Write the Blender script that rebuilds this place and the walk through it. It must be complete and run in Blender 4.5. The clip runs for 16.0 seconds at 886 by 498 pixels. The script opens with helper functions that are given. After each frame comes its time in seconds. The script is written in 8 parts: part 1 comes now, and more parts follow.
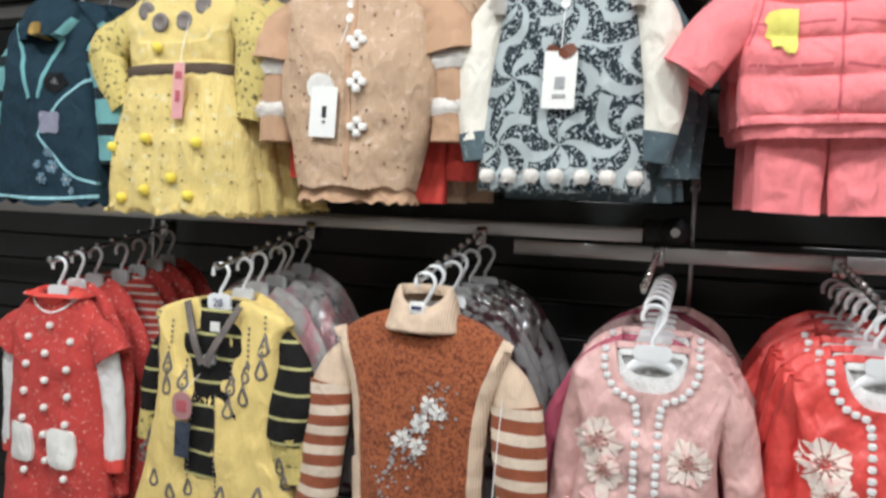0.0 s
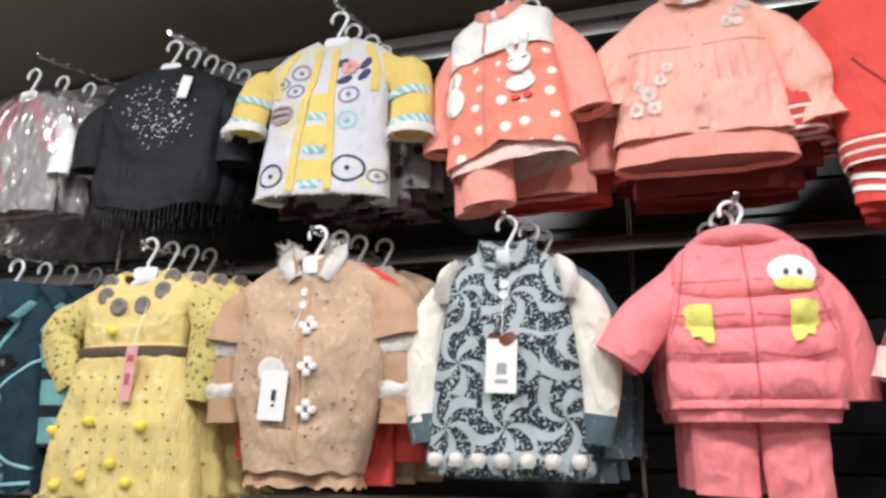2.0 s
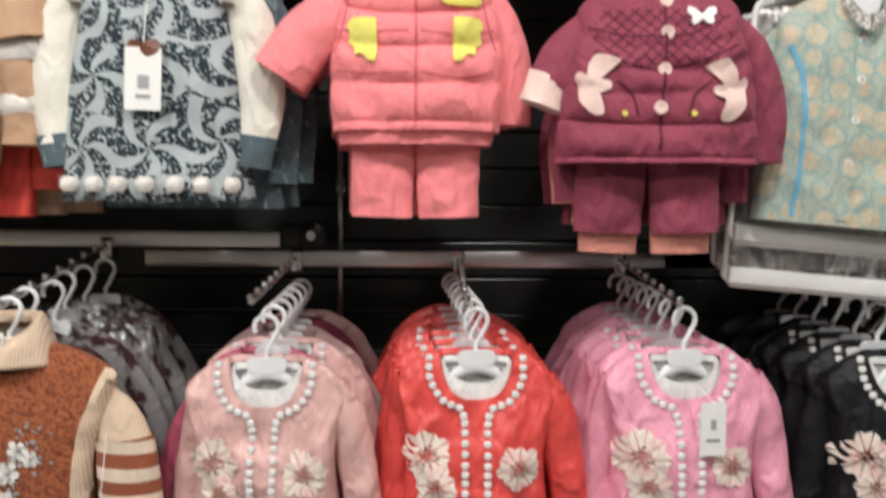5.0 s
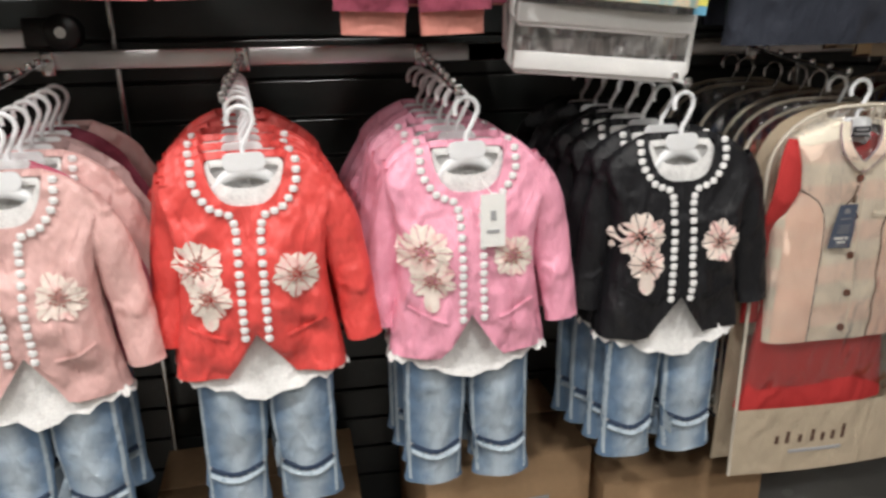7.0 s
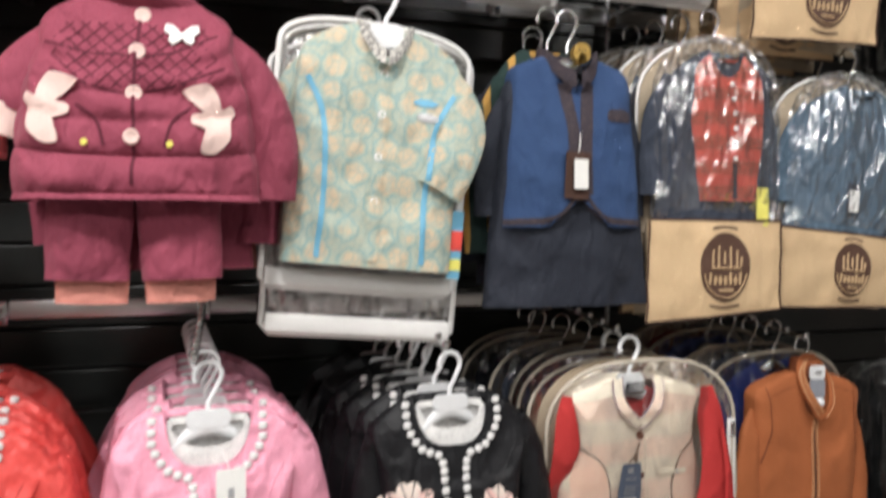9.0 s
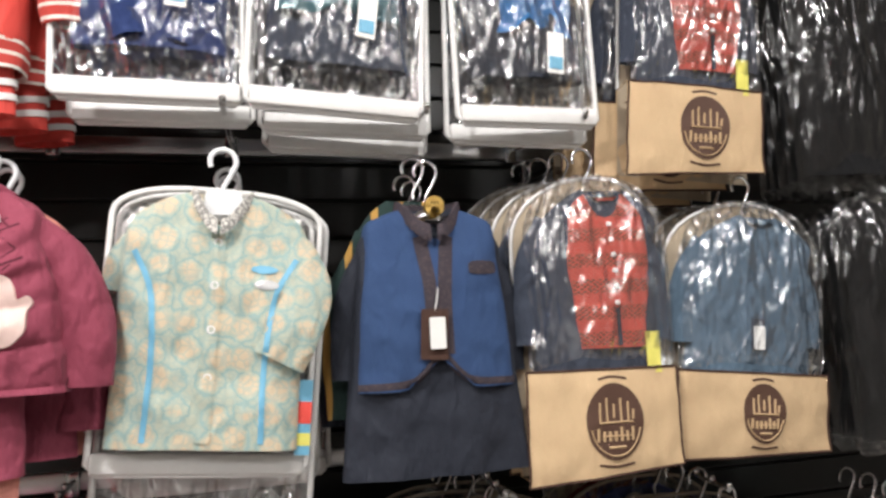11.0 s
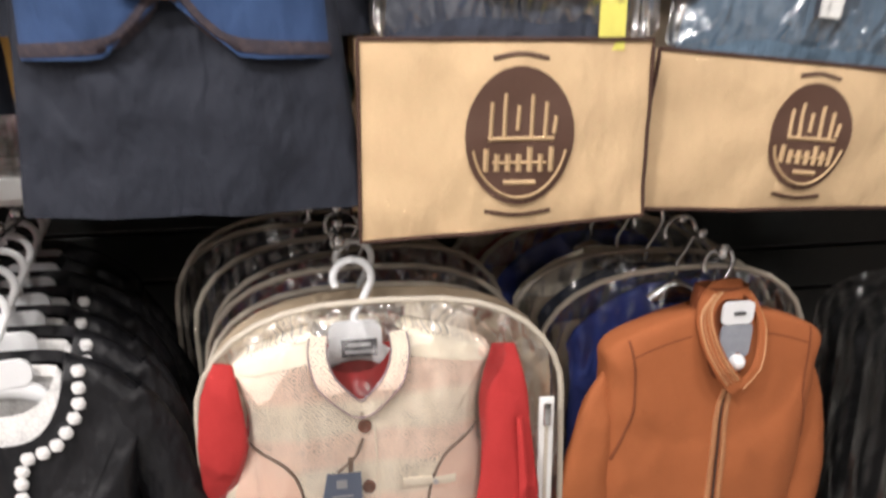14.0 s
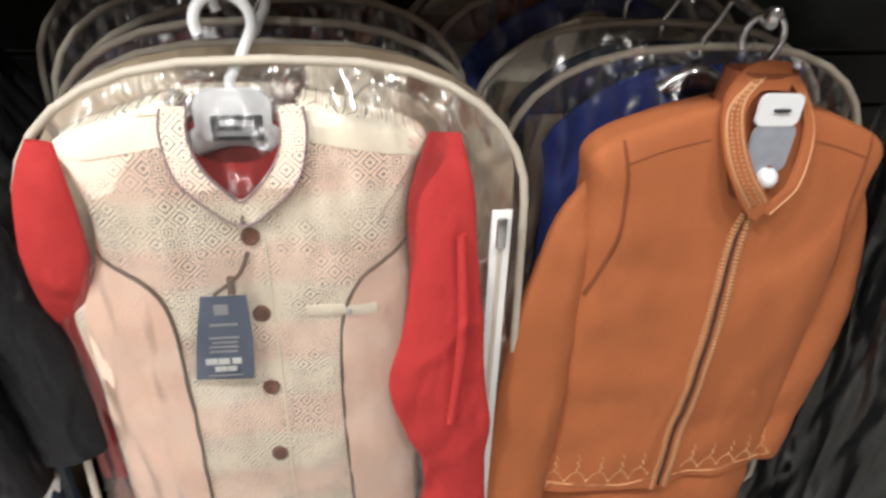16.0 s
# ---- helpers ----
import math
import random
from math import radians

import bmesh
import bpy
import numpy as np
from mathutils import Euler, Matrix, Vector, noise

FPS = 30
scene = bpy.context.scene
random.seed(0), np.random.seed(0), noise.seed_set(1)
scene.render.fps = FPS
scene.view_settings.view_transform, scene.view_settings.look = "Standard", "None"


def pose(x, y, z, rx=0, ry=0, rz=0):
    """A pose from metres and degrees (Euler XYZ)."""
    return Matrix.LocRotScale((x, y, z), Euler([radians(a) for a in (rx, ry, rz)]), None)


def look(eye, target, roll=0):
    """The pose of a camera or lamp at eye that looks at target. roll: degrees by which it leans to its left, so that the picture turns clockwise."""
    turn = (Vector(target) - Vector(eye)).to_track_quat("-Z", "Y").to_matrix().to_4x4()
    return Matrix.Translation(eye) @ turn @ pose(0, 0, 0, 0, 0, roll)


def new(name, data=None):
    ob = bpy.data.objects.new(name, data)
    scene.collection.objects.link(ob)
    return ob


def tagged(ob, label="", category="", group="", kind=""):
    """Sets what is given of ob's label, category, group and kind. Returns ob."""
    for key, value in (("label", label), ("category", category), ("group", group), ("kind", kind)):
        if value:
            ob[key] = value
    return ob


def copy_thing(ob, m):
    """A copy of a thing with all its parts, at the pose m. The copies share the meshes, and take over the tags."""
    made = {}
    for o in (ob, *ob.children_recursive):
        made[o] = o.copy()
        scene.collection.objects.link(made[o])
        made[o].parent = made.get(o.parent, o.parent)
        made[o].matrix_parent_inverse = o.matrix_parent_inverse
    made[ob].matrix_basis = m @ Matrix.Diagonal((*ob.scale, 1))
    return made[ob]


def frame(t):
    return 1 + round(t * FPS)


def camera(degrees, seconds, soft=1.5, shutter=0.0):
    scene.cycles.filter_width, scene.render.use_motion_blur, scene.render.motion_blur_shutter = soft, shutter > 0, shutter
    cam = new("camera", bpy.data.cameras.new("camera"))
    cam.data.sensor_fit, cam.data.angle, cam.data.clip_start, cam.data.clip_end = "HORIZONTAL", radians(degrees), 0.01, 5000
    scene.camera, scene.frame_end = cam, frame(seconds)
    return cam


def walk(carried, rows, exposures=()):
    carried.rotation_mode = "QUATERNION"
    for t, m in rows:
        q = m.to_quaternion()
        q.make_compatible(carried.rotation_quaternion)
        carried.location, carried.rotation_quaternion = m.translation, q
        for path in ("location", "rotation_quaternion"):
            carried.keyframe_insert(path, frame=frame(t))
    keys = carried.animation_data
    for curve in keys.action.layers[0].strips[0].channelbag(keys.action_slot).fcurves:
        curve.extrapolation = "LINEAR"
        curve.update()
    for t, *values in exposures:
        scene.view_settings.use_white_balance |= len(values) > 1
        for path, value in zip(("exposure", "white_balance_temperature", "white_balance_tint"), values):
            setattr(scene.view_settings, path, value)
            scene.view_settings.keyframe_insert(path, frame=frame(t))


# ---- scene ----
from mathutils.bvhtree import BVHTree

cam = camera(64.2, 16.0, 2.7, 0.4)
PATH = [
    (0, (0.23, -0.127, 1.5), (-0.462, 1.746, 1.376), 2.1),
    (0.5, (0.229, -0.151, 1.487), (-0.44, 1.733, 1.544), 2.0),
    (1, (0.252, -0.155, 1.515), (-0.395, 1.726, 1.73), 1.6),
    (1.5, (0.249, -0.164, 1.559), (-0.401, 1.694, 1.911), 0.9),
    (2, (0.256, -0.175, 1.585), (-0.307, 1.667, 2.124), 0.8),
    (2.5, (0.275, -0.167, 1.588), (-0.217, 1.687, 2.156), 0.7),
    (3, (0.278, -0.154, 1.588), (-0.034, 1.74, 2.151), 0.5),
    (3.5, (0.314, -0.137, 1.585), (0.146, 1.784, 2.117), -0.3),
    (4, (0.364, -0.103, 1.577), (0.31, 1.86, 1.957), -0.7),
    (4.5, (0.406, -0.067, 1.566), (0.415, 1.929, 1.689), 0.3),
    (5, (0.457, -0.027, 1.531), (0.478, 1.969, 1.404), 0.4),
    (5.2, (0.476, -0.011, 1.522), (0.518, 1.975, 1.292), 0.3),
    (7.3, (0.702, 0.04, 1.469), (1.075, 1.901, 0.839), 0.2),
    (7.5, (0.735, 0.036, 1.464), (1.127, 1.897, 0.846), 1.2),
    (8, (0.797, 0.017, 1.488), (1.282, 1.886, 0.966), -0.5),
    (8.5, (0.86, 0.015, 1.515), (1.441, 1.907, 1.227), -1.8),
    (8.9, (0.938, 0.041, 1.546), (1.529, 1.948, 1.431), -0.7),
    (9, (0.951, 0.046, 1.551), (1.524, 1.961, 1.511), 0.0),
    (9.5, (0.985, 0.065, 1.604), (1.625, 1.956, 1.72), 0.2),
    (10, (1.064, 0.041, 1.632), (1.648, 1.938, 1.877), -3.0),
    (10.2, (1.115, 0.024, 1.65), (1.645, 1.936, 1.903), -3.9),
    (12.3, (1.425, 0.138, 1.645), (1.907, 2.075, 1.765), -0.9),
    (12.5, (1.462, 0.179, 1.641), (1.859, 2.139, 1.673), -0.4),
    (13, (1.541, 0.268, 1.631), (1.904, 2.225, 1.435), -1.0),
    (13.5, (1.595, 0.41, 1.607), (1.97, 2.345, 1.267), -0.2),
    (14, (1.691, 0.528, 1.577), (1.98, 2.426, 1.017), -0.5),
    (14.5, (1.751, 0.624, 1.545), (1.909, 2.449, 0.742), -2.6),
    (15, (1.813, 0.695, 1.489), (1.895, 2.459, 0.55), -3.4),
    (15.5, (1.81, 0.718, 1.455), (1.894, 2.391, 0.362), -1.2),
    (16, (1.796, 0.719, 1.457), (2.04, 2.423, 0.438), 2.1),
]
walk(cam, [(t, look(eye, target, roll)) for t, eye, target, roll in PATH],
     [(0, -0.04, 6050, 6), (1.5, 0.1, 6050, 8), (2.5, -0.3, 6250, 10), (3.5, -0.4, 6350, 10), (4.0, -0.4, 6450, 10), (4.5, -0.12, 6500, 9), (5.0, -0.15, 6500, 9), (7.5, 0.22, 6500, 9), (8.0, 0.28, 6500, 9),
      (8.5, 0.2, 6450, 10), (10.0, 0.28, 6400, 10), (12.5, 0.36, 6600, 14), (13.5, 0.44, 6600, 14), (14.5, 0.68, 6500, 12), (15.0, 0.8, 6350, 9), (15.5, 0.78, 6350, 8), (16.0, 0.62, 6400, 9)])

# ---- world and lights ----
world = bpy.data.worlds.new("world")
world.use_nodes = True
world.node_tree.nodes["Background"].inputs["Color"].default_value = (1.0, 0.95, 0.9, 1)
world.node_tree.nodes["Background"].inputs["Strength"].default_value = 0.03
scene.world = world
CEIL = 3.0
LAMPS = [(x, y, w * k) for x, k in ((-1.7, 1.0), (-0.5, 1.0), (0.7, 0.96), (1.9, 0.56), (3.1, 0.45)) for y, w in ((0.12, 24.5), (-1.4, 14.0))]


# ---- node helpers ----
def shader(name, rough=0.8, metal=0.0):
    m = bpy.data.materials.new(name)
    m.use_nodes = True
    b = m.node_tree.nodes["Principled BSDF"]
    b.inputs["Roughness"].default_value = rough
    b.inputs["Metallic"].default_value = metal
    return m, m.node_tree, b


def node(nt, kind, ins=(), operation="", data_type="", interpolation_type="", bands_direction="", feature="", distance=""):
    n = nt.nodes.new("ShaderNode" + kind)
    if operation:
        n.operation = operation
    if data_type:
        n.data_type = data_type
    if interpolation_type:
        n.interpolation_type = interpolation_type
    if bands_direction:
        n.bands_direction = bands_direction
    if feature:
        n.feature = feature
    if distance:
        n.distance = distance
    for key, v in dict(ins).items():
        if isinstance(v, bpy.types.NodeSocket):
            nt.links.new(v, n.inputs[key])
        else:
            n.inputs[key].default_value = v
    return n


def rgb(c):
    return (c[0], c[1], c[2], 1.0)


def calc(nt, op, a, b=0.0):
    return node(nt, "Math", {0: a, 1: b}, operation=op).outputs[0]


def mixed(nt, fac, a, b):
    n = node(nt, "Mix", data_type="RGBA")
    for key, v in ((0, fac), (6, a), (7, b)):
        if isinstance(v, bpy.types.NodeSocket):
            nt.links.new(v, n.inputs[key])
        else:
            n.inputs[key].default_value = v if key == 0 else rgb(v)
    return n.outputs[2]


def ramp(nt, fac, lo, hi):
    n = node(nt, "MapRange", {0: fac, 1: lo, 2: hi}, interpolation_type="SMOOTHSTEP")
    return n.outputs[0]


def coords(nt):
    return node(nt, "TexCoord").outputs["Object"]


def scaled(nt, v, sx, sy, sz, rot=(0, 0, 0)):
    return node(nt, "Mapping", {0: v, 2: rot, 3: (sx, sy, sz)}).outputs[0]


def noisy(nt, v, scale, detail=3.0, rough=0.6):
    return node(nt, "TexNoise", {"Vector": v, "Scale": scale, "Detail": detail, "Roughness": rough}).outputs[0]


def fabric(name, col, pattern=None, rough=0.85, sheen=0.25, weave=900, bump=0.25, var=0.16, knit=0, crease=0.25, creases=14):
    """Cloth: two scales of tone, a weave or knit relief, soft creases, and a pattern of its own."""
    m, nt, b = shader(name, rough)
    b.inputs["Specular IOR Level"].default_value = 0.18 if rough > 0.5 else 0.55
    v = coords(nt)
    c = mixed(nt, 0.0, col, col)
    if pattern:
        c = pattern(nt, v, col)
    big, small = noisy(nt, v, 9, 2), noisy(nt, v, 260, 2)
    mid = noisy(nt, scaled(nt, v, 1, 1, 0.6, (0, 0.5, 0)), 38, 3)
    tone = calc(nt, "ADD", calc(nt, "MULTIPLY", calc(nt, "ADD", big, mid), 0.4), calc(nt, "MULTIPLY", small, 0.2))
    tone = calc(nt, "ADD", calc(nt, "MULTIPLY", calc(nt, "SUBTRACT", tone, 0.5), 2.2 * var), 1.0)
    rnd = node(nt, "ObjectInfo").outputs["Random"]
    tone = calc(nt, "MULTIPLY", tone, calc(nt, "ADD", calc(nt, "MULTIPLY", rnd, 0.1), 0.95))
    hsv = node(nt, "HueSaturation", {"Value": tone, "Color": c, "Saturation": 0.92})
    nt.links.new(hsv.outputs[0], b.inputs["Base Color"])
    b.inputs["Sheen Weight"].default_value = sheen * min(1.0, 0.1 + 1.6 * max(col)) * 0.6
    b.inputs["Sheen Tint"].default_value = rgb([0.3 + 0.7 * q for q in col])
    b.inputs["Sheen Roughness"].default_value = 0.5
    h = noisy(nt, v, weave, 2)
    if knit:
        w1 = node(nt, "TexWave", {"Vector": v, "Scale": knit, "Distortion": 3.5, "Detail": 2.0}, bands_direction="X").outputs[1]
        w2 = node(nt, "TexWave", {"Vector": v, "Scale": knit, "Distortion": 3.5, "Detail": 2.0}, bands_direction="Z").outputs[1]
        h = calc(nt, "ADD", calc(nt, "MULTIPLY", h, 0.5), calc(nt, "MULTIPLY", w1, w2))
        # shade in the knit's valleys, painted into the tone
        valley_shade = calc(nt, "ADD", calc(nt, "MULTIPLY", calc(nt, "MULTIPLY", w1, w2), 0.13), 0.93)
        nt.links.new(calc(nt, "MULTIPLY", tone, valley_shade), hsv.inputs["Value"])
    bn = node(nt, "Bump", {"Height": h, "Strength": bump, "Distance": max(0.003, 0.16 / knit if knit else 0)})
    soft = noisy(nt, scaled(nt, v, 1.0, 1.0, 0.5, (0, 0.35, 0)), creases * 1.7, 3.0, 0.5)
    fold = noisy(nt, scaled(nt, v, 1.0, 1.0, 0.55, (0, -0.6, 0)), creases * 0.9, 2.0, 0.5)
    line = ramp(nt, calc(nt, "ABSOLUTE", calc(nt, "SUBTRACT", fold, 0.5)), 0.07, 0.0)
    soft = calc(nt, "ADD", soft, calc(nt, "MULTIPLY", line, 0.15))
    b2 = node(nt, "Bump", {"Height": soft, "Strength": min(1.0, crease * 1.3), "Distance": 0.028, "Normal": bn.outputs[0]})
    nt.links.new(b2.outputs[0], b.inputs["Normal"])
    return m


def plain(name, col, rough=0.5, metal=0.0, var=0.12, bump=0.05, scale=60, coat=0.0):
    m, nt, b = shader(name, rough, metal)
    v = coords(nt)
    n1, n2 = noisy(nt, v, scale, 3), noisy(nt, v, scale * 0.12, 3)
    tone = calc(nt, "ADD", calc(nt, "MULTIPLY", calc(nt, "SUBTRACT", calc(nt, "ADD", n1, n2), 1.0), var * 1.6), 1.0)
    hsv = node(nt, "HueSaturation", {"Value": tone, "Color": rgb(col)})
    nt.links.new(hsv.outputs[0], b.inputs["Base Color"])
    nt.links.new(calc(nt, "ADD", calc(nt, "MULTIPLY", n2, 0.15), rough - 0.07), b.inputs["Roughness"])
    nt.links.new(node(nt, "Bump", {"Height": n1, "Strength": bump, "Distance": 0.004}).outputs[0], b.inputs["Normal"])
    b.inputs["Coat Weight"].default_value = coat
    return m


def film_mat(name, tint=(1, 1, 1), gloss=0.5, crinkle=0.6, scale=22.0, haze=0.04):
    """Clear crinkled plastic film: see-through, with sharp reflections off long creases."""
    m, nt, b = shader(name)
    nt.nodes.remove(b)
    v = coords(nt)

    def crease(turn, size, squeeze):
        n = noisy(nt, scaled(nt, v, 1.0, 1.0, squeeze, (0, turn, 0)), size, 2, 0.5)
        return ramp(nt, calc(nt, "ABSOLUTE", calc(nt, "SUBTRACT", n, 0.5)), 0.16, 0.0)
    big = noisy(nt, scaled(nt, v, 1.0, 1.0, 0.6, (0, 0.3, 0)), scale * 0.5, 2, 0.5)
    h = calc(nt, "ADD", calc(nt, "MULTIPLY", crease(0.45, scale, 0.3), 0.3), calc(nt, "MULTIPLY", crease(-0.55, scale * 1.3, 0.35), 0.22))
    h = calc(nt, "ADD", h, calc(nt, "MULTIPLY", big, 1.5))
    bn = node(nt, "Bump", {"Height": h, "Strength": crinkle, "Distance": 0.035})
    fr = node(nt, "Fresnel", {"IOR": 1.5, "Normal": bn.outputs[0]})
    gl = node(nt, "BsdfGlossy", {"Roughness": 0.17, "Normal": bn.outputs[0], "Color": (1, 1, 1, 1)})
    tr = node(nt, "BsdfTransparent", {"Color": rgb(tint)})
    df = node(nt, "BsdfDiffuse", {"Color": (0.8, 0.8, 0.78, 1)})
    base = node(nt, "MixShader", {0: haze})
    nt.links.new(tr.outputs[0], base.inputs[1])
    nt.links.new(df.outputs[0], base.inputs[2])
    mx = node(nt, "MixShader", {0: calc(nt, "MINIMUM", calc(nt, "MULTIPLY", fr.outputs[0], gloss * 4), 0.55)})
    nt.links.new(base.outputs[0], mx.inputs[1])
    nt.links.new(gl.outputs[0], mx.inputs[2])
    nt.links.new(mx.outputs[0], nt.nodes["Material Output"].inputs[0])
    return m


# ---- patterns ----
def p_flecks(c2, scale=70, lo=0.55, hi=0.7):
    def f(nt, v, col):
        return mixed(nt, ramp(nt, noisy(nt, v, scale, 3), lo, hi), col, c2)
    return f


def p_dots(c2, step, size, rot=0.0):
    def f(nt, v, col):
        d = node(nt, "TexVoronoi", {"Vector": scaled(nt, v, 1, 0, 1, (0, rot, 0)), "Scale": 1.0 / step, "Randomness": 0.25}).outputs[0]
        return mixed(nt, ramp(nt, d, size, size * 0.8), col, c2)
    return f


def p_stripes(c2, step, share=0.5, axis="Z", wobble=0.0):
    def f(nt, v, col):
        w = node(nt, "TexWave", {"Vector": v, "Scale": 0.314 / step, "Distortion": wobble, "Detail": 1.0}, bands_direction=axis).outputs[1]
        return mixed(nt, ramp(nt, w, share, share + 0.08), col, c2)
    return f


def p_swirl(c2, scale=8.2):
    """Pinwheels of curling leaf arms, each made of small dark flecks."""
    def f(nt, v, col):
        flat = scaled(nt, v, 1, 0, 1)
        warp = node(nt, "TexNoise", {"Vector": flat, "Scale": 14.0, "Detail": 1.0}).outputs[1]
        moved = node(nt, "VectorMath", {0: flat, 1: node(nt, "VectorMath", {0: warp, 1: (0.02, 0.0, 0.02)}, operation="MULTIPLY").outputs[0]}, operation="ADD").outputs[0]
        moved = node(nt, "VectorMath", {0: moved, 1: (1, 0, 1)}, operation="MULTIPLY").outputs[0]
        vo = node(nt, "TexVoronoi", {"Vector": moved, "Scale": scale, "Randomness": 0.4})
        d = node(nt, "VectorMath", {0: moved, 1: vo.outputs["Position"]}, operation="SUBTRACT").outputs[0]
        xyz = node(nt, "SeparateXYZ", {0: d})
        ang = calc(nt, "ARCTAN2", xyz.outputs[2], xyz.outputs[0])
        turn = calc(nt, "ADD", calc(nt, "MULTIPLY", ang, 5.0), calc(nt, "MULTIPLY", vo.outputs["Distance"], 11.0))
        arm = ramp(nt, calc(nt, "SINE", turn), -0.5, -0.2)
        grain = node(nt, "TexVoronoi", {"Vector": flat, "Scale": 190.0}).outputs[0]
        fleck = ramp(nt, grain, 0.78, 0.55)
        return mixed(nt, calc(nt, "MULTIPLY", arm, fleck), col, c2)
    return f


def p_damask(c2, c3, scale=13.0):
    """Round cream medallions in a lattice of pale leaves."""
    def f(nt, v, col):
        flat = scaled(nt, v, 1, 0, 1)
        d = node(nt, "TexVoronoi", {"Vector": flat, "Scale": scale, "Randomness": 0.4}).outputs[0]
        wob = calc(nt, "ADD", d, calc(nt, "MULTIPLY", calc(nt, "SUBTRACT", noisy(nt, flat, 60, 3), 0.5), 0.45))
        a = mixed(nt, ramp(nt, wob, 0.44, 0.34), col, c2)
        ring = calc(nt, "MULTIPLY", ramp(nt, wob, 0.46, 0.50), ramp(nt, wob, 0.60, 0.54))
        b = mixed(nt, ring, a, c3)
        e = node(nt, "TexVoronoi", {"Vector": flat, "Scale": scale * 3.2, "Randomness": 0.9}, feature="DISTANCE_TO_EDGE").outputs[0]
        return mixed(nt, calc(nt, "MULTIPLY", ramp(nt, e, 0.12, 0.03), 0.45), b, c3)
    return f


def p_brocade(c2, c3, cell=0.021, lines=2.6, depth=0.8):
    """Woven maze of nested diamonds and squares in fine lines, with tinted bands across."""
    def f(nt, v, col):
        flat = scaled(nt, v, 1, 0, 1)

        def nest(turn, size):
            d = node(nt, "TexVoronoi", {"Vector": scaled(nt, flat, 1, 1, 1, (0, turn, 0)), "Scale": 1.0 / size, "Randomness": 0.0}, distance="CHEBYCHEV").outputs[0]
            return ramp(nt, calc(nt, "SINE", calc(nt, "MULTIPLY", d, 6.283 * 2 * lines)), 0.35, 0.85)
        swap = node(nt, "TexChecker", {"Vector": node(nt, "VectorMath", {0: flat, 1: (0.0003, 0.5, 0.0003)}, operation="ADD").outputs[0], "Scale": 1.0 / (cell * 2)}).outputs[1]
        maze = calc(nt, "ADD", calc(nt, "MULTIPLY", nest(0.7854, cell), swap), calc(nt, "MULTIPLY", nest(0.0, cell * 0.7071), calc(nt, "SUBTRACT", 1.0, swap)))
        patchy = ramp(nt, noisy(nt, flat, 16, 2), 0.32, 0.62)
        band = ramp(nt, node(nt, "TexWave", {"Vector": v, "Scale": 3.6, "Distortion": 2.0}, bands_direction="Z").outputs[1], 0.25, 0.8)
        ground = mixed(nt, calc(nt, "MULTIPLY", band, 0.45), col, c3)
        return mixed(nt, calc(nt, "MULTIPLY", calc(nt, "MULTIPLY", maze, calc(nt, "ADD", 0.3, patchy)), depth), ground, c2)
    return f


def p_ethnic(c2):
    """Rows of dark woven figures between plain red bands."""
    def f(nt, v, col):
        band = ramp(nt, node(nt, "TexWave", {"Vector": v, "Scale": 6.5, "Distortion": 0.6}, bands_direction="Z").outputs[1], 0.35, 0.55)
        d = node(nt, "TexVoronoi", {"Vector": scaled(nt, v, 1, 0, 1.4, (0, 0.785, 0)), "Scale": 120.0, "Randomness": 0.2}, distance="CHEBYCHEV").outputs[0]
        fig = ramp(nt, d, 0.38, 0.30)
        return mixed(nt, calc(nt, "MULTIPLY", fig, calc(nt, "ADD", calc(nt, "MULTIPLY", band, 0.75), 0.15)), col, c2)
    return f


def p_fade(c2, width):
    """Denim rubbed pale down the middle of each leg."""
    def f(nt, v, col):
        x = node(nt, "SeparateXYZ", {0: v}).outputs[0]
        far = calc(nt, "ABSOLUTE", calc(nt, "SUBTRACT", calc(nt, "ABSOLUTE", x), width))
        n = calc(nt, "ADD", far, calc(nt, "MULTIPLY", calc(nt, "SUBTRACT", noisy(nt, v, 18, 3), 0.5), 0.05))
        return mixed(nt, ramp(nt, n, 0.05, 0.0), col, c2)
    return f


def p_net(c2, scale, edge=0.05):
    def f(nt, v, col):
        e = node(nt, "TexVoronoi", {"Vector": scaled(nt, v, 1, 0, 1), "Scale": scale, "Randomness": 0.6}, feature="DISTANCE_TO_EDGE").outputs[0]
        return mixed(nt, ramp(nt, e, edge, edge * 0.5), col, c2)
    return f


# ---- materials ----
M = {}
M["chrome"] = plain("chrome", (0.75, 0.75, 0.76), 0.14, 1.0, 0.05, 0.02)
M["rail"] = plain("satin_chrome", (0.78, 0.78, 0.79), 0.3, 1.0, 0.06, 0.02)
M["slat"] = plain("black_laminate", (0.020, 0.022, 0.021), 0.3, 0.0, 0.3, 0.03)
M["groove"] = plain("black_groove", (0.006, 0.006, 0.006), 0.6)
M["plaster"] = plain("ceiling_paint", (0.42, 0.38, 0.33), 0.85, 0, 0.1, 0.1, 30)
M["wallpaint"] = plain("wall_paint", (0.22, 0.20, 0.18), 0.8, 0, 0.1, 0.1, 30)
M["tile"] = plain("floor_tile", (0.34, 0.33, 0.31), 0.25, 0, 0.1, 0.02, 8)
M["blackplastic"] = plain("black_plastic", (0.015, 0.015, 0.016), 0.35)
M["whiteplastic"] = plain("white_plastic", (0.82, 0.83, 0.84), 0.35, 0, 0.05, 0.02)
M["clearplastic"] = plain("frosted_plastic", (0.86, 0.87, 0.88), 0.35, 0, 0.06, 0.05)
M["clearplastic"].node_tree.nodes["Principled BSDF"].inputs["Transmission Weight"].default_value = 0.05
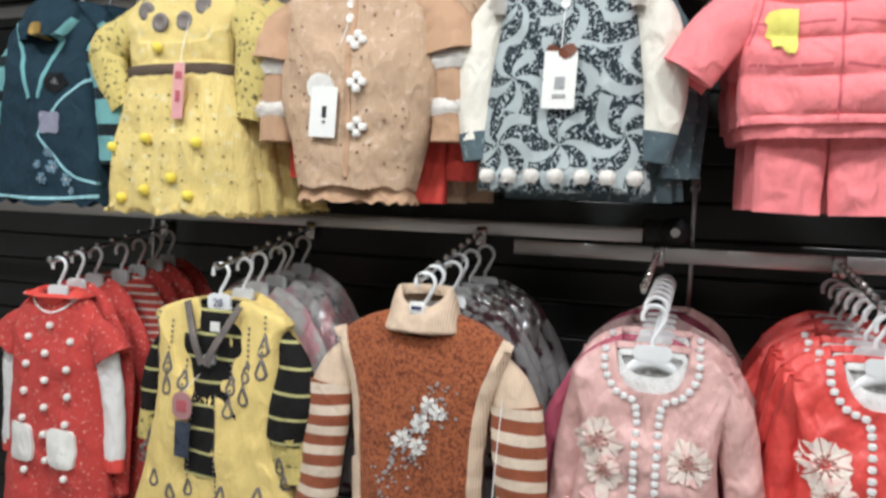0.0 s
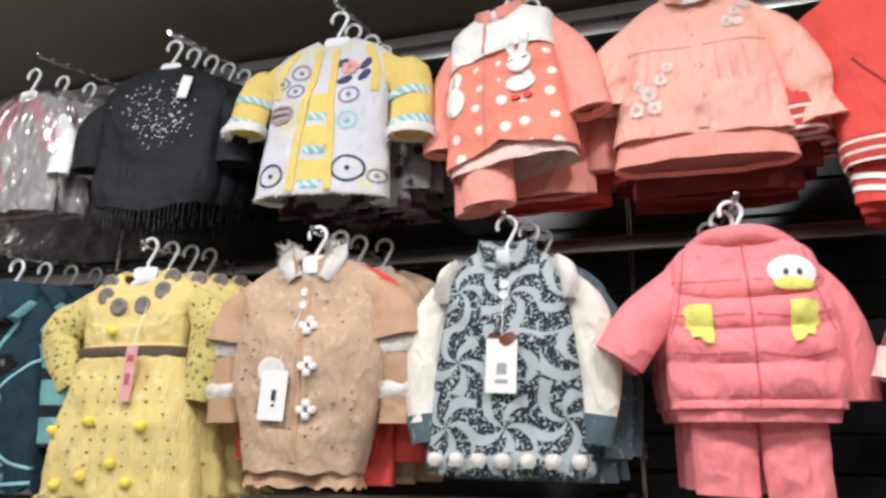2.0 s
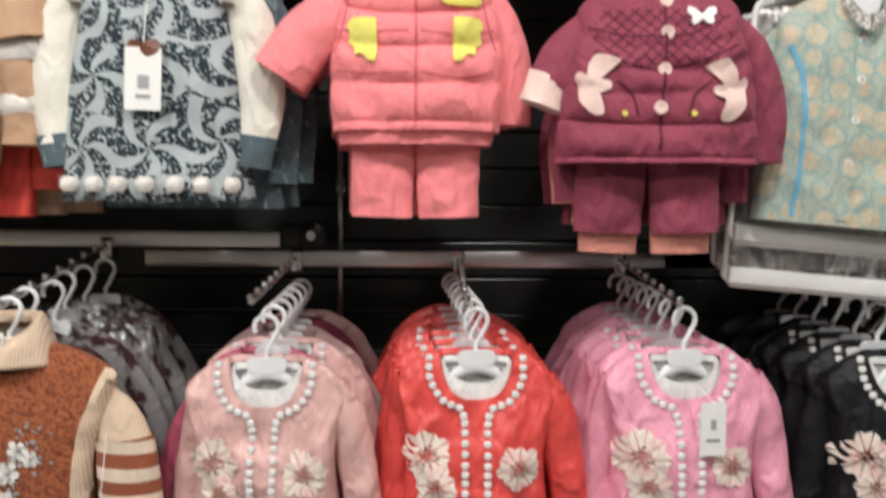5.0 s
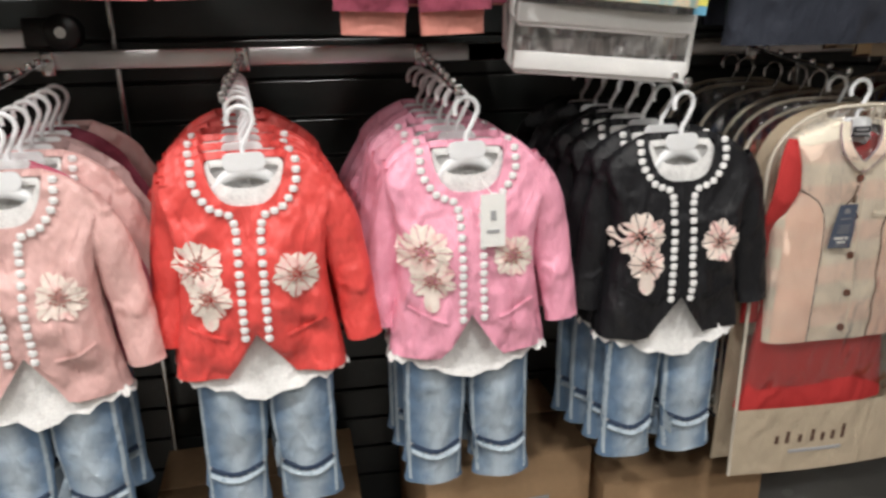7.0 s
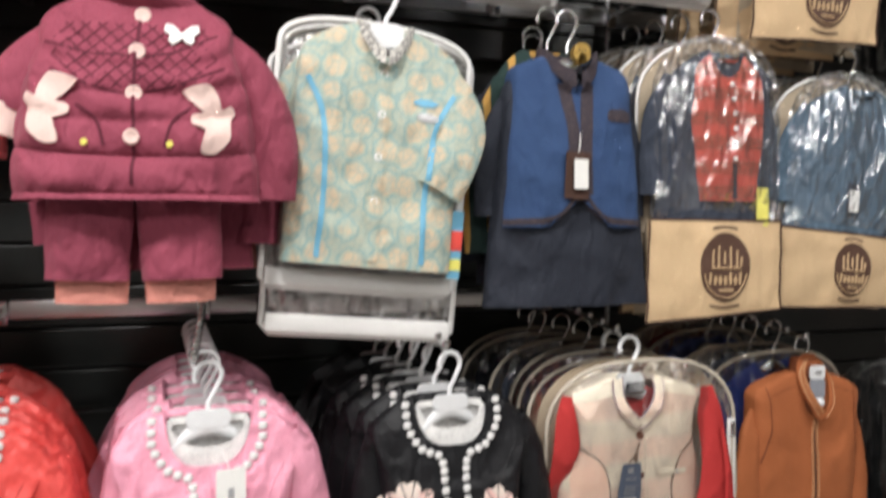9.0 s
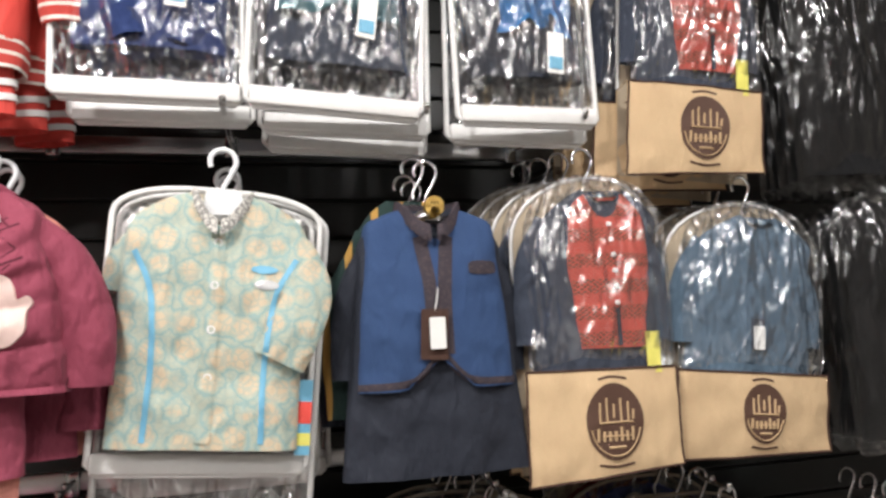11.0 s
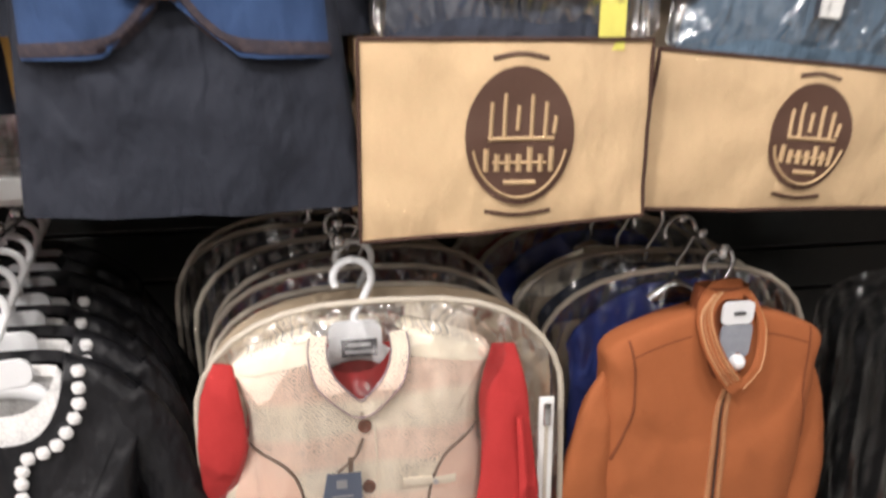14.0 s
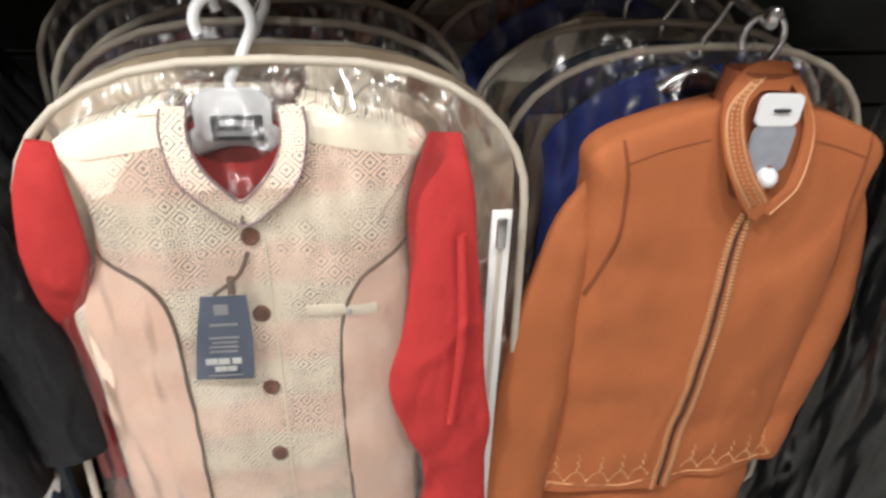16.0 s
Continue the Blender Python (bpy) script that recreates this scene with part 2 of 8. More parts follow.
M["card"] = plain("white_card", (0.83, 0.82, 0.79), 0.6, 0, 0.04, 0.02)
M["ink"] = plain("black_ink", (0.03, 0.03, 0.035), 0.6)
M["greyink"] = plain("grey_ink", (0.35, 0.35, 0.36), 0.6)
M["pearl"] = plain("pearl", (0.86, 0.85, 0.83), 0.22, 0, 0.05, 0.0, 60, 0.5)
M["silver"] = plain("silver_thread", (0.62, 0.62, 0.63), 0.35, 0.6, 0.25, 0.4, 300)
M["gold"] = plain("gold_foil", (0.75, 0.5, 0.16), 0.35, 0.8)
M["cardboard"] = plain("cardboard", (0.42, 0.27, 0.15), 0.85, 0, 0.15, 0.1, 50)
M["film"] = film_mat("clear_film", gloss=0.9, crinkle=1.0, scale=17.0, haze=0.006)
M["film_soft"] = film_mat("clear_film_smooth", gloss=0.36, crinkle=0.7, scale=12.0, haze=0.005)
M["whitetrim"] = plain("white_piping", (0.8, 0.79, 0.77), 0.5, 0, 0.08, 0.1)
M["creamtrim"] = plain("cream_piping", (0.56, 0.50, 0.41), 0.6, 0, 0.1, 0.1)

# ---- mesh helpers ----
def link(name, bm, mat, parent=None, label="", smooth=True):
    me = bpy.data.meshes.new(name)
    bmesh.ops.recalc_face_normals(bm, faces=bm.faces)
    way = sum((f.normal * f.calc_area() for f in bm.faces), Vector())
    if way.y > 0.4 * sum(f.calc_area() for f in bm.faces) and any(len(e.link_faces) == 1 for e in bm.edges):
        bmesh.ops.reverse_faces(bm, faces=bm.faces)
    if smooth:
        for f in bm.faces:
            f.smooth = True
        for e in bm.edges:
            if len(e.link_faces) == 2 and e.calc_face_angle() > 0.95:
                e.smooth = False
    bm.to_mesh(me)
    bm.free()
    me.materials.append(mat)
    ob = new(name, me)
    if parent:
        ob.parent = parent
    if label:
        ob["label"] = label
    return ob


def part(name, bm, mat, parent, label="", smooth=True):
    return link(name, bm, mat, parent, label, smooth)


def thing(name, m, label, category, group="", kind=""):
    e = new(name)
    e.empty_display_size = 0.05
    e.matrix_world = m
    return tagged(e, label, category, group, kind)


def box(bm, x0, x1, y0, y1, z0, z1, bevel=0.0):
    vs = [bm.verts.new((x, y, z)) for x in (x0, x1) for y in (y0, y1) for z in (z0, z1)]
    fs = [bm.faces.new([vs[i] for i in q]) for q in ((0, 1, 3, 2), (4, 6, 7, 5), (0, 4, 5, 1), (2, 3, 7, 6), (0, 2, 6, 4), (1, 5, 7, 3))]
    if bevel:
        es = list({e for f in fs for e in f.edges})
        bmesh.ops.bevel(bm, geom=es, offset=bevel, segments=2, affect="EDGES", profile=0.5)
    return bm


def boxed(x0, x1, y0, y1, z0, z1, bevel=0.0):
    return box(bmesh.new(), x0, x1, y0, y1, z0, z1, bevel)


def rings(bm, rows, closed=True, cap=False):
    """Quads between rows of points of equal length."""
    vs = [[bm.verts.new(p) for p in r] for r in rows]
    n = len(rows[0])
    for a, b in zip(vs, vs[1:]):
        for i in range(n if closed else n - 1):
            j = (i + 1) % n
            bm.faces.new((a[i], a[j], b[j], b[i]))
    if cap:
        bm.faces.new(list(reversed(vs[0])))
        bm.faces.new(vs[-1])
    return bm


def tube(bm, pts, r, seg=8, cap=True):
    pts = [Vector(p) for p in pts]
    rows = []
    for i, p in enumerate(pts):
        d = (pts[min(i + 1, len(pts) - 1)] - pts[max(i - 1, 0)]).normalized()
        side = d.cross(Vector((0, 1, 0)) if abs(d.y) < 0.9 else Vector((1, 0, 0))).normalized()
        up = side.cross(d)
        rr = r[i] if isinstance(r, (list, tuple)) else r
        rows.append([p + rr * (math.cos(a) * side + math.sin(a) * up) for a in (2 * math.pi * k / seg for k in range(seg))])
    return rings(bm, rows, True, cap)


def ball(bm, p, r, seg=8, squash=1.0):
    rows = []
    for i in range(1, seg // 2):
        a = math.pi * i / (seg // 2)
        rows.append([Vector(p) + Vector((r * math.sin(a) * math.cos(b), squash * r * math.sin(a) * math.sin(b), r * math.cos(a))) for b in (2 * math.pi * k / seg for k in range(seg))])
    return rings(bm, rows, True, True)


def spline(pts, n):
    """n points along a smooth line through pts (any dimension)."""
    p = np.array(pts, float)
    if len(p) < 3:
        s = np.linspace(0, 1, n)[:, None]
        return p[0] * (1 - s) + p[-1] * s
    q = np.vstack([2 * p[0] - p[1], p, 2 * p[-1] - p[-2]])
    d = np.concatenate([[0], np.cumsum(np.linalg.norm(np.diff(p, axis=0), axis=1))])
    out = []
    for s in np.linspace(0, d[-1], n):
        i = min(int(np.searchsorted(d, s, side="right")) - 1, len(p) - 2)
        t = (s - d[i]) / max(d[i + 1] - d[i], 1e-9)
        a, b, c, e = q[i], q[i + 1], q[i + 2], q[i + 3]
        out.append(0.5 * (2 * b + (c - a) * t + (2 * a - 5 * b + 4 * c - e) * t * t + (3 * b - a - 3 * c + e) * t ** 3))
    return np.array(out)


# ---- garment geometry: local x across, -y towards the aisle, z up, origin at the neck ----
def torso(prof, drop=0.03, vee=1.5, cut=0.0, cutw=0.08, wave=0.0, waves=9, folds=0.004, fold_n=7, wrinkle=0.004, seed=0, seg=56, row_n=40, lean=0.0, lip=True, boxy=0.72, quilt=(), puff=0.3):
    """A hanging shell of cloth. prof: (z, half width, half depth) from the neck to the hem."""
    P = spline(prof, row_n)
    arc = np.concatenate([[0], np.cumsum(np.linalg.norm(np.diff(P[:, :2], axis=0), axis=1))])
    arc /= arc[-1]
    z0, z1 = P[0, 0], P[-1, 0]
    rows = []
    for i in range(row_n):
        z, w, d = P[i][:3]
        mid = P[i][3] if len(P[i]) > 3 else 0.0
        v = (z0 - z) / max(z0 - z1, 1e-6)
        for a, b in zip(quilt, quilt[1:]):
            if b <= z <= a:
                d *= 1 - puff * 0.5 + puff * math.sqrt(max(0.0, math.sin(math.pi * (a - z) / (a - b))))
                w *= 1 - puff * 0.07 + puff * 0.14 * math.sqrt(max(0.0, math.sin(math.pi * (a - z) / (a - b))))
        row = []
        for k in range(seg):
            a = 2 * math.pi * k / seg
            c, s = math.cos(a), math.sin(a)
            x = w * math.copysign(abs(c) ** boxy, c)
            y = d * math.copysign(abs(s) ** boxy, s)
            f = max(0.0, -s) ** vee
            zz = (1 - f) * z + f * ((z0 - drop) * (1 - arc[i]) + z1 * arc[i])
            if s < 0 and cut:
                zz += cut * v ** 3 * max(0.0, 1 - abs(x) / cutw)
            zz += wave * math.sin(waves * a + seed) * v ** 5
            y += folds * v * math.sin(fold_n * (x / max(w, 0.02)) + 1.7 * seed + 2 * v) * (1 if s < 0 else -1)
            n1 = noise.noise(Vector((x * 9 + seed * 3.1, 7.3 + (1 if s > 0 else 0) * 5, zz * 7)))
            n2 = noise.noise(Vector((x * 26 + zz * 16 + seed, 1.3, zz * 20 - x * 9)))
            y += wrinkle * min(1, 4 * arc[i]) * (2.2 * n1 + 1.5 * n2) * (0.4 + abs(s))
            x += 0.6 * wrinkle * n1
            row.append((x + mid + lean * (z - z0), y, zz))
        rows.append(row)
    if lip:
        rows.append([(x * 0.95, y * 0.8, z + 0.008) for x, y, z in rows[-1]])
        rows.insert(0, [(x * 0.93, y * 0.85, z - 0.012) for x, y, z in rows[0]])
    return rings(bmesh.new(), rows)


def limb(pts, flat=0.55, seg=18, row_n=22, wrinkle=0.004, seed=0, cuff_in=True, flare=0.0):
    """A sleeve or trouser leg. pts: (x, y, z, radius) along it."""
    P = spline(pts, row_n)
    rows = []
    for i, (x, y, z, r) in enumerate(P):
        d = P[min(i + 1, row_n - 1)][:3] - P[max(i - 1, 0)][:3]
        d /= np.linalg.norm(d) + 1e-9
        side = np.array((d[2], 0, -d[0]))
        side /= np.linalg.norm(side) + 1e-9
        row = []
        for k in range(seg):
            a = 2 * math.pi * k / seg
            q = np.array((x, y, z)) + r * math.cos(a) * side + flat * r * math.sin(a) * np.array((0, 1, 0))
            n1 = noise.noise(Vector((q[0] * 12 + seed, q[1] * 14, q[2] * 15 + q[0] * 9)))
            n2 = noise.noise(Vector((q[0] * 34 + seed, q[1] * 20, q[2] * 38 - q[0] * 20)))
            q = q + (n1 * 1.5 + n2) * wrinkle * (math.cos(a) * side * 0.3 + math.sin(a) * np.array((0, 1, 0)))
            if flare and i > row_n - 4:
                q = q + flare * math.sin(6 * a) * np.array((0.3, 1, 0.2)) * (i - row_n + 4) / 3
            row.append(tuple(q))
        rows.append(row)
    if cuff_in:
        c = P[-1][:3]
        rows.append([tuple(np.array(p) * 0.8 + c * 0.2) for p in rows[-1]])
        rows.append([tuple(np.array(p) * 0.7 + c * 0.3 - (P[-1][:3] - P[-3][:3]) * 0.8) for p in rows[-1]])
    return rings(bmesh.new(), rows)


class Cloth:
    """A garment being made: its empty, and the surface on which trims are laid."""

    def __init__(self, name, x, y, z, label, category, group="", turn=0.0, swing=0.0):
        self.ob = thing(name, pose(x, y, z, 0, swing, turn), label, category, group)
        self.tree = None

    def add(self, name, bm, mat, label="", skin=False, smooth=True, parent=None):
        if skin:
            from_bm = BVHTree.FromBMesh(bm)
            self.tree = (self.tree or []) + [from_bm]
        return part(name, bm, mat, parent or self.ob, label, smooth)

    def y(self, x, z, default=-0.05, depth=0):
        best = None
        for t in self.tree or []:
            hit = t.ray_cast(Vector((x, -1, z)), Vector((0, 1, 0)))
            if hit[0] is not None and (best is None or hit[0].y < best):
                best = hit[0].y
        if best is None or best > 0.01:
            if depth < 5:
                return self.y(x * 0.97, z - 0.008, default, depth + 1)
            return default
        return best

    def patch(self, name, outline, mat, th=0.004, label="", rows=4, parent=None, puff=0.0):
        """A flat or puffed shape sewn on: outline of (x, z) about its middle."""
        cx = sum(p[0] for p in outline) / len(outline)
        cz = sum(p[1] for p in outline) / len(outline)
        bm = bmesh.new()
        out = []
        for i in range(rows, 0, -1):
            s = i / rows
            ring = []
            for x, z in outline:
                px, pz = cx + (x - cx) * s, cz + (z - cz) * s
                ring.append((px, self.y(px, pz) - th - puff * (1 - s * s), pz))
            out.append(ring)
        out.insert(0, [(x, y + th + 0.003, z) for x, y, z in out[0]])
        rings(bm, out)
        bm.verts.ensure_lookup_table()
        n = len(outline)
        last = list(bm.verts)[-n:]
        c = bm.verts.new((cx, self.y(cx, cz) - th - puff, cz))
        for i in range(n):
            bm.faces.new((last[i], last[(i + 1) % n], c))
        return self.add(name, bm, mat, label, parent=parent)

    def band(self, name, pts, width, mat, th=0.003, label="", step=0.008, parent=None, at=None):
        """A strip of tape or piping along (x, z) points."""
        ln = sum(math.dist(a, b) for a, b in zip(pts, pts[1:]))
        P = spline(pts, max(4, int(ln / step)))
        rows = []
        for i, (x, z) in enumerate(P):
            d = P[min(i + 1, len(P) - 1)] - P[max(i - 1, 0)]
            d = d / (np.linalg.norm(d) + 1e-9)
            s = np.array((-d[1], d[0])) * width / 2
            a, b = (x + s[0], z + s[1]), (x - s[0], z - s[1])
            ya, yb, ym = (at(a[1]), at(b[1]), at(z)) if at else (self.y(*a), self.y(*b), self.y(x, z))
            rows.append([(a[0], ya + 0.002, a[1]), (a[0], ya - th * 0.6, a[1]), (x, ym - th, z), (b[0], yb - th * 0.6, b[1]), (b[0], yb + 0.002, b[1])])
        return self.add(name, rings(bmesh.new(), rows, False), mat, label, parent=parent)

    def beads(self, name, pts, step, r, mat, label="", squash=0.7, seg=8, jit=0.0):
        ln = sum(math.dist(a, b) for a, b in zip(pts, pts[1:]))
        bm = bmesh.new()
        for x, z in spline(pts, max(2, int(ln / step))):
            x, z = x + random.uniform(-jit, jit), z + random.uniform(-jit, jit)
            ball(bm, (x, self.y(x, z) - r * 0.4, z), r, seg, squash)
        return self.add(name, bm, mat, label)

    def pearls(self, name, pts, step, r, mat, squash=0.8):
        """Single beads, each a part of its own on one shared mesh."""
        ln = sum(math.dist(a, b) for a, b in zip(pts, pts[1:]))
        first = None
        for x, z in spline(pts, max(2, int(ln / step))):
            if first is None:
                first = ob = self.add(name, ball(bmesh.new(), (0, 0, 0), r, 8, squash), mat)
            else:
                ob = new(name, first.data)
                ob.parent = self.ob
            ob.location = (x, self.y(x, z) - r * 0.35, z)

    def spheres(self, name, spots, r, mat, off=0.005):
        for x, z in spots:
            self.add(name, ball(bmesh.new(), (x, self.y(x, z) - off, z), r, 10), mat)

    def button(self, x, z, r, mat, name="button", label=""):
        y = self.y(x, z)
        bm = bmesh.new()
        rows = [[(x + q * math.cos(a), y + dy, z + q * math.sin(a)) for a in (2 * math.pi * k / 14 for k in range(14))]
                for q, dy in ((r, 0.003), (r, -0.001), (r * 0.9, -0.0032), (r * 0.62, -0.0034), (r * 0.5, -0.0022), (r * 0.1, -0.0022))]
        rings(bm, rows, True, True)
        return self.add(name, bm, mat, label)

    def tag(self, x, z, w, h, mat, top=None, tilt=0.0, bars=(), corner=0.15, label="", notch=False, gap=0.012, inks=None):
        """A hanging card on a thread from top, with printed bars (u, v, w, h in shares of the card)."""
        y = min(self.y(x, z), self.y(x, z - h / 2), self.y(x, z + h / 2), self.y(x - w / 2, z), self.y(x + w / 2, z)) - gap
        R = Matrix.Translation((x, y, z)) @ Matrix.Rotation(radians(tilt), 4, "Y")
        bm = plate(w, h, 0.0016, corner)
        bm.transform(R)
        card = self.add("tag", bm, mat, label, smooth=False)
        for i, (u, v, bw, bh) in enumerate(bars):
            b = boxed((u - bw / 2) * w, (u + bw / 2) * w, -0.0022, -0.0008, (v - bh / 2) * h, (v + bh / 2) * h)
            b.transform(R)
            part("print", b, (inks or M["ink"]), card, smooth=False)
        if top:
            t = R @ Vector((0, 0, h * 0.45))
            b = tube(bmesh.new(), spline([(top[0], self.y(*top) - 0.002, top[1]), ((top[0] + t.x) / 2, (self.y(*top) + t.y) / 2 - 0.004, (top[1] + t.z) / 2), tuple(t)], 8), 0.0011, 6)
            self.add("thread", b, M["whitetrim"])
        return card


def plate(w, h, th, corner=0.15, seg=5):
    """A rounded card standing in the xz plane."""
    r = corner * min(w, h)
    o = []
    for cx, cz, a0 in ((w / 2 - r, h / 2 - r, 0), (-w / 2 + r, h / 2 - r, 90), (-w / 2 + r, -h / 2 + r, 180), (w / 2 - r, -h / 2 + r, 270)):
        for k in range(seg):
            a = radians(a0 + 90 * k / (seg - 1))
            o.append((cx + r * math.cos(a), cz + r * math.sin(a)))
    return rings(bmesh.new(), [[(x, -th / 2, z) for x, z in o], [(x, th / 2, z) for x, z in o]], True, True)


def oval(cx, cz, a, b, n=20, power=1.0, rot=0.0):
    out = []
    for k in range(n):
        t = 2 * math.pi * k / n
        x = a * math.copysign(abs(math.cos(t)) ** power, math.cos(t))
        z = b * math.copysign(abs(math.sin(t)) ** power, math.sin(t))
        out.append((cx + x * math.cos(rot) - z * math.sin(rot), cz + x * math.sin(rot) + z * math.cos(rot)))
    return out


def petals(cx, cz, r, n=8, depth=0.35, rot=0.0, stretch=1.0):
    return [(cx + r * (1 - depth * (0.5 + 0.5 * math.cos(n * t))) * math.cos(t + rot), cz + stretch * r * (1 - depth * (0.5 + 0.5 * math.cos(n * t))) * math.sin(t + rot)) for t in (2 * math.pi * k / (n * 5) for k in range(n * 5))]


# ---- hangers and arms ----
def make_hanger(kind):
    """kind: white, clear or wire. Origin where the hook rests on the arm."""
    mat = {"white": M["whiteplastic"], "clear": M["clearplastic"], "wire": M["chrome"]}[kind]
    label = {"white": "white plastic clothes hanger hung on a chrome arm", "clear": "frosted clear plastic hanger hung on a chrome arm", "wire": "bare chrome wire hanger hook over dark clothes"}[kind]
    h = thing("clothes_hanger", pose(0, 0, -50), label, "hanger", "hangers on the arms")
    hook = [(0.0 + 0.021 * math.cos(radians(a)), 0, -0.015 + 0.021 * math.sin(radians(a))) for a in range(205, -40, -12)]
    hook += [(0.010, 0, -0.042), (0.0, 0, -0.058), (0.0, 0, -0.075)]
    part("hook", tube(bmesh.new(), hook, 0.0045 if kind != "wire" else 0.0032, 10), M["chrome"] if kind == "wire" else mat, h)
    w = 0.085
    pts = [(-w, 0, -0.142), (-w * 0.7, 0, -0.128), (-0.035, 0, -0.106), (0, 0, -0.092), (0.035, 0, -0.106), (w * 0.7, 0, -0.128), (w, 0, -0.142)]
    rows = []
    for i, p in enumerate(spline(pts, 25)):
        e = 0.007 + 0.009 * (1 - abs(i - 12) / 12)
        rows.append([(p[0], 0.006 * math.cos(a), p[2] + e * math.sin(a) - 0.006) for a in (2 * math.pi * k / 8 for k in range(8))])
    part("shoulder_bar", rings(bmesh.new(), rows, True, True), mat, h)
    if kind != "wire":
        bm = plate(0.06, 0.042, 0.008, 0.3) if kind == "white" else plate(0.07, 0.03, 0.005, 0.4)
        bm.transform(Matrix.Translation((0, -0.004, -0.086 if kind == "white" else -0.084)))
        part("size_panel", bm, mat, h)
    return h


def make_arm(length, drop):
    """A chrome display arm that slopes to the front, with studs and a ball end. Origin on the rail."""
    a = thing("display_arm", pose(0, 0, -50), "chrome studded display arm hooked over the wall rail", "display arm", "display arms")
    part("bracket", boxed(-0.014, 0.014, -0.022, 0.022, -0.03, 0.02, 0.003), M["chrome"], a)
    part("bar", tube(bmesh.new(), [(0, -0.02, 0), (0, -length, -drop)], 0.0055, 10), M["chrome"], a)
    n = int(length / 0.05)
    first = part("stud", ball(bmesh.new(), (0, 0, 0), 0.008, 8), M["chrome"], a)
    for i in range(1, n + 1):
        s = i / n
        ob = first if i == 1 else new("stud", first.data)
        ob.parent = a
        ob.location = (0, -0.02 - (length - 0.02) * s, 0.008 - drop * s)
    return a

# ---- structure ----
HOUSE_X, HOUSE_Z = 0.165, 1.455
X0, X1, YB, YF = -3.2, 4.6, 1.93, -3.0


def panel(name, bm, mat, label, cat):
    return tagged(link(name, bm, mat, None, "", False), label, cat, kind="structure")


panel("floor", boxed(X0, X1, YF, YB + 0.1, -0.1, 0.0), M["tile"], "pale grey glossy tiled shop floor", "floor")
panel("ceiling", boxed(X0, X1, YF, YB + 0.1, CEIL, CEIL + 0.1), M["plaster"], "dim beige painted shop ceiling", "ceiling")
panel("wall_south", boxed(X0, X1, YF - 0.1, YF, 0, CEIL), M["wallpaint"], "plain painted wall across the aisle", "wall")
panel("wall_west", boxed(X0 - 0.1, X0, YF, YB + 0.1, 0, CEIL), M["wallpaint"], "plain painted side wall", "wall")
panel("wall_east", boxed(X1, X1 + 0.1, YF, YB + 0.1, 0, CEIL), M["wallpaint"], "plain painted side wall", "wall")
wall = panel("wall_north", boxed(X0, X1, YB, YB + 0.1, 0, CEIL), M["groove"], "black slatted display wall with horizontal grooves", "wall")
slat0 = bmesh.new()
box(slat0, X0, X1, -0.014, 0.0, -0.046, 0.046, 0.003)
first = None
for i in range(29):
    if first is None:
        first = part("slat", slat0, M["slat"], wall, smooth=False)
        ob = first
    else:
        ob = new("slat", first.data)
        ob.parent = wall
    ob.location = (0, YB - 0.001, 0.08 + 0.1 * i)
# chrome rails that carry the arms, and the posts behind them
RAILS = [("A", -2.6, 0.09, 1.445), ("B", -0.23, 1.14, 1.40), ("C", 1.0, 3.6, 1.40), ("D", -2.6, 3.6, 2.10), ("E", -2.6, 3.6, 2.74)]
for key, xa, xb, z in RAILS:
    r = thing("wall_rail", pose((xa + xb) / 2, 1.65, z), "long chrome rectangular wall rail for display arms", "rail", "wall rails")
    hw = (xb - xa) / 2
    part("bar", boxed(-hw, hw, -0.007, 0.007, -0.019, 0.019, 0.002), M["rail"], r)
    for bx in np.linspace(-hw + 0.08, hw - 0.08, max(2, int(hw * 1.6) + 1)):
        part("bracket", boxed(bx - 0.012, bx + 0.012, 0.007, YB - 1.65 - 0.012, -0.014, 0.014, 0.002), M["blackplastic"], r)
for x in (-1.62, 0.2, 2.0, 3.5):
    post = thing("wall_post", pose(x, 1.885, 0), "thin chrome upright post fixed to the black wall", "post", "wall posts")
    part("upright", tube(bmesh.new(), [(0, 0, 0), (0, 0, CEIL - 0.02)], 0.0085, 10), M["chrome"], post)
    part("clip", boxed(-0.012, 0.012, 0.0, 0.033, 1.56, 1.6, 0.002), M["chrome"], post)
    part("clip", boxed(-0.012, 0.012, 0.0, 0.033, 2.36, 2.4, 0.002), M["chrome"], post)

# pale trim strip along the head of the display wall
panel("trim", boxed(X0, X1, YB - 0.06, YB - 0.015, CEIL - 0.075, CEIL - 0.035, 0.003), M["whiteplastic"], "pale aluminium trim strip under the ceiling", "trim")
# black round end housing of the left rail
h = thing("rail_end", pose(HOUSE_X, 1.65, HOUSE_Z), "black round plastic end cap of the chrome rail", "end cap")
part("arm_cover", boxed(-0.075, 0.0, -0.014, 0.014, -0.03, 0.03, 0.006), M["blackplastic"], h)
for r, ya, yb, mt in ((0.036, -0.018, 0.018, "blackplastic"), (0.012, -0.024, -0.017, "chrome")):
    part("disc", rings(bmesh.new(), [[(q * math.cos(a), yy, q * math.sin(a)) for a in (2 * math.pi * k / 24 for k in range(24))] for q, yy in ((r, yb), (r, ya + 0.003), (r * 0.92, ya))], True, True), M[mt], h)

